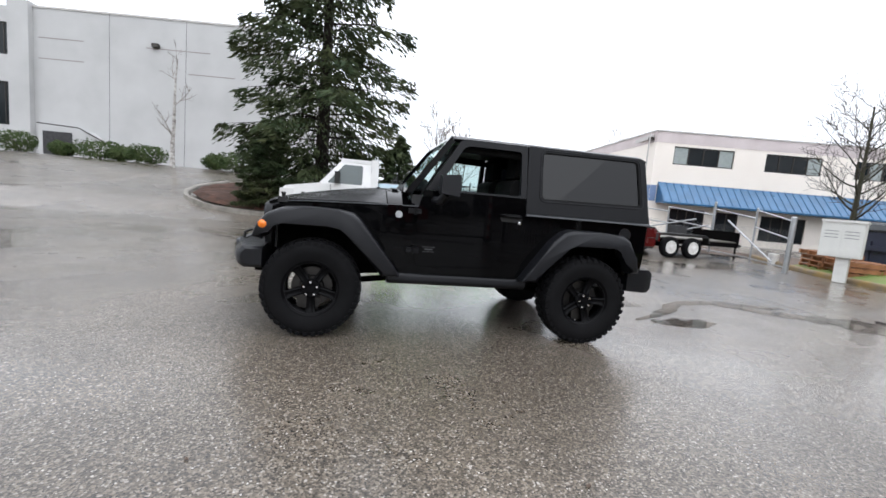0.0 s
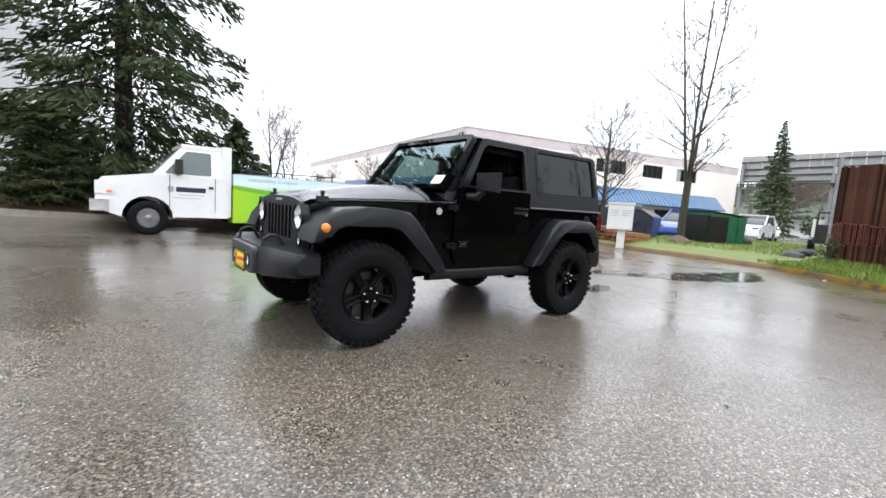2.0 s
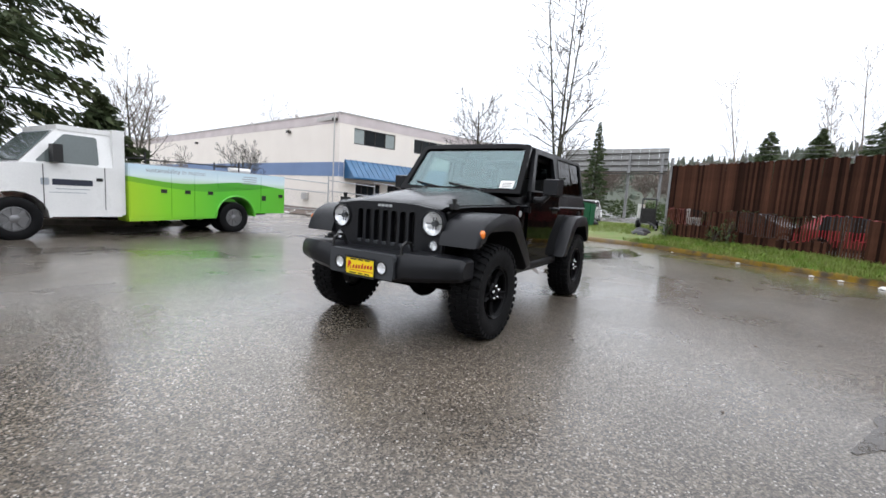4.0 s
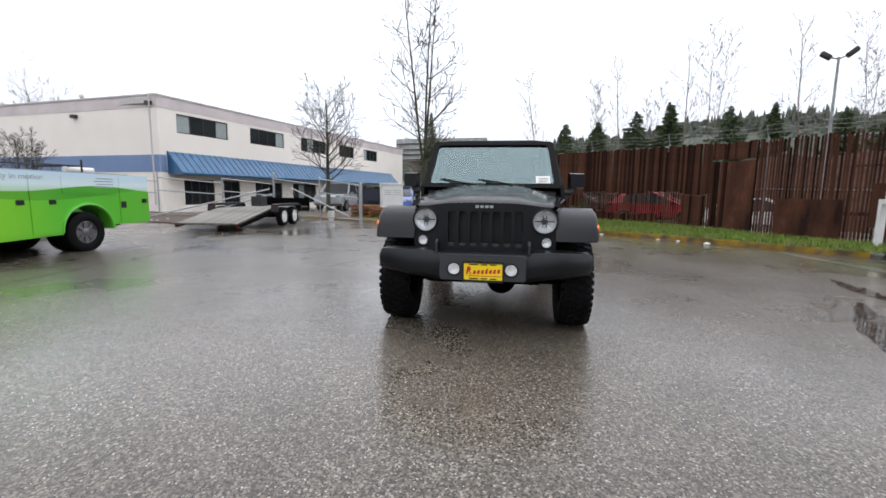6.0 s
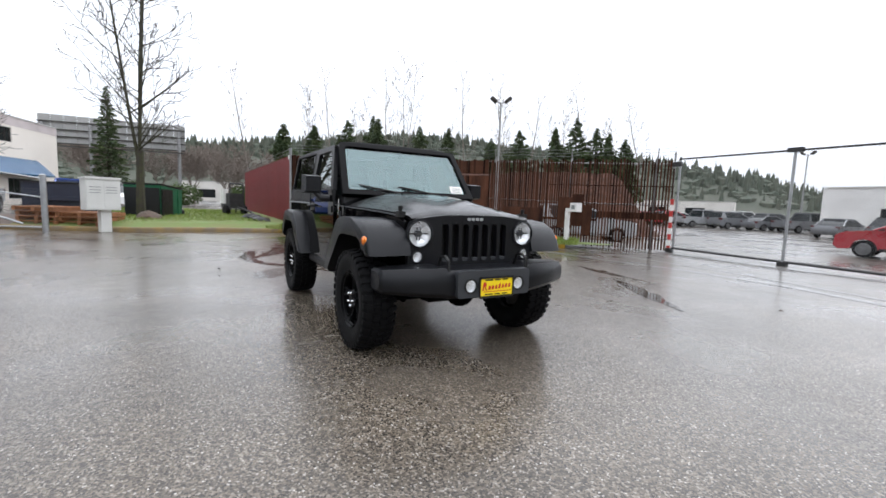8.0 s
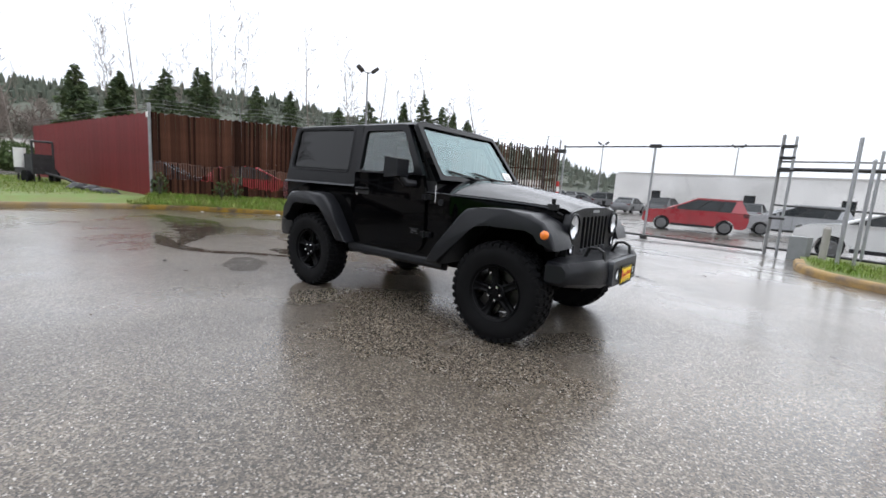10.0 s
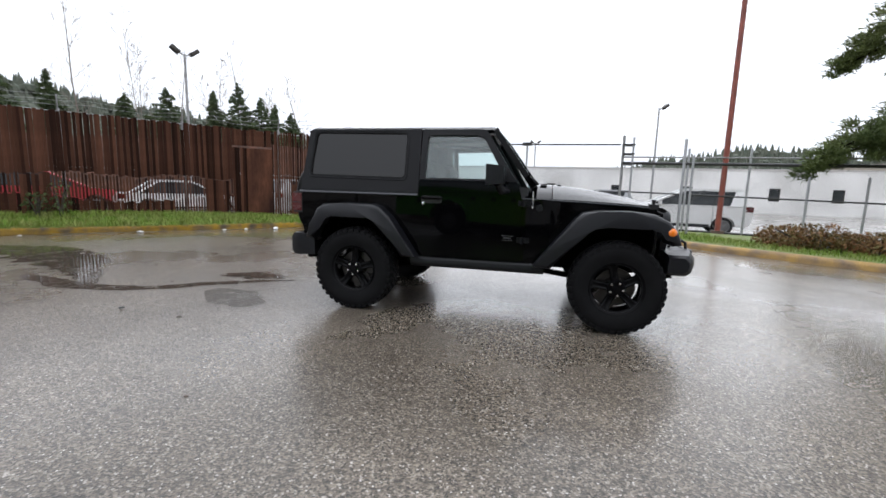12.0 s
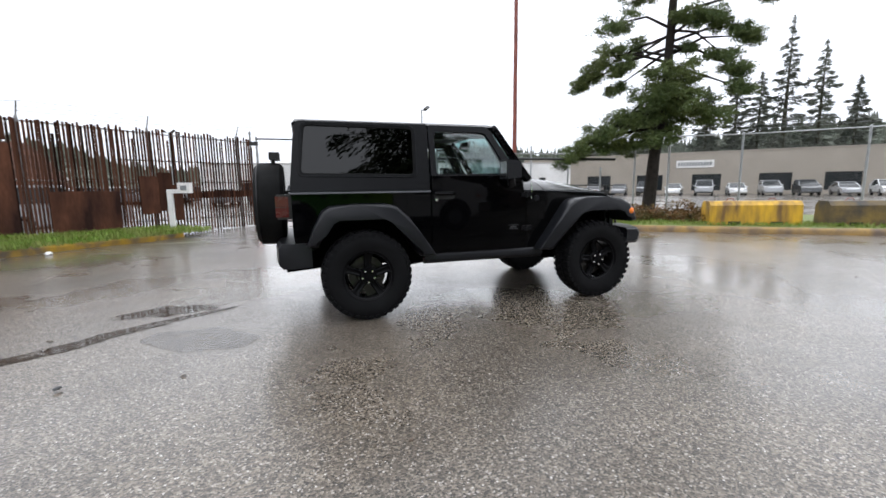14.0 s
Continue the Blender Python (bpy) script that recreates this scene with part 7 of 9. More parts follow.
def build_pine():
    """A wind-shaped pine: slender trunk, crooked limbs and flat pads of needles with gaps between."""
    root = thing("pine_tree", "leaning pine with flat dark green needle pads", "tree", at=pose(9.2, 6.87, 0.1, 0, 0, -41.5))
    rng, rnd = np.random.default_rng(77), random.Random(77)
    trunk = [(0, 0, 0), (0.1, 0, 1.9), (0.22, 0.05, 3.2), (0.34, 0.1, 4.5), (0.38, 0, 6.6), (0.5, -0.1, 9.0), (0.6, 0, 11.0), (0.7, 0, 12.5)]
    bm = bmesh.new()
    tube(bm, trunk, [0.22, 0.175, 0.16, 0.14, 0.12, 0.10, 0.07, 0.03], 10)
    pads = [(x, rnd.uniform(-0.55, 0.55) * (1.3 - 0.3 * abs(x)), z, r) for x, z, r in PINE_LOW + PINE_HIGH]
    for i in range(6):
        # the sides of the low crown that face away
        a = (1.2, 1.9, -1.3, -1.8, 1.5, -1.5)[i]
        pads.append((0.3 + 0.9 * math.cos(a), 1.3 * math.sin(a), 3.1 + 0.25 * i, 0.55))
    for i in range(16):
        z, a = 7.0 + 0.36 * i, i * 2.4
        reach = (2.5 - 0.125 * i) * rnd.uniform(0.6, 1.0)
        pads.append((0.5 + reach * math.cos(a), reach * math.sin(a), z, 0.5))
    cs, ws, ss, hs = [], [], [], []
    for x, y, z, r in pads:
        # a limb leaves the trunk above a hanging pad and below a lifted one
        leave = min(z + (0.9 if z < 5.0 and abs(x) > 0.9 else -0.35), 12.2)
        i = min(max(k for k in range(len(trunk)) if trunk[k][2] <= leave), len(trunk) - 2)
        a, b = Vector(trunk[i]), Vector(trunk[i + 1])
        root_p = a.lerp(b, (leave - a.z) / (b.z - a.z))
        end = Vector((x, y, z - r * 0.1))
        mid = root_p.lerp(end, 0.5) + Vector((rnd.uniform(-0.15, 0.15), rnd.uniform(-0.15, 0.15), rnd.uniform(0.05, 0.3)))
        tube(bm, [root_p, mid, end], [0.05, 0.035, 0.012], 6)
        # a pad is made of several flattish tufts, each set with needles that point up and out
        lean = Vector((x - 0.35, y, 0)).normalized()
        for _ in range(int(9 + 26 * r)):
            d = Vector((rnd.gauss(0, 1), rnd.gauss(0, 1), rnd.gauss(0, 0.5)))
            d = d.normalized() * (rnd.random() ** 0.45)
            away = d.x * lean.x + d.y * lean.y
            tip = end + Vector((d.x * r * 1.4, d.y * r * 1.4, d.z * r * 0.8 - away * r * 0.45 + rnd.uniform(-0.12, 0.08)))
            tube(bm, [end, end.lerp(tip, 0.5) + Vector((0, 0, 0.04)), tip], [0.016, 0.010, 0.004], 3)
            k = rnd.randrange(50, 120)
            g3 = rng.normal(size=(k, 3)) * np.array((0.12, 0.12, 0.07)) * (0.65 + 0.4 * r)
            c = np.array(tip) + g3
            w = g3 * np.array((2.0, 2.0, 1.0)) + np.array((lean.x * 0.1, lean.y * 0.1, 0.12)) + rng.normal(size=(k, 3)) * 0.25
            cs.append(c), ws.append(w)
            ss.append(rng.uniform(0.11, 0.21, k)), hs.append(rng.uniform(0.018, 0.034, k))
    part("trunk", bm, M_PINEBARK, root, sharp=0)
    leaf_cloud("crown", np.concatenate(cs), np.concatenate(ws), np.concatenate(ss), np.concatenate(hs), M_PINE, root, 5, kind="")


build_pine()


# ---- far hills and woods ----
HILL = ((0, 22), (15, 30), (30, 30), (45, 24), (58, 22), (68, 27), (75, 22), (85, 14), (95, 10), (107, 14), (115, 24), (122, 31), (130, 35), (142, 40), (150, 45), (158, 44), (168, 37), (180, 32), (190, 27), (205, 18), (225, 12), (250, 10), (280, 10), (310, 12), (335, 16), (360, 22))


def hill_top(a):
    a %= 360
    for (a0, h0), (a1, h1) in zip(HILL, HILL[1:]):
        if a0 <= a <= a1:
            return h0 + (h1 - h0) * smooth01((a - a0) / (a1 - a0))
    return 20


def build_hills():
    bm = bmesh.new()
    rows = []
    for k in range(361):
        a = radians(k)
        h = hill_top(k) - 5
        n1 = 1 + 0.18 * noise.noise(Vector((math.cos(a) * 6, math.sin(a) * 6, 1)))
        rows.append([bm.verts.new((math.cos(a) * R, math.sin(a) * R, z)) for R, z in ((170, -0.6), (200, 0.12 * h), (230, 0.6 * h * n1), (265, 0.98 * h), (300, h * 0.95), (420, -1))])
    skin(bm, rows, caps=False, loop=False)
    tagged(part("far_hills", bm, M_HILL, sharp=0), "hazy wooded winter hills round the valley", "hills", kind="backdrop")
    rng = np.random.default_rng(3)
    verts, faces = [], []
    for _ in range(11000):
        k = rng.uniform(0, 360)
        a = radians(k)
        h = hill_top(k) - 5
        t = rng.random() ** 0.6
        R = 205 + 62 * t
        z = h * min(max((R - 195) / 65, 0.05), 1.0) - 1.5
        pointed = rng.random() < 0.6
        s = rng.uniform(3.5, 8.0) if pointed else rng.uniform(2.2, 4.5)
        w = s * (rng.uniform(0.13, 0.22) if pointed else rng.uniform(0.35, 0.6))
        b = len(verts)
        cx, cy = math.cos(a) * R, math.sin(a) * R
        m = 6
        for j in range(m):
            q = math.tau * j / m + rng.uniform(0, 0.6)
            ww = w * rng.uniform(0.6, 1.25)
            verts.append((cx + ww * math.cos(q), cy + ww * math.sin(q), z + s * rng.uniform(0.0, 0.25)))
        for j in range(m):
            q = math.tau * (j + 0.5) / m
            ww = w * (rng.uniform(0.3, 0.75) if pointed else rng.uniform(0.8, 1.2))
            verts.append((cx + ww * math.cos(q), cy + ww * math.sin(q), z + s * (rng.uniform(0.45, 0.7) if pointed else rng.uniform(0.7, 0.9))))
        verts.append((cx, cy, z + s))
        for j in range(m):
            faces.append((b + j, b + (j + 1) % m, b + m + j))
            faces.append((b + m + j, b + (j + 1) % m, b + m + (j + 1) % m))
            faces.append((b + m + j, b + m + (j + 1) % m, b + 2 * m))
    me = bpy.data.meshes.new("far_woods")
    me.from_pydata(verts, [], faces)
    me.materials.append(M_FARTREE)
    tagged(new("far_woods", me), "distant mixed woods on the hills", "woods", kind="stuff")


build_hills()

# ---- gate, chain link, poles ----
def link_mesh(bm, p0, p1, z0, z1, pitch=0.07, r=0.0016):
    """Woven wire between two ground points: two sets of slanting wires cut to the panel."""
    a, b = Vector((p0[0], p0[1], 0)), Vector((p1[0], p1[1], 0))
    L, H = (b - a).length, z1 - z0
    d = (b - a).normalized()
    u = -H
    while u < L:
        for flip in (0, 1):
            s0, s1 = max(u, 0), min(u + H, L)
            if s1 - s0 > 0.02:
                h0, h1 = s0 - u, s1 - u
                if flip:
                    h0, h1 = H - h0, H - h1
                p, q = a + d * s0, a + d * s1
                tube(bm, [(p.x, p.y, z0 + h0), (q.x, q.y, z0 + h1)], r, 3)
        u += pitch


def rail(bm, p0, p1, z0, z1, r=0.022):
    tube(bm, [(p0[0], p0[1], z0), (p1[0], p1[1], z1)], r, 8)


def post(root, x, y, z0, z1, r=0.03, mat=None, label="", cap=True):
    bm = bmesh.new()
    cyl(bm, (x, y, z0), (x, y, z1), r, seg=12)
    if cap:
        cyl(bm, (x, y, z1), (x, y, z1 + 0.03), r * 1.2, r * 0.5, 12)
    return part("post", bm, mat or M_GALV, root, label)


def mesh_part(root, p0, p1, z0, z1, **k):
    bm = bmesh.new()
    link_mesh(bm, p0, p1, z0, z1, **k)
    return part("wire_mesh", bm, M_MESHWIRE, root, "woven chain-link wire", sharp=0, kind="stuff")


def build_gate():
    g = thing("closed_gate", "wide closed chain-link gate with a thin top rail", "gate", at=pose(0, 0, 0))
    A, B = (-3.0, 10.2), (2.7, 9.95)
    bm = bmesh.new()
    rail(bm, A, B, 2.70, 2.70, 0.024)
    part("top_rail", bm, M_BLACKPIPE, g)
    bm = bmesh.new()
    rail(bm, A, B, 0.12, 0.08, 0.03)
    part("bottom_rail", bm, M_BLACKPIPE, g)
    post(g, -0.18, 10.07, 0.0, 2.68, 0.032)
    bm = bmesh.new()
    box(bm, -0.33, -0.03, 10.01, 10.13, 2.66, 2.76)
    bevel(bm, 0.02, 1)
    part("clamp", bm, M_BLACKPIPE, g)
    part("foot", bbox(-0.27, -0.09, 9.99, 10.15, 0.0, 0.10, 0.01, 1), M_BLACKPIPE, g)
    mesh_part(g, A, B, 0.12, 2.68)
    st = thing("striped_gate_post", "red and white striped gate post beside steel posts", "post", at=pose(-3.07, 10.12, 0))
    for i in range(9):
        bm = bmesh.new()
        cyl(bm, (0, 0, 0.02 + i * 0.17), (0, 0, 0.02 + (i + 1) * 0.17), 0.05, seg=14)
        part("band", bm, M_RED if i % 2 == 0 else M_WHITE, st, "red band" if i % 2 == 0 else "white band")
    post(st, 0.06, 0.14, 0.0, 2.75, 0.035)
    post(st, -0.12, 0.16, 0.0, 2.9, 0.03, M_GALV_OLD)
    bm = bmesh.new()
    box(bm, -0.25, 0.1, 0.1, 0.2, 2.5, 2.62)
    part("bracket", bm, M_BLACKPIPE, st)
    bm = bmesh.new()
    cyl(bm, (0.02, -0.05, 0.05), (0.02, 0.05, 0.05), 0.08, seg=14)
    part("roller", bm, M_BLACKPIPE, st)


build_gate()


def build_gate_run():
    """The storage run of the sliding gate: posts, stacked rails, wire."""
    A, B = Vector((2.75, 9.71)), Vector((10.45, 7.45))
    d = (B - A).normalized()
    at = lambda u: tuple(A + d * u)
    g = thing("sliding_gate_run", "chain-link fence run with black gate rails and steel posts", "fence", at=pose(0, 0, 0))
    post(g, 2.75, 9.71, 0.0, 2.92, 0.04, M_GALV_OLD)
    post(g, 2.99, 9.44, 0.0, 2.85, 0.03)
    for z in (2.35, 2.62, 2.05, 0.9):
        bm = bmesh.new()
        box(bm, 2.72, 3.03, 9.40, 9.74, z, z + 0.05)
        part("bracket", bm, M_BLACKPIPE, g)
    for u, z in ((1.78, 2.5), (3.25, 2.48), (4.55, 1.72), (5.7, 1.72), (6.9, 2.3), (7.5, 2.8)):
        p = at(u)
        post(g, p[0], p[1], -0.05, z, 0.03)
    for z0, z1, r, mt, u1 in ((2.30, 2.20, 0.022, M_GALV_OLD, 6.2), (2.12, 2.02, 0.045, M_BLACKPIPE, 6.2), (1.25, 1.12, 0.022, M_BLACKPIPE, 6.2), (0.18, 0.14, 0.03, M_BLACKPIPE, 7.5)):
        bm = bmesh.new()
        rail(bm, at(0), at(u1), z0, z1, r)
        part("rail", bm, mt, g)
    mesh_part(g, at(0.1), at(7.5), 0.15, 2.05)
    pp = thing("steel_post", "tall bare galvanised post in the grass", "post", at=pose(3.94, 7.68, 0.1))
    post(pp, 0, 0, -0.1, 2.5, 0.035)
    pp = thing("steel_post", "short bare galvanised post in the grass", "post", at=pose(4.2, 7.85, 0.1))
    post(pp, 0, 0, -0.1, 2.1, 0.03)
    bm = bbox(-0.18, 0.18, -0.15, 0.15, 0, 0.55, 0.02)
    ob = tagged(part("gate_motor", bm, M_GREY_BOX, at=pose(3.4, 9.3, 0.0, 0, 0, -20)), "grey steel gate motor box", "motor box")
    bm = bmesh.new()
    cyl(bm, (0, 0, 0), (0, 0, 0.75), 0.07, seg=14)
    cyl(bm, (0, 0, 0.75), (0, 0, 0.80), 0.07, 0.03, 14)
    tagged(part("bollard", bm, M_CONCRETE, at=pose(3.8, 8.9, 0.05)), "weathered round concrete bollard", "bollard")


M_GREY_BOX = material("grey_enclosure_paint", (0.22, 0.23, 0.23), 0.5, vary=0.15)
build_gate_run()


def build_side_fence():
    g = thing("chain_link_fence", "tall chain-link fence with top rail beyond the barriers", "fence", at=pose(0, 0, 0))
    pts = [(10.5, 7.4), (12.5, 6.3), (14.6, 3.95), (16.5, 1.7), (18.4, -0.6), (20.3, -2.9)]
    for p, q in zip(pts, pts[1:]):
        post(g, p[0], p[1], 0.0, 2.82, 0.035)
        bm = bmesh.new()
        rail(bm, p, q, 2.78, 2.78, 0.022)
        part("top_rail", bm, M_GALV, g)
        mesh_part(g, p, q, 0.15, 2.75)
        for z in (2.95, 3.07, 3.19):
            bm = bmesh.new()
            tube(bm, [(p[0], p[1], z), ((p[0] + q[0]) / 2, (p[1] + q[1]) / 2, z - 0.02), (q[0], q[1], z)], 0.005, 3)
            part("wire", bm, M_GALV_OLD, g, sharp=0)
    post(g, *pts[-1], 0.0, 2.82, 0.035)


build_side_fence()

root = thing("red_pole", "tall rust-red steel pole on a stained concrete foot", "pole", at=pose(5.34, 9.01, 0.0))
bm = bmesh.new()
cyl(bm, (0, 0, 0.2), (0, 0, 13.0), 0.074, 0.056, 16)
part("shaft", bm, M_REDPOLE, root)
bm = bmesh.new()
cyl(bm, (0, 0, 0), (0, 0, 0.22), 0.20, 0.17, 16)
part("foot", bm, M_SOIL, root)


def lamp_post(x, y, z, heads, label, yaw=0):
    r = thing("lamp_post", label, "lamp post", "lamp posts of the lot", at=pose(x, y, ground_z(x, y), 0, 0, yaw))
    bm = bmesh.new()
    cyl(bm, (0, 0, 0), (0, 0, z), 0.09, 0.055, 10)
    part("shaft", bm, M_GALV_OLD, r)
    for s in heads:
        bm = bmesh.new()
        tube(bm, [(0, 0, z - 0.1), (s * 0.35, 0, z + 0.05)], 0.035, 6)
        part("arm", bm, M_GALV_OLD, r)
        bm = bmesh.new()
        box(bm, -0.25, 0.25, -0.19, 0.19, -0.11, 0.11, pose(s * 0.48, 0, z + 0.14, 0, -s * 38, 0))
        bevel(bm, 0.04, 2)
        part("lamp_head", bm, M_FRAME_DK, r, "dark tilted floodlight head")


lamp_post(-19.1, 15.8, 8.35, (-1, 1), "slim lamp post with two tilted floodlights", 60)
lamp_post(8.35, 31.9, 8.0, (1,), "slim lamp post with one floodlight", 20)
lamp_post(-16.0, 53.5, 8.0, (-1, 1), "distant lamp post with two floodlights", 0)
lamp_post(-1.5, 55.0, 7.8, (-1, 1), "distant lamp post with two floodlights", 0)


# ---- lot buildings ----
def long_wall(name, label, p0, p1, z0, z1, mat, wins=(), win=(1.2, 1.6, 1.2), cap=0.12, sign=None, depth=8.0):
    d = Vector((p1[0] - p0[0], p1[1] - p0[1]))
    L = d.length
    r = thing(name, label, "building", at=oriented((p0[0], p0[1], 0), d / L))
    w, h, z = win
    holes = [rect(u, u + w, z0 + z, z0 + z + h) for u in wins]
    bm = bmesh.new()
    plate(bm, rect(0, L, z0 - 0.3, z1), holes, side, -0.3, 0.0)
    part("wall", bm, mat, r)
    bm = bmesh.new()
    box(bm, -0.05, L + 0.05, -0.36, 0.1, z1, z1 + cap)
    part("coping", bm, M_ROOFCAP if mat is not M_TANWALL else M_TANWALL, r)
    for u in wins:
        wdw = part("window", bmesh_frame(u, u + w, z0 + z, z0 + z + h, -0.26, -0.18, 0.07), M_FRAME_DK, r)
        bm = bmesh.new()
        box(bm, u + 0.05, u + w - 0.05, -0.22, -0.20, z0 + z + 0.05, z0 + z + h - 0.05)
        part("pane", bm, M_DARKGLASS, wdw)
    for y0, y1, x0, x1 in ((-0.3, depth, -0.3, 0.0), (-0.3, depth, L, L + 0.3)):
        bm = bmesh.new()
        box(bm, x0, x1, y0, y1, z0 - 0.3, z1)
        part("end_wall", bm, mat, r)
    bm = bmesh.new()
    box(bm, 0, L, 0.05, depth, z1 - 0.4, z1 - 0.2)
    part("roof", bm, M_ROOFCAP, r)
    if sign:
        u0, u1, a, b = sign
        bm = bmesh.new()
        box(bm, u0, u1, -0.40, -0.31, a, b)
        sg = part("sign", bm, M_WHITE, r, "white sign board")
        bm = bmesh.new()
        n = 12
        for i in range(n):
            box(bm, u0 + 0.2 + i * (u1 - u0 - 0.4) / n, u0 + 0.2 + (i + 0.75) * (u1 - u0 - 0.4) / n, -0.42, -0.40, a + 0.25, b - 0.25)
        part("lettering_bars", bm, M_GREY_BOX, sg)
    return r


# walls are named from their right end so that they face the yard
long_wall("lot_building", "long low weathered pale wall with small windows", (-11.2, 45.5), (29.2, 41.2), -0.5, 3.64, M_LOTWALL, wins=(3.6, 11.6, 18.2, 24.8, 32.0, 36.8), win=(0.9, 1.2, 1.3))
long_wall("tan_building", "long tan block building with dark openings", (34.0, 60.0), (74.0, 14.0), -0.4, 5.2, M_TANWALL, wins=(10, 17, 24, 31.5, 38, 45, 52), win=(3.4, 2.2, 0.5), sign=(22.0, 26.5, 3.2, 4.2))
long_wall("far_sheds", "far white commercial sheds", (-80, 86), (-46, 101), -0.6, 3.6, M_WHITEWALL, wins=(4, 12, 20, 28), win=(4.0, 2.0, 0.8))
long_wall("far_sheds", "far pale commercial sheds", (-92, -4), (-84, 20), -0.2, 3.6, M_WHITEWALL, wins=(3, 9, 15), win=(3.0, 1.6, 0.8))


# ---- heap of bark behind the slat fence ----
def build_heap():
    a, b = Vector((-11.2, 22.6)), Vector((-40.0, 9.8))
    d = (b - a).normalized()
    q = Vector((-d.y, d.x))
    long = (b - a).length
    bm = bmesh.new()
    rows = []
    for i in range(61):
        u = i / 60
        high = 4.15 * smooth01(u / 0.11) * smooth01((1 - u) / 0.10)
        row = []
        for j in range(15):
            v = -1 + j / 7
            p = a + d * (u * long) + q * (v * 3.2)
            z = high * (1 - abs(v)) ** 0.8 * (1 + 0.10 * noise.noise(Vector((p.x * 0.35, p.y * 0.35, 3)))) + 0.12 * noise.noise(Vector((p.x * 1.3, p.y * 1.3, 8)))
            row.append(bm.verts.new((p.x, p.y, ground_z(p.x, p.y) - 0.15 + max(z, 0.0))))
        rows.append(row)
    skin(bm, rows, caps=False, loop=False)
    tagged(part("mound", bm, M_BARKCHIP, sharp=0), "long tall heap of dark red-brown bark behind the fence", "mound")


build_heap()

# ---- billboard ----
def build_billboard():
    p0, p1 = Vector((-55.7, -15.8)), Vector((-53.0, -2.7))
    d = (p1 - p0).normalized()
    r = thing("billboard", "back of a grey weathered roadside billboard on steel posts", "billboard", at=oriented((p0.x, p0.y, 0), d))
    L = (p1 - p0).length
    for i in range(12):
        bm = bmesh.new()
        box(bm, i * L / 12, (i + 0.96) * L / 12, 0.0, 0.06, 6.0, 8.9 - 0.02 * i)
        part("panel", bm, M_BILLB, r)
    for z in (5.9, 6.6, 7.3, 8.1):
        bm = bmesh.new()
        box(bm, 0, L, -0.16, -0.01, z, z + 0.12)
        part("beam", bm, M_FRAME_DK, r)
    for u in (0.4, 4.6, 9.0, 12.8):
        bm = bmesh.new()
        cyl(bm, (u, -0.3, -0.3), (u, -0.3, 8.0), 0.17, seg=10)
        part("post", bm, M_GALV_OLD, r)
    bm = bmesh.new()
    box(bm, 0, L, -1.1, -0.2, 5.6, 5.68)
    for i in range(10):
        tube(bm, [(i * L / 9.2, -0.2, 5.65), (i * L / 9.2, -1.05, 5.65)], 0.05, 5)
    part("walkway", bm, M_FRAME_DK, r)


build_billboard()


# ---- clutter beside the bins ----
def build_cabinet():
    r = thing("meter_cabinet", "white utility cabinet on a short white post", "cabinet", at=oriented((-10.63, -4.52, 0.1), (-0.477, 0.879)) @ Matrix.Diagonal((0.84, 0.84, 0.88, 1)))
    part("body", bbox(0, 0.96, 0.0, 0.5, 0.62, 1.60, 0.015), M_BOXPAINT, r)
    bm = bmesh.new()
    prism(bm, [(-0.04, 1.60), (0.54, 1.60), (0.54, 1.64), (-0.04, 1.67)], lambda a, b, d: (d, a, b), -0.03, 0.99)
    part("lid", bm, M_BOXPAINT, r)
    bm = bbox(0.42, 0.72, 0.12, 0.40, -0.1, 0.62, 0.01)
    part("post", bm, M_BOXPAINT, r)
    for i in range(2):
        bm = bbox(0.03 + i * 0.46, 0.47 + i * 0.46, -0.012, 0.0, 0.66, 1.56, 0.004, 1)
        dr = part("door", bm, M_BOXPAINT, r)
        bm = bmesh.new()
        for k in range(3):
            box(bm, 0.08 + i * 0.46, 0.40 + i * 0.46, -0.016, -0.012, 1.16 + k * 0.09, 1.18 + k * 0.09)
        part("slot", bm, M_GREY_BOX, dr)


build_cabinet()


def build_bin():
    r = thing("wheeled_dumpster", "green and black steel dumpster on the grass", "dumpster", at=pose(-16.3, -3.34, 0.12, 0, 0, -20))
    bm = bmesh.new()
    prism(bm, [(-0.85, 0.12), (0.85, 0.12), (0.95, 1.35), (-0.95, 1.22)], side, -0.65, 0.65)
    bevel(bm, 0.02, 1)
    part("body", bm, M_GREENBIN, r)
    for x in (-0.5, 0.0, 0.5):
        for s in (-1, 1):
            bm = bmesh.new()
            box(bm, x - 0.04, x + 0.04, s * 0.655 - 0.03, s * 0.655 + 0.03, 0.15, 1.2)
            part("rib", bm, M_GREENBIN, r)
    for y in (-0.33, 0.33):
        bm = bmesh.new()
        box(bm, 0.90, 0.95, y - 0.28, y + 0.28, 0.2, 1.25)
        part("end_rib", bm, M_GREENBIN, r)
    bm = bmesh.new()
    prism(bm, [(-0.97, 1.24), (0.98, 1.37), (0.98, 1.42), (-0.97, 1.29)], side, -0.68, 0.68)
    part("lid", bm, M_BLACK, r)
    bm = bmesh.new()
    box(bm, 0.12, 0.97, 0.66, 0.72, 0.14, 1.2)
    box(bm, 0.955, 1.0, -0.6, 0.6, 0.14, 1.25)
    part("black_panel", bm, M_BLACK, r, "black side panel")
    for x in (-0.7, 0.7):
        for y in (-0.5, 0.5):
            bm = bmesh.new()
            cyl(bm, (x, y - 0.03, 0.07), (x, y + 0.03, 0.07), 0.07, seg=10)
            part("castor", bm, M_BLACK, r)


build_bin()


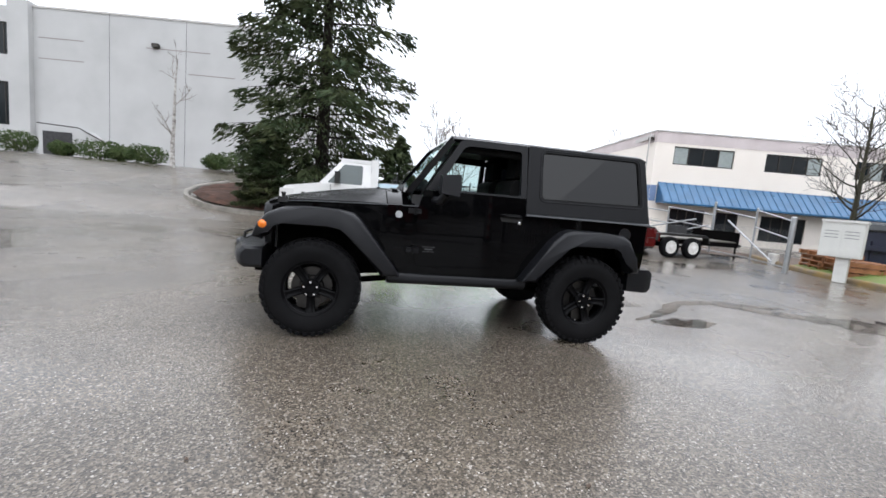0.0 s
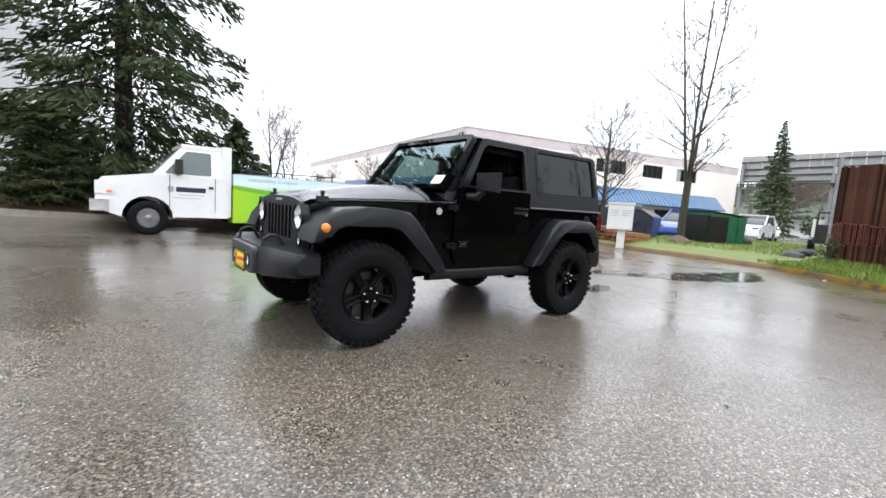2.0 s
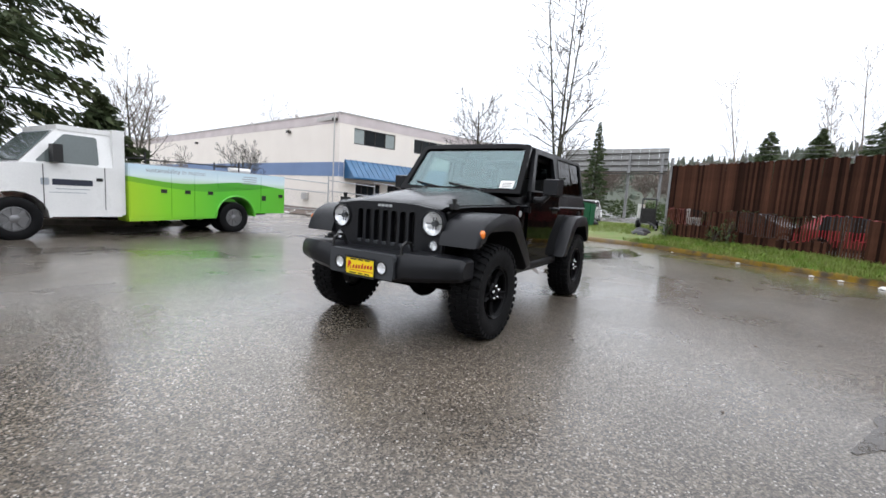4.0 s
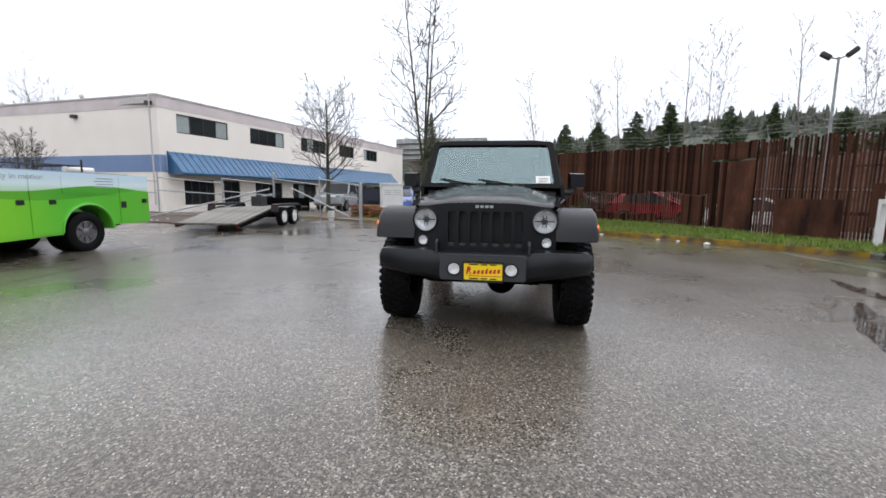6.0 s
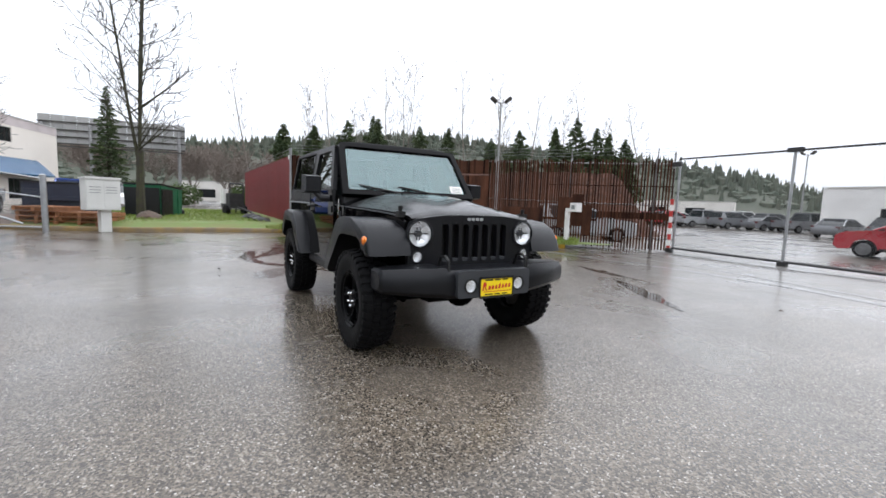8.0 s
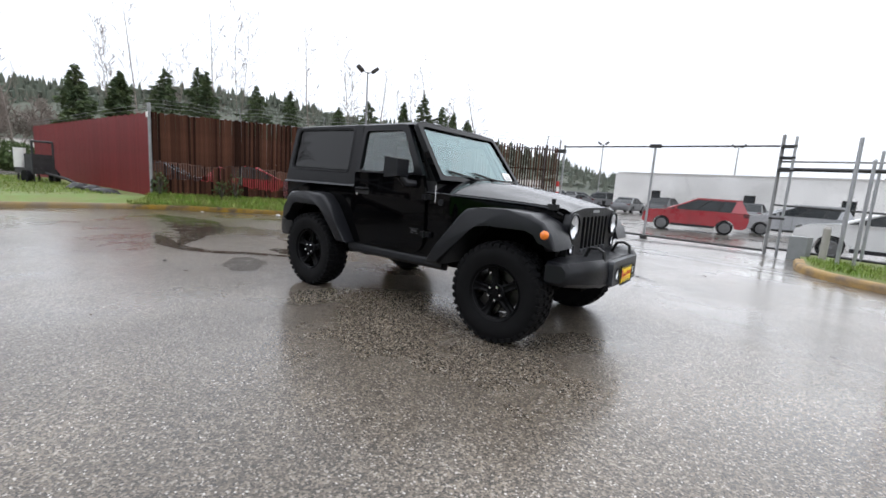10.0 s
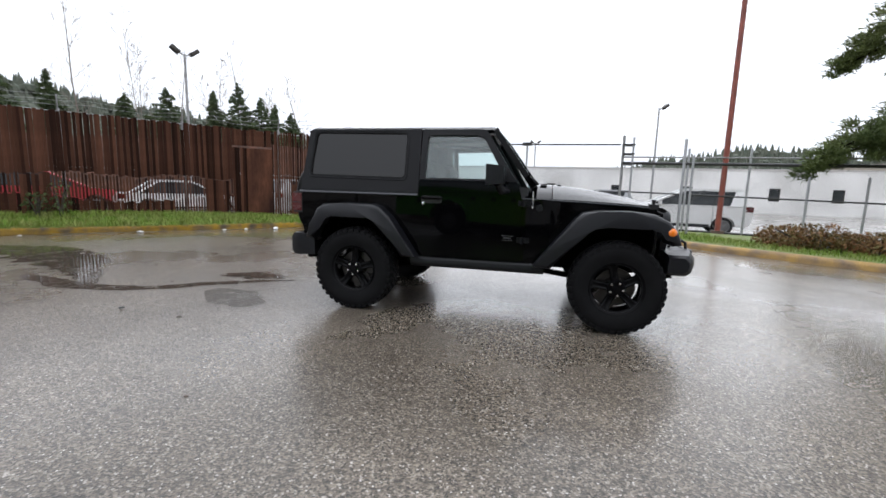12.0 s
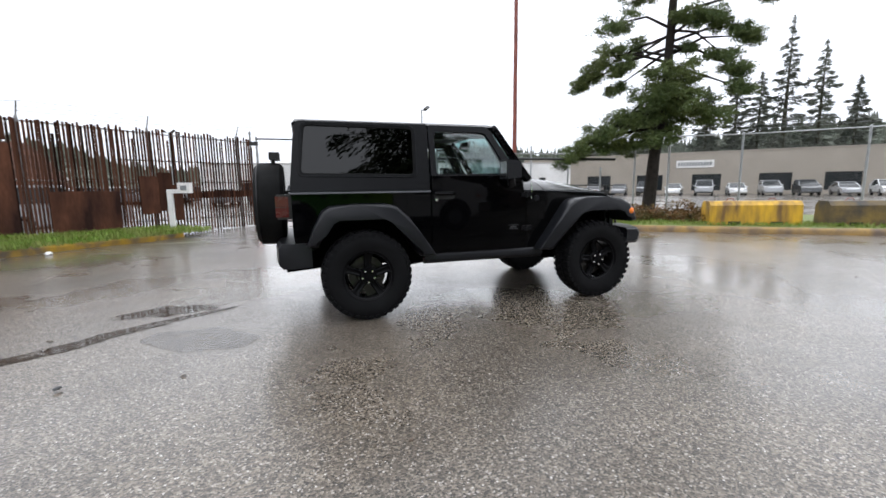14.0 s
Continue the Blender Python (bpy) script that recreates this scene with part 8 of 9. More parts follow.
def pallet(x, y, z, yaw):
    r = thing("pallet", "orange-brown timber pallet in a low stack", "pallet", "stack of pallets", at=pose(x, y, z, 0, 0, yaw))
    pl = bmesh.new()
    box(pl, -0.6, 0.6, -0.05, 0.05, 0, 0.02)
    slat = finish("slat", pl, M_PALLET, 0)
    for i in range(6):
        piece("slat", slat, r, pose(0, -0.48 + i * 0.19, 0.11))
    pl = bmesh.new()
    box(pl, -0.05, 0.05, -0.52, 0.52, 0, 0.10)
    bar = finish("bearer", pl, M_PALLET, 0)
    for i in range(3):
        piece("bearer", bar, r, pose(-0.55 + i * 0.55, 0, 0.008))
    return r


p0 = pallet(-12.75, -5.75, 0.12, 62)
for k, (dx, dy, z, a) in enumerate(((0.02, 0.03, 0.26, 60), (-0.03, 0.02, 0.40, 64), (0.05, -0.03, 0.54, 61), (0.5, 1.1, 0.12, 58), (0.52, 1.08, 0.26, 63), (0.47, 1.1, 0.40, 60))):
    copy_thing(p0, pose(-12.75 + dx, -5.75 + dy, z, 0, 0, a))


def build_blue_bin():
    r = thing("front_load_dumpster", "dark blue steel dumpster behind the pallets", "dumpster", at=pose(-14.6, -5.85, 0.10, 0, 0, 102))
    bm = bmesh.new()
    prism(bm, [(-0.95, 0.06), (0.80, 0.06), (0.98, 0.70), (0.98, 1.02), (0.55, 1.28), (-0.95, 1.28)], side, -0.60, 0.60)
    bevel(bm, 0.02, 1)
    part("body", bm, M_NAVY, r, "dark navy steel body")
    bm = bmesh.new()
    prism(bm, [(0.82, 0.10), (1.0, 0.70), (1.0, 1.0), (0.57, 1.27), (0.55, 1.30), (1.02, 1.02), (1.02, 0.70), (0.84, 0.08)], side, -0.58, 0.58)
    part("end_plate", bm, M_BLUE, r, "brighter blue end plate")
    for s in (-1, 1):
        bm = bmesh.new()
        box(bm, -0.55, 0.45, min(s * 0.60, s * 0.74), max(s * 0.60, s * 0.74), 0.72, 0.86)
        bevel(bm, 0.01, 1)
        part("fork_pocket", bm, M_NAVY, r)
        for x in (-0.75, 0.0, 0.70):
            bm = bmesh.new()
            box(bm, x - 0.04, x + 0.04, min(s * 0.60, s * 0.64), max(s * 0.60, s * 0.64), 0.1, 1.0)
            part("rib", bm, M_NAVY, r)
    bm = bmesh.new()
    prism(bm, [(-0.98, 1.285), (0.55, 1.285), (0.99, 1.03), (1.01, 1.05), (0.56, 1.33), (-0.98, 1.33)], side, -0.64, 0.64)
    part("lid", bm, M_BLACK, r)
    bm = bmesh.new()
    box(bm, 0.48, 0.62, 0.60, 0.606, 1.08, 1.18)
    part("sticker", bm, M_PLATE, r, "small yellow sticker")


build_blue_bin()
bm = bmesh.new()
cyl(bm, (0, 0, 0), (0, 0, 0.38), 0.13, 0.16, 16)
tagged(part("bucket", bm, M_WHITE, at=pose(-12.6, -7.4, 0.0)), "white plastic bucket on the wet ground", "bucket")


def rock(x, y, z, sx, sy, sz, seed, mat, label, name="rock"):
    bm = bmesh.new()
    bmesh.ops.create_icosphere(bm, subdivisions=2, radius=1)
    for v in bm.verts:
        k = 1 + 0.28 * noise.noise(v.co * 1.7 + Vector((seed, 0, 0)))
        v.co = Vector((v.co.x * sx * k, v.co.y * sy * k, max(v.co.z, -0.35) * sz * k))
    tagged(part(name, bm, mat, at=pose(x, y, z, 0, 0, seed * 40), sharp=30), label, name)


rock(-13.4, -3.35, 0.22, 0.5, 0.4, 0.32, 1, M_SOIL, "dark muddy concrete lump by the tree")
rock(-14.6, 0.0, 0.30, 0.35, 0.28, 0.20, 2, M_STUFF_DK, "dark boulder on the grass")
rock(-13.7, 0.1, 0.30, 0.30, 0.25, 0.18, 3, M_STUFF_DK, "dark boulder on the grass")
rock(-17.6, -2.6, 0.28, 0.3, 0.26, 0.34, 4, M_BLACK, "black rubbish bag on the grass", "bag")
rock(-12.6, 0.15, 0.30, 0.45, 0.3, 0.16, 5, M_BLACK, "crumpled black plastic sheet on the grass", "plastic_sheet")


def build_machine():
    r = thing("yard_machine", "small dark yard machine with a white tank by the red fence", "machine", at=pose(-18.6, -0.35, 0.24, 0, 0, 15))
    bm = bmesh.new()
    for x, y in ((-0.5, -0.3), (0.5, -0.3), (-0.5, 0.3), (0.5, 0.3)):
        cyl(bm, (x, y, 0), (x, y, 1.5 if x > 0 else 0.9), 0.035, seg=6)
    box(bm, -0.6, 0.6, -0.35, 0.35, 0.35, 0.55)
    tube(bm, [(0.5, -0.3, 1.5), (0.5, 0.3, 1.5)], 0.04, 6)
    part("frame", bm, M_STUFF_DK, r)
    part("engine", bbox(-0.1, 0.5, -0.28, 0.28, 0.55, 1.05, 0.04), M_STUFF_DK, r)
    bm = bmesh.new()
    cyl(bm, (-0.55, -0.2, 0.55), (-0.55, -0.2, 1.25), 0.17, seg=14)
    part("tank", bm, M_WHITE, r, "white tank")
    for y in (-0.4, 0.4):
        bm = bmesh.new()
        cyl(bm, (0.3, y - 0.08, 0.24), (0.3, y + 0.08, 0.24), 0.24, seg=16)
        part("wheel", bm, M_RUBBER, r)
    bm = bmesh.new()
    tube(bm, [(0.6, 0, 0.4), (1.5, 0.2, 0.25), (2.3, 0.1, 0.12)], 0.05, 6)
    part("boom", bm, M_STUFF_DK, r)


build_machine()


# ---- pipe fence before the offices ----
def build_pipe_fence():
    r = thing("pipe_fence", "battered galvanised pipe fence with leaning braces", "fence", at=pose(0, 0, 0))
    pts = [(-10.85, -5.45), (-11.9, -7.6), (-12.5, -10.0), (-12.4, -12.4), (-11.7, -15.0), (-10.8, -17.6), (-9.8, -20.6)]
    for i, p in enumerate(pts):
        post(r, p[0], p[1], 0.0, (1.55, 1.8, 2.0, 1.75, 1.95, 1.8, 1.8)[i], (0.07, 0.03, 0.045, 0.03, 0.03, 0.03, 0.03)[i])
    for i, (p, q) in enumerate(zip(pts, pts[1:])):
        for z0, z1 in ((1.45, 1.75), (0.95, 1.2), (0.15, 0.15))[: 3]:
            if i == 1 and z0 == 0.95:
                continue
            bm = bmesh.new()
            rail(bm, p, q, z0 + 0.08 * i * (z0 > 0.5) * 0.4, z1, 0.022)
            part("rail", bm, M_GALV, r)
        mesh_part(r, p, q, 0.1, 1.2, pitch=0.10)
    for a, b in (((-10.85, -5.9, 0.25), (-12.2, -9.0, 1.35)), ((-9.2, -13.4, 0.15), (-11.3, -9.5, 1.3)), ((-10.9, -12.5, 0.2), (-12.2, -9.9, 1.1))):
        bm = bmesh.new()
        tube(bm, [a, b], 0.028, 8)
        part("brace", bm, M_GALV, r, "leaning loose pipe")


build_pipe_fence()
build_sheet("rubble_strip", [(-8.4, -10.9), (-9.0, -13.0), (-9.4, -16), (-9.6, -21), (-11.5, -26), (-14.5, -26), (-15.5, -14), (-14.6, -9.5), (-12.6, -9.4), (-11.0, -10.4)], M_SOIL, "strip of wet soil, leaves and rubble under the fence", "soil", 0.03, 0.05)
for i in range(26):
    rr = random.Random(200 + i)
    y = rr.uniform(-20, -10.8)
    rock(-8.6 - rr.random() * 1.6 + (y + 11) * 0.09, y, 0.05, rr.uniform(0.05, 0.16), rr.uniform(0.05, 0.12), rr.uniform(0.04, 0.09), i + 7, M_CONCRETE if i % 3 else M_WHITE, "pale rubble lump in the soil", "rubble")


# ---- key pad post, barriers, planting ----
def build_keypad():
    r = thing("keypad_post", "white gooseneck key pad post for the gate", "post", at=pose(-4.9, 7.83, 0.1, 0, 0, -8))
    bm = bmesh.new()
    prism(bm, [(-0.055, 0), (0.055, 0), (0.055, 0.98), (0.30, 0.98), (0.30, 1.08), (-0.055, 1.08)], side, -0.05, 0.05)
    bevel(bm, 0.01, 1)
    part("gooseneck", bm, M_WHITE, r)
    part("keypad_box", bbox(0.22, 0.50, -0.10, 0.10, 0.98, 1.24, 0.015), M_WHITE, r)
    part("keypad", bbox(0.29, 0.43, -0.115, -0.10, 1.05, 1.17, 0.006), M_GREY_BOX, r)


build_keypad()


def build_barrier(p0, p1, mat, label):
    d = Vector((p1[0] - p0[0], p1[1] - p0[1]))
    r = thing("concrete_barrier", label, "barrier", "barriers on the kerb", at=oriented((p0[0], p0[1], 0.12), d.normalized()))
    L = d.length
    bm = bmesh.new()
    prism(bm, [(0, 0), (0.62, 0), (0.60, 0.50), (0.50, 0.60), (0.12, 0.60), (0.02, 0.50)], lambda a, b, dd: (dd, a, b), 0, L)
    bevel(bm, 0.025, 2, 25)
    for v in bm.verts:
        v.co += Vector((noise.noise(v.co * 3), noise.noise(v.co * 3 + Vector((5, 0, 0))), noise.noise(v.co * 3 + Vector((0, 7, 0))))) * 0.015
    part("block", bm, mat, r)
    for u in (L * 0.27, L * 0.73):
        # a black block stands in for the shade inside each fork slot
        bm = bmesh.new()
        box(bm, u - 0.14, u + 0.14, -0.006, 0.05, 0.0, 0.10)
        part("fork_slot_shade", bm, M_BLACK, r)
        bm = bmesh.new()
        tube(bm, [(u - 0.1, 0.31, 0.58), (u - 0.05, 0.31, 0.66), (u + 0.05, 0.31, 0.66), (u + 0.1, 0.31, 0.58)], 0.012, 6)
        part("lifting_eye", bm, M_REDPOLE, r)


build_barrier((7.97, 3.5), (9.75, 2.5), M_BARRIER, "yellow painted concrete barrier block with dirty streaks")
build_barrier((10.1, 2.15), (11.85, 1.13), M_BARRIER2, "dark concrete barrier block with chipped yellow paint")
build_barrier((12.25, 0.89), (14.0, -0.13), M_BARRIER2, "dark concrete barrier block with chipped yellow paint")
PL = random.Random(9)
for i in range(17):
    f = i / 16
    x, y = 5.7 + 3.3 * f + PL.uniform(-0.25, 0.25), 6.3 - 2.0 * f + PL.uniform(-0.6, 0.6)
    shrub("low russet and green ground cover under the pine", x, y, PL.uniform(0.5, 0.85), PL.uniform(0.4, 0.7), PL.uniform(0.35, 0.62), 300 + i, M_RUSSET, 700, 0.07, "ground_cover", "ground cover under the pine", 0.1)

for i, (s_, h_, n_) in enumerate(((0.25, 0.75, 260), (1.9, 0.6, 160), (2.3, 0.9, 140))):
    p_, d_ = fence_spot(s_)
    shrub("thin weeds growing up the slat fence", p_.x + d_.y * 0.18, p_.y - d_.x * 0.18, 0.28, 0.22, h_, 410 + i, M_SHRUB, n_, 0.07, "weed", "weeds at the fence", 0.25, "weed")

# grass blades on the verges
def grass_on(name, label, spots, seed, mat=None, tall=0.10):
    rng = np.random.default_rng(seed)
    c = np.array(spots)
    k = len(c)
    w = rng.normal(size=(k, 3)) * 0.35 + np.array((0, 0, 1.0))
    s = tall * rng.uniform(0.5, 1.6, k)
    c[:, 2] += s * 0.45
    ob = leaf_cloud(name, c, w, s, s * 0.10 + 0.004, mat or M_BLADE, None, seed)
    tagged(ob, label, "grass", kind="stuff")


def verge_spots(count, seed):
    rnd, out = random.Random(seed), []
    while len(out) < count:
        s = rnd.random() * (FENCE_LEN - 2.6)
        p, d = fence_spot(s)
        off = rnd.random() ** 1.3 * 1.75 + 0.05
        x, y = p.x + d.y * off, p.y - d.x * off
        out.append((x, y, 0.13 + verge_rise(x, y)))
    return out


grass_on("verge_grass", "wet green grass blades along the fence", verge_spots(17000, 3), 3, tall=0.12)
rg = random.Random(8)
grass_on("lawn_grass", "short wet grass on the lawn by the bins", [(x, y, 0.13 + verge_rise(x, y)) for x, y in ((rg.uniform(-24, -11.8), rg.uniform(-5.8, 0.3)) for _ in range(14000))], 5, tall=0.08)
spots = []
for p, d in along(KERB_B, 0.05):
    for _ in range(26):
        o = 0.2 + rg.random() * 1.3
        x, y = p.x - d.y * o, p.y + d.x * o
        if x < 14:
            spots.append((x, y, 0.13))
grass_on("bed_grass", "wet grass in the planting bed", spots, 6, tall=0.09)


# ---- puddles, litter, marks ----
def water(name, colour, rough, cut, cover=0.9):
    """Thin standing water, broken up where the asphalt comes through."""
    m = bpy.data.materials.new(name)
    m.use_nodes = True
    n, l = m.node_tree.nodes, m.node_tree.links
    b, out = n["Principled BSDF"], n["Material Output"]
    b.inputs["Base Color"].default_value = (*colour, 1)
    b.inputs["Roughness"].default_value = rough
    b.inputs["IOR"].default_value = 1.33
    tc, t, bp = n.new("ShaderNodeTexCoord"), n.new("ShaderNodeTexNoise"), n.new("ShaderNodeBump")
    t.inputs["Scale"].default_value = 26
    bp.inputs["Strength"].default_value, bp.inputs["Distance"].default_value = 0.03, 0.01
    l.new(tc.outputs["Object"], t.inputs["Vector"])
    l.new(t.outputs["Fac"], bp.inputs["Height"])
    l.new(bp.outputs["Normal"], b.inputs["Normal"])
    gap, mr, tr, mx = n.new("ShaderNodeTexNoise"), n.new("ShaderNodeMapRange"), n.new("ShaderNodeBsdfTransparent"), n.new("ShaderNodeMixShader")
    gap.inputs["Scale"].default_value, gap.inputs["Detail"].default_value, gap.inputs["Roughness"].default_value = 4.5, 8, 0.72
    l.new(tc.outputs["Object"], gap.inputs["Vector"])
    mr.inputs["From Min"].default_value, mr.inputs["From Max"].default_value = cut - 0.06, cut + 0.05
    mr.inputs["To Max"].default_value = cover
    l.new(gap.outputs["Fac"], mr.inputs["Value"])
    l.new(mr.outputs["Result"], mx.inputs[0])
    l.new(tr.outputs[0], mx.inputs[1])
    l.new(b.outputs[0], mx.inputs[2])
    l.new(mx.outputs[0], out.inputs["Surface"])
    return m


M_WATER = water("puddle_water", (0.050, 0.040, 0.032), 0.06, 0.44)
M_FILM = water("thin_water_film", (0.10, 0.095, 0.09), 0.05, 0.42, 0.35)


def puddle(line, widths, seed, label="shallow irregular puddle on the asphalt", mat=None):
    """A puddle along a line, its rim broken up."""
    bm = bmesh.new()
    pts = along(soften(line, 2), 0.08)
    rows = []
    for i, (p, d) in enumerate(pts):
        f = i / max(len(pts) - 1, 1) * (len(widths) - 1)
        k = min(int(f), len(widths) - 2)
        w = widths[k] + (widths[k + 1] - widths[k]) * (f - k)
        w *= max(math.sin(math.pi * min(max((i + 0.4) / len(pts), 0.0), 1.0)) ** 0.35, 0.05)
        n1 = 1 + 0.55 * noise.noise(Vector((p.x * 4.1, p.y * 4.1, seed))) + 0.3 * noise.noise(Vector((p.x * 13, p.y * 13, seed)))
        n2 = 1 + 0.55 * noise.noise(Vector((p.x * 4.1, p.y * 4.1, seed + 9))) + 0.3 * noise.noise(Vector((p.x * 13, p.y * 13, seed + 9)))
        rows.append([bm.verts.new((p.x - d.y * w * n1, p.y + d.x * w * n1, 0.0045)), bm.verts.new((p.x + d.y * w * n2, p.y - d.x * w * n2, 0.0045))])
    skin(bm, rows, caps=False, loop=False)
    tagged(part("puddle", bm, mat or M_WATER, sharp=0), label, "puddle", kind="structure")


puddle([(-5.6, -0.9), (-4.4, -1.15), (-3.7, -0.95), (-3.1, -0.38), (-2.4, 0.02)], (0.16, 0.14, 0.10, 0.09, 0.05), 1, "long narrow puddle in a seam of the asphalt")
puddle([(-3.5, -0.05), (-3.1, 0.1), (-2.6, 0.05)], (0.08, 0.20, 0.08), 2)
puddle([(-3.0, -0.72), (-2.6, -0.92), (-2.15, -1.12)], (0.12, 0.30, 0.14), 7, "oval puddle behind the car", M_FILM)
puddle([(-9.1, 0.3), (-7.6, 0.45), (-6.2, 0.1), (-5.0, -0.6), (-4.4, -1.0)], (0.3, 0.5, 0.5, 0.3, 0.1), 4, "wide shallow puddle near the kerb")
puddle([(-1.7, 4.9), (-0.9, 4.7), (-0.1, 4.6)], (0.06, 0.14, 0.05), 5)
puddle([(-0.2, 4.2), (0.6, 3.7), (1.6, 3.1)], (0.06, 0.14, 0.04), 6)


def strip(name, line, w, mat, label, lift=0.004):
    bm = bmesh.new()
    rows = [[bm.verts.new((p.x - d.y * w, p.y + d.x * w, ground_z(p.x, p.y) + lift)), bm.verts.new((p.x + d.y * w, p.y - d.x * w, ground_z(p.x, p.y) + lift))] for p, d in along(line, 0.4)]
    skin(bm, rows, caps=False, loop=False)
    tagged(part(name, bm, mat, sharp=0), label, "marking", kind="structure")


M_TRACK = material("wet_worn_concrete", (0.20, 0.195, 0.185), 0.35, vary=0.3, scale=2, fine=40, second=(0.09, 0.085, 0.08), amount=0.8, coat=0.6)
M_PATCH = material("dark_wet_patch", (0.028, 0.026, 0.024), 0.3, vary=0.3, scale=3, fine=60, coat=0.7)
strip("concrete_channel", [(-5.1, 6.1), (-2.16, 6.35), (-0.5, 6.7), (1.2, 6.7), (3.7, 6.0)], 0.10, M_TRACK, "pale concrete drain channel across the entrance")
strip("concrete_channel", [(-4.6, 7.1), (-2.6, 7.6), (-0.1, 7.45), (2.0, 6.95), (3.6, 6.4)], 0.05, M_TRACK, "thin pale joint beside the channel")
strip("concrete_apron", [(-3.0, 9.75), (2.9, 9.45)], 0.22, M_TRACK, "wet concrete strip under the gate")
strip("asphalt_seam", [(5.5, -5.2), (2.0, -5.9), (-3.0, -6.3), (-9.0, -6.6)], 0.02, M_PATCH, "dark seam in the asphalt")
strip("asphalt_seam", [(6.8, -6.6), (2.0, -7.3), (-5.0, -7.6)], 0.018, M_PATCH, "dark seam in the asphalt")

LT = random.Random(31)
for i in range(34):
    x, y = LT.uniform(-6, 6.5), LT.uniform(-6.5, 6.5)
    if abs(x) < 2.4 and abs(y) < 1.2:
        continue
    bm = bmesh.new()
    s = LT.uniform(0.012, 0.03)
    v = [bm.verts.new((a * s, b * s, c * s)) for a, b, c in ((-1, 0, 0.1), (-0.2, 0.5, 0.35), (1, 0.1, 0.15), (0.1, -0.5, 0.1))]
    bm.faces.new(v)
    r = bmesh.ops.extrude_face_region(bm, geom=bm.faces[:])
    bmesh.ops.translate(bm, vec=(0, 0, 0.004), verts=[g for g in r["geom"] if isinstance(g, bmesh.types.BMVert)])
    tagged(part("fallen_leaf", bm, M_SOIL, at=pose(x, y, 0.003, 0, 0, LT.uniform(0, 360))), "dark wet fallen leaf on asphalt", "leaf", "fallen leaves")
for x, y, s in ((-3.19, -1.64, 0.026), (-6.3, 5.15, 0.09), (-8.29, 3.03, 0.07), (-7.1, 4.25, 0.05), (-9.5, 1.5, 0.05), (-6.8, 4.65, 0.05)):
    rock(x, y, 0.02, s, s * 0.7, s * 0.45, x, M_STUFF_DK if x > -4 else M_WHITE, "scrap of white litter by the kerb" if x < -4 else "dark clod on the asphalt", "litter")

# ---- pieces of the fences ----
def slat_meshes(widths, thick=0.013):
    out = []
    for w in widths:
        bm = bmesh.new()
        box(bm, -w / 2, w / 2, -thick, thick * 0.8, 0, 1)
        out.append(finish("slat", bm, M_FENCEWOOD, 0))
    return out


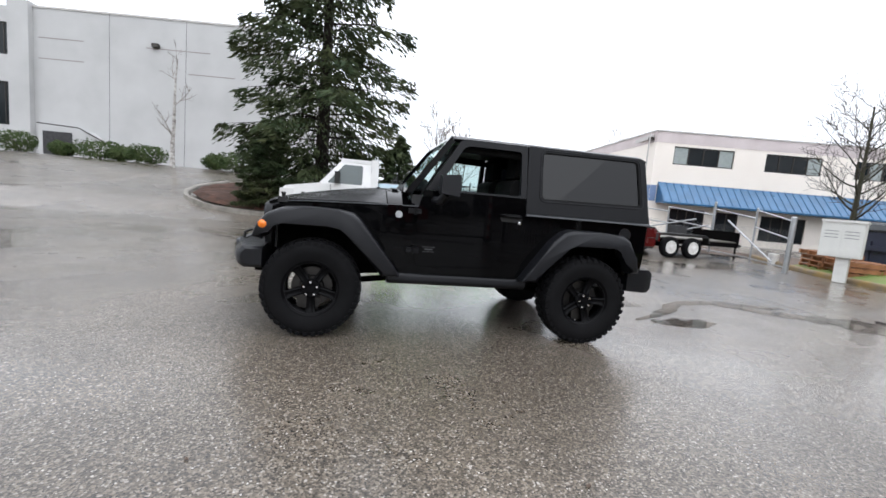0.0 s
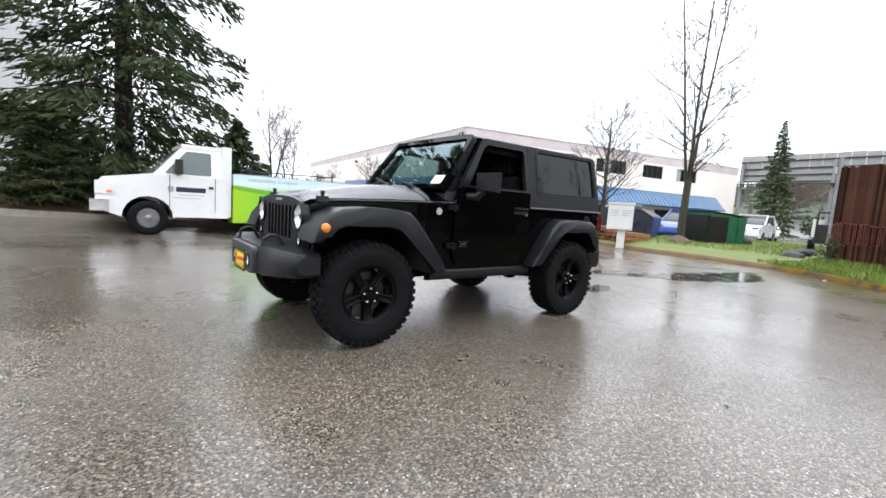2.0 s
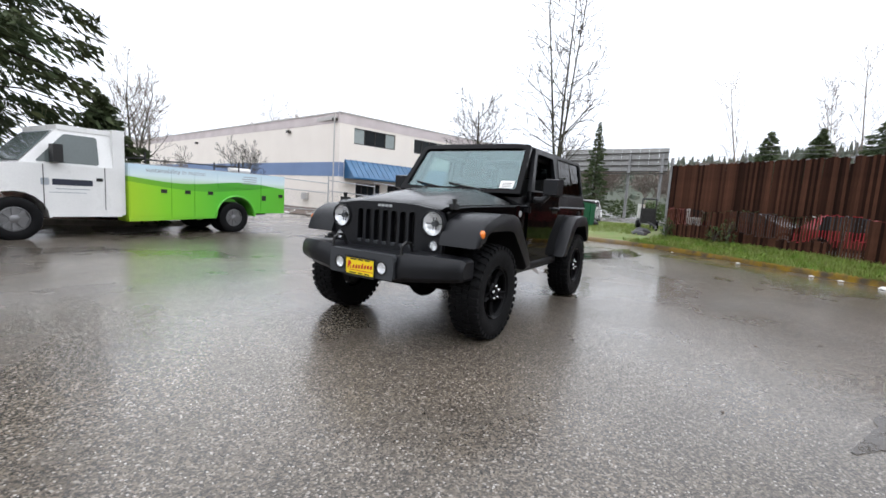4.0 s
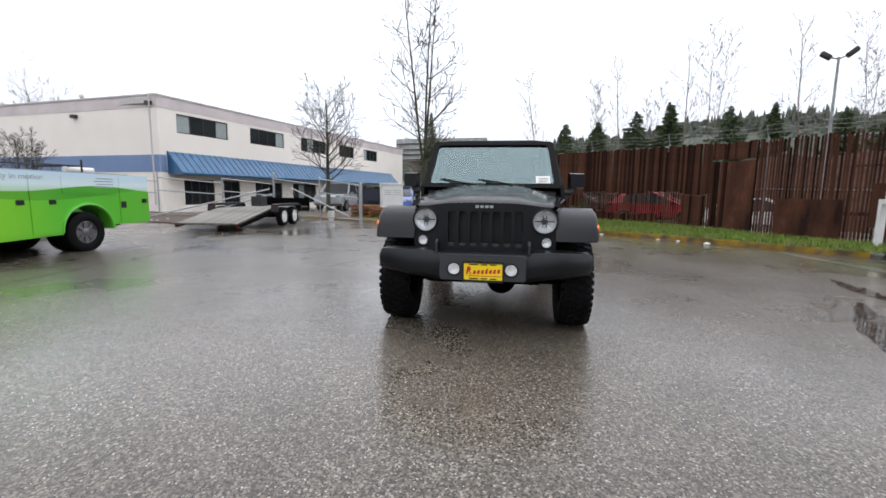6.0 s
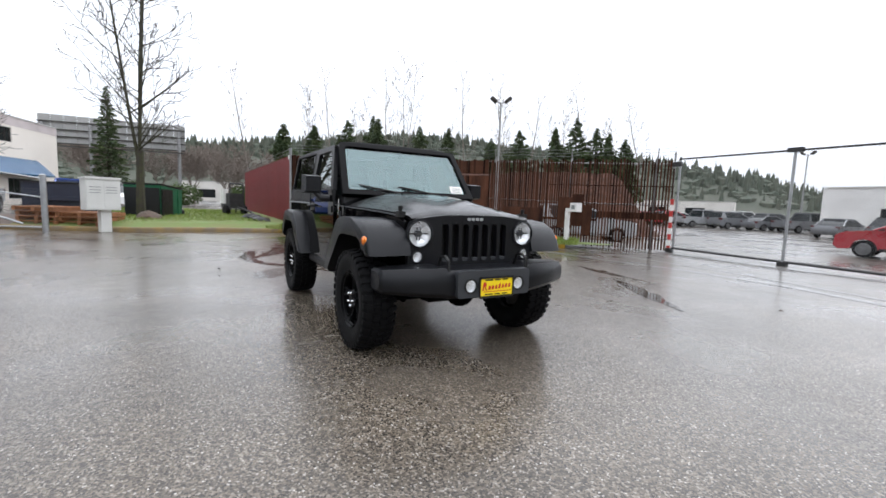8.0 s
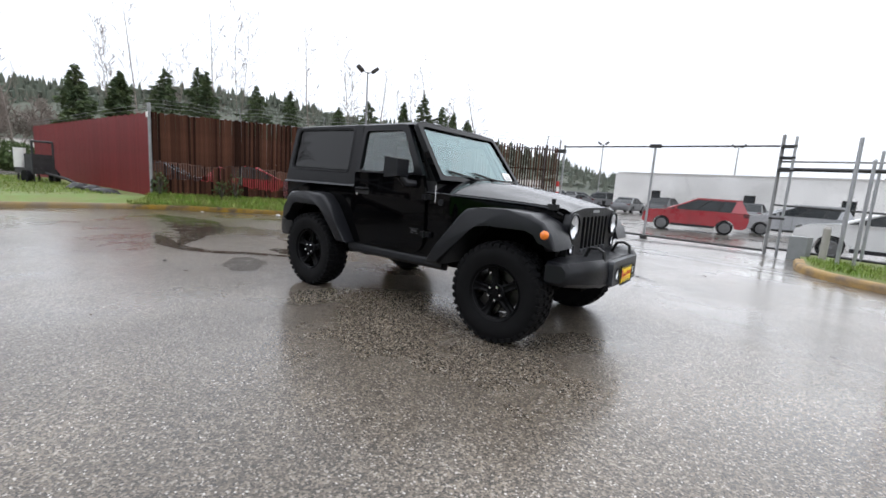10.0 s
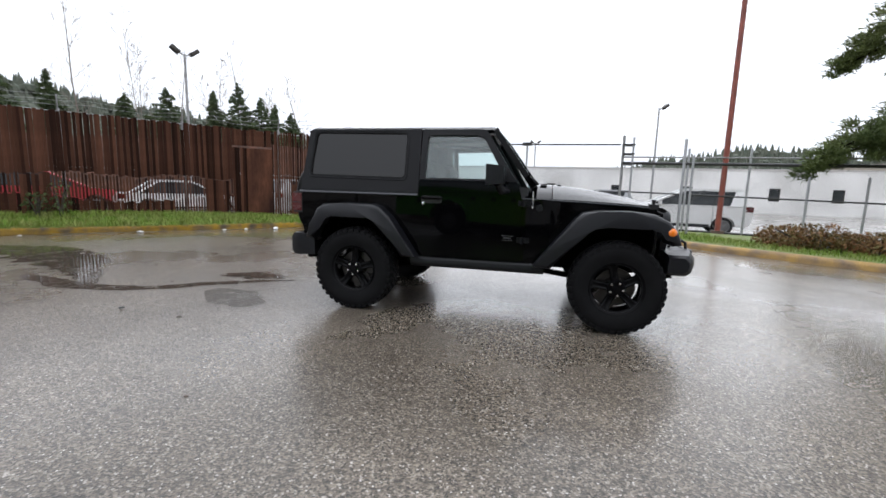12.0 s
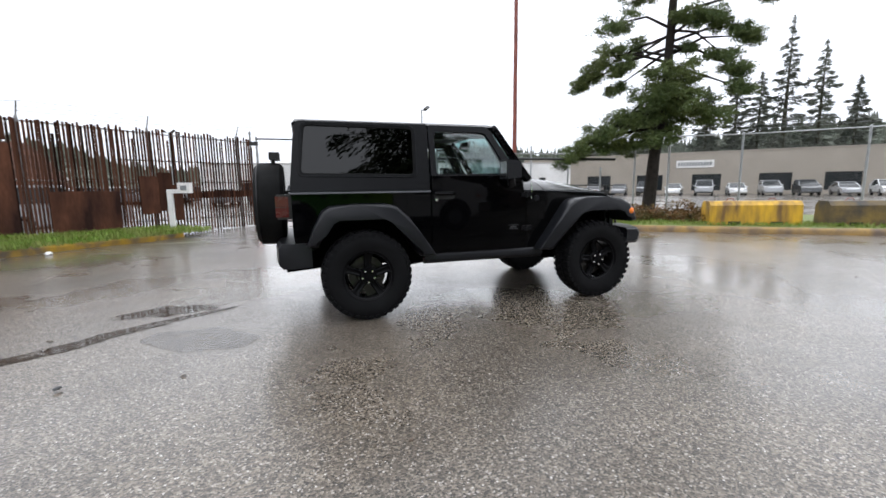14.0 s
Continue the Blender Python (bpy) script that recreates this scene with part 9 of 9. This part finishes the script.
def hang_slats():
    """Close slats as far as the bend; beyond it narrow ones that let the light through."""
    root = bpy.data.objects["slat_fence"]
    rnd = random.Random(17)
    wide = slat_meshes((0.060, 0.063, 0.066, 0.064))
    narrow = slat_meshes((0.042, 0.046, 0.049, 0.044), 0.010)
    thin = slat_meshes((0.036, 0.042), 0.012)

    def hang(me, p, turn, lo, hi):
        piece("slat", me, root, Matrix.Translation((p.x, p.y, lo)) @ turn @ Matrix.Diagonal((1, 1, hi - lo, 1)))

    s = 0.04
    while s < FENCE_LEN - 0.03:
        p, d = fence_spot(s)
        z0 = fence_base(s) - 0.02 + rnd.uniform(-0.03, 0.04)
        z1 = 2.68 + rnd.uniform(-0.05, 0.06) * (0.4 + 0.6 * smooth01((s - 7.0) / 2))
        if rnd.random() < 0.04 and s > 2.5:
            z1 -= rnd.uniform(0.05, 0.30)
        turn = Matrix.Rotation(math.atan2(d.y, d.x) + rnd.gauss(0, 0.03), 4, "Z") @ Matrix.Rotation(rnd.gauss(0, 0.005), 4, "Y")
        me = wide[rnd.randrange(4)]
        cut = 1.29 + 0.04 * math.sin(s * 3.0) + rnd.uniform(-0.03, 0.03)
        if 6.05 < s < 7.05:
            # a row of small gaps above the tall board
            hang(me, p, turn, 2.225, z1)
            hang(me, p, turn, z0, 2.165)
        elif s < 6.05:
            # split to thin strips between knee and chest height
            hang(me, p, turn, cut, z1)
            foot = 0.74 + 0.10 * math.sin(s * 1.3) + rnd.uniform(-0.03, 0.03)
            whole = noise.noise(Vector((s * 0.8, 2.0, 0))) > 0.28
            if whole:
                hang(me, p, turn, z0, cut - 0.01)
            else:
                hang(thin[rnd.randrange(2)], p, turn, foot, cut - rnd.uniform(0.0, 0.04))
                hang(me if s < 4.6 else thin[1], p, turn, z0, foot - rnd.uniform(0.0, 0.02))
        else:
            hang(narrow[rnd.randrange(4)], p, turn, z0, z1)
        s += 0.0655 + 0.020 * smooth01((s - 8.9) / 1.6)


def hang_boards():
    root = bpy.data.objects["slat_fence"]

    def board(name, label, s0, s1, z0, z1, off):
        p, d = fence_spot(s0)
        q = Vector((d.y, -d.x))
        bm = bmesh.new()
        box(bm, 0, s1 - s0, -0.01, 0.01, z0, z1)
        bevel(bm, 0.003, 1)
        part(name, bm, M_FENCEWOOD, root, label, at=Matrix.Translation((p.x + q.x * off, p.y + q.y * off, 0)) @ Matrix.Rotation(math.atan2(d.y, d.x), 4, "Z"))

    for s0, s1, z0, z1, off in ((6.42, 7.1, 0.2, 2.16, 0.03), (7.62, 8.95, 0.15, 1.16, 0.04), (9.42, 9.85, 0.55, 1.52, 0.03), (9.85, 10.2, 0.62, 1.62, 0.035), (10.2, 10.42, 0.35, 1.3, 0.03)):
        board("patch_board", "plain rust-brown board patched over the slats", s0, s1, z0, z1, off)
    for s0, s1, z0, z1 in ((8.95, 10.6, 0.80, 0.88), (10.6, FENCE_LEN - 0.05, 0.92, 1.12), (9.0, FENCE_LEN - 0.05, 1.90, 1.93)):
        board("cross_rail", "dark wooden rail behind the slats", s0, s1, z0, z1, -0.03)


hang_slats()
hang_boards()
bm = bmesh.new()
box(bm, 0, 0.145, -0.012, 0.012, 0.12, 2.68)
board = finish("board", bm, M_REDBOARD, 0)
for i in range(100):
    piece("board", board, RED_FENCE, pose(0.06 + i * 0.151, 0.0, 0.02 * math.sin(i * 1.7)))
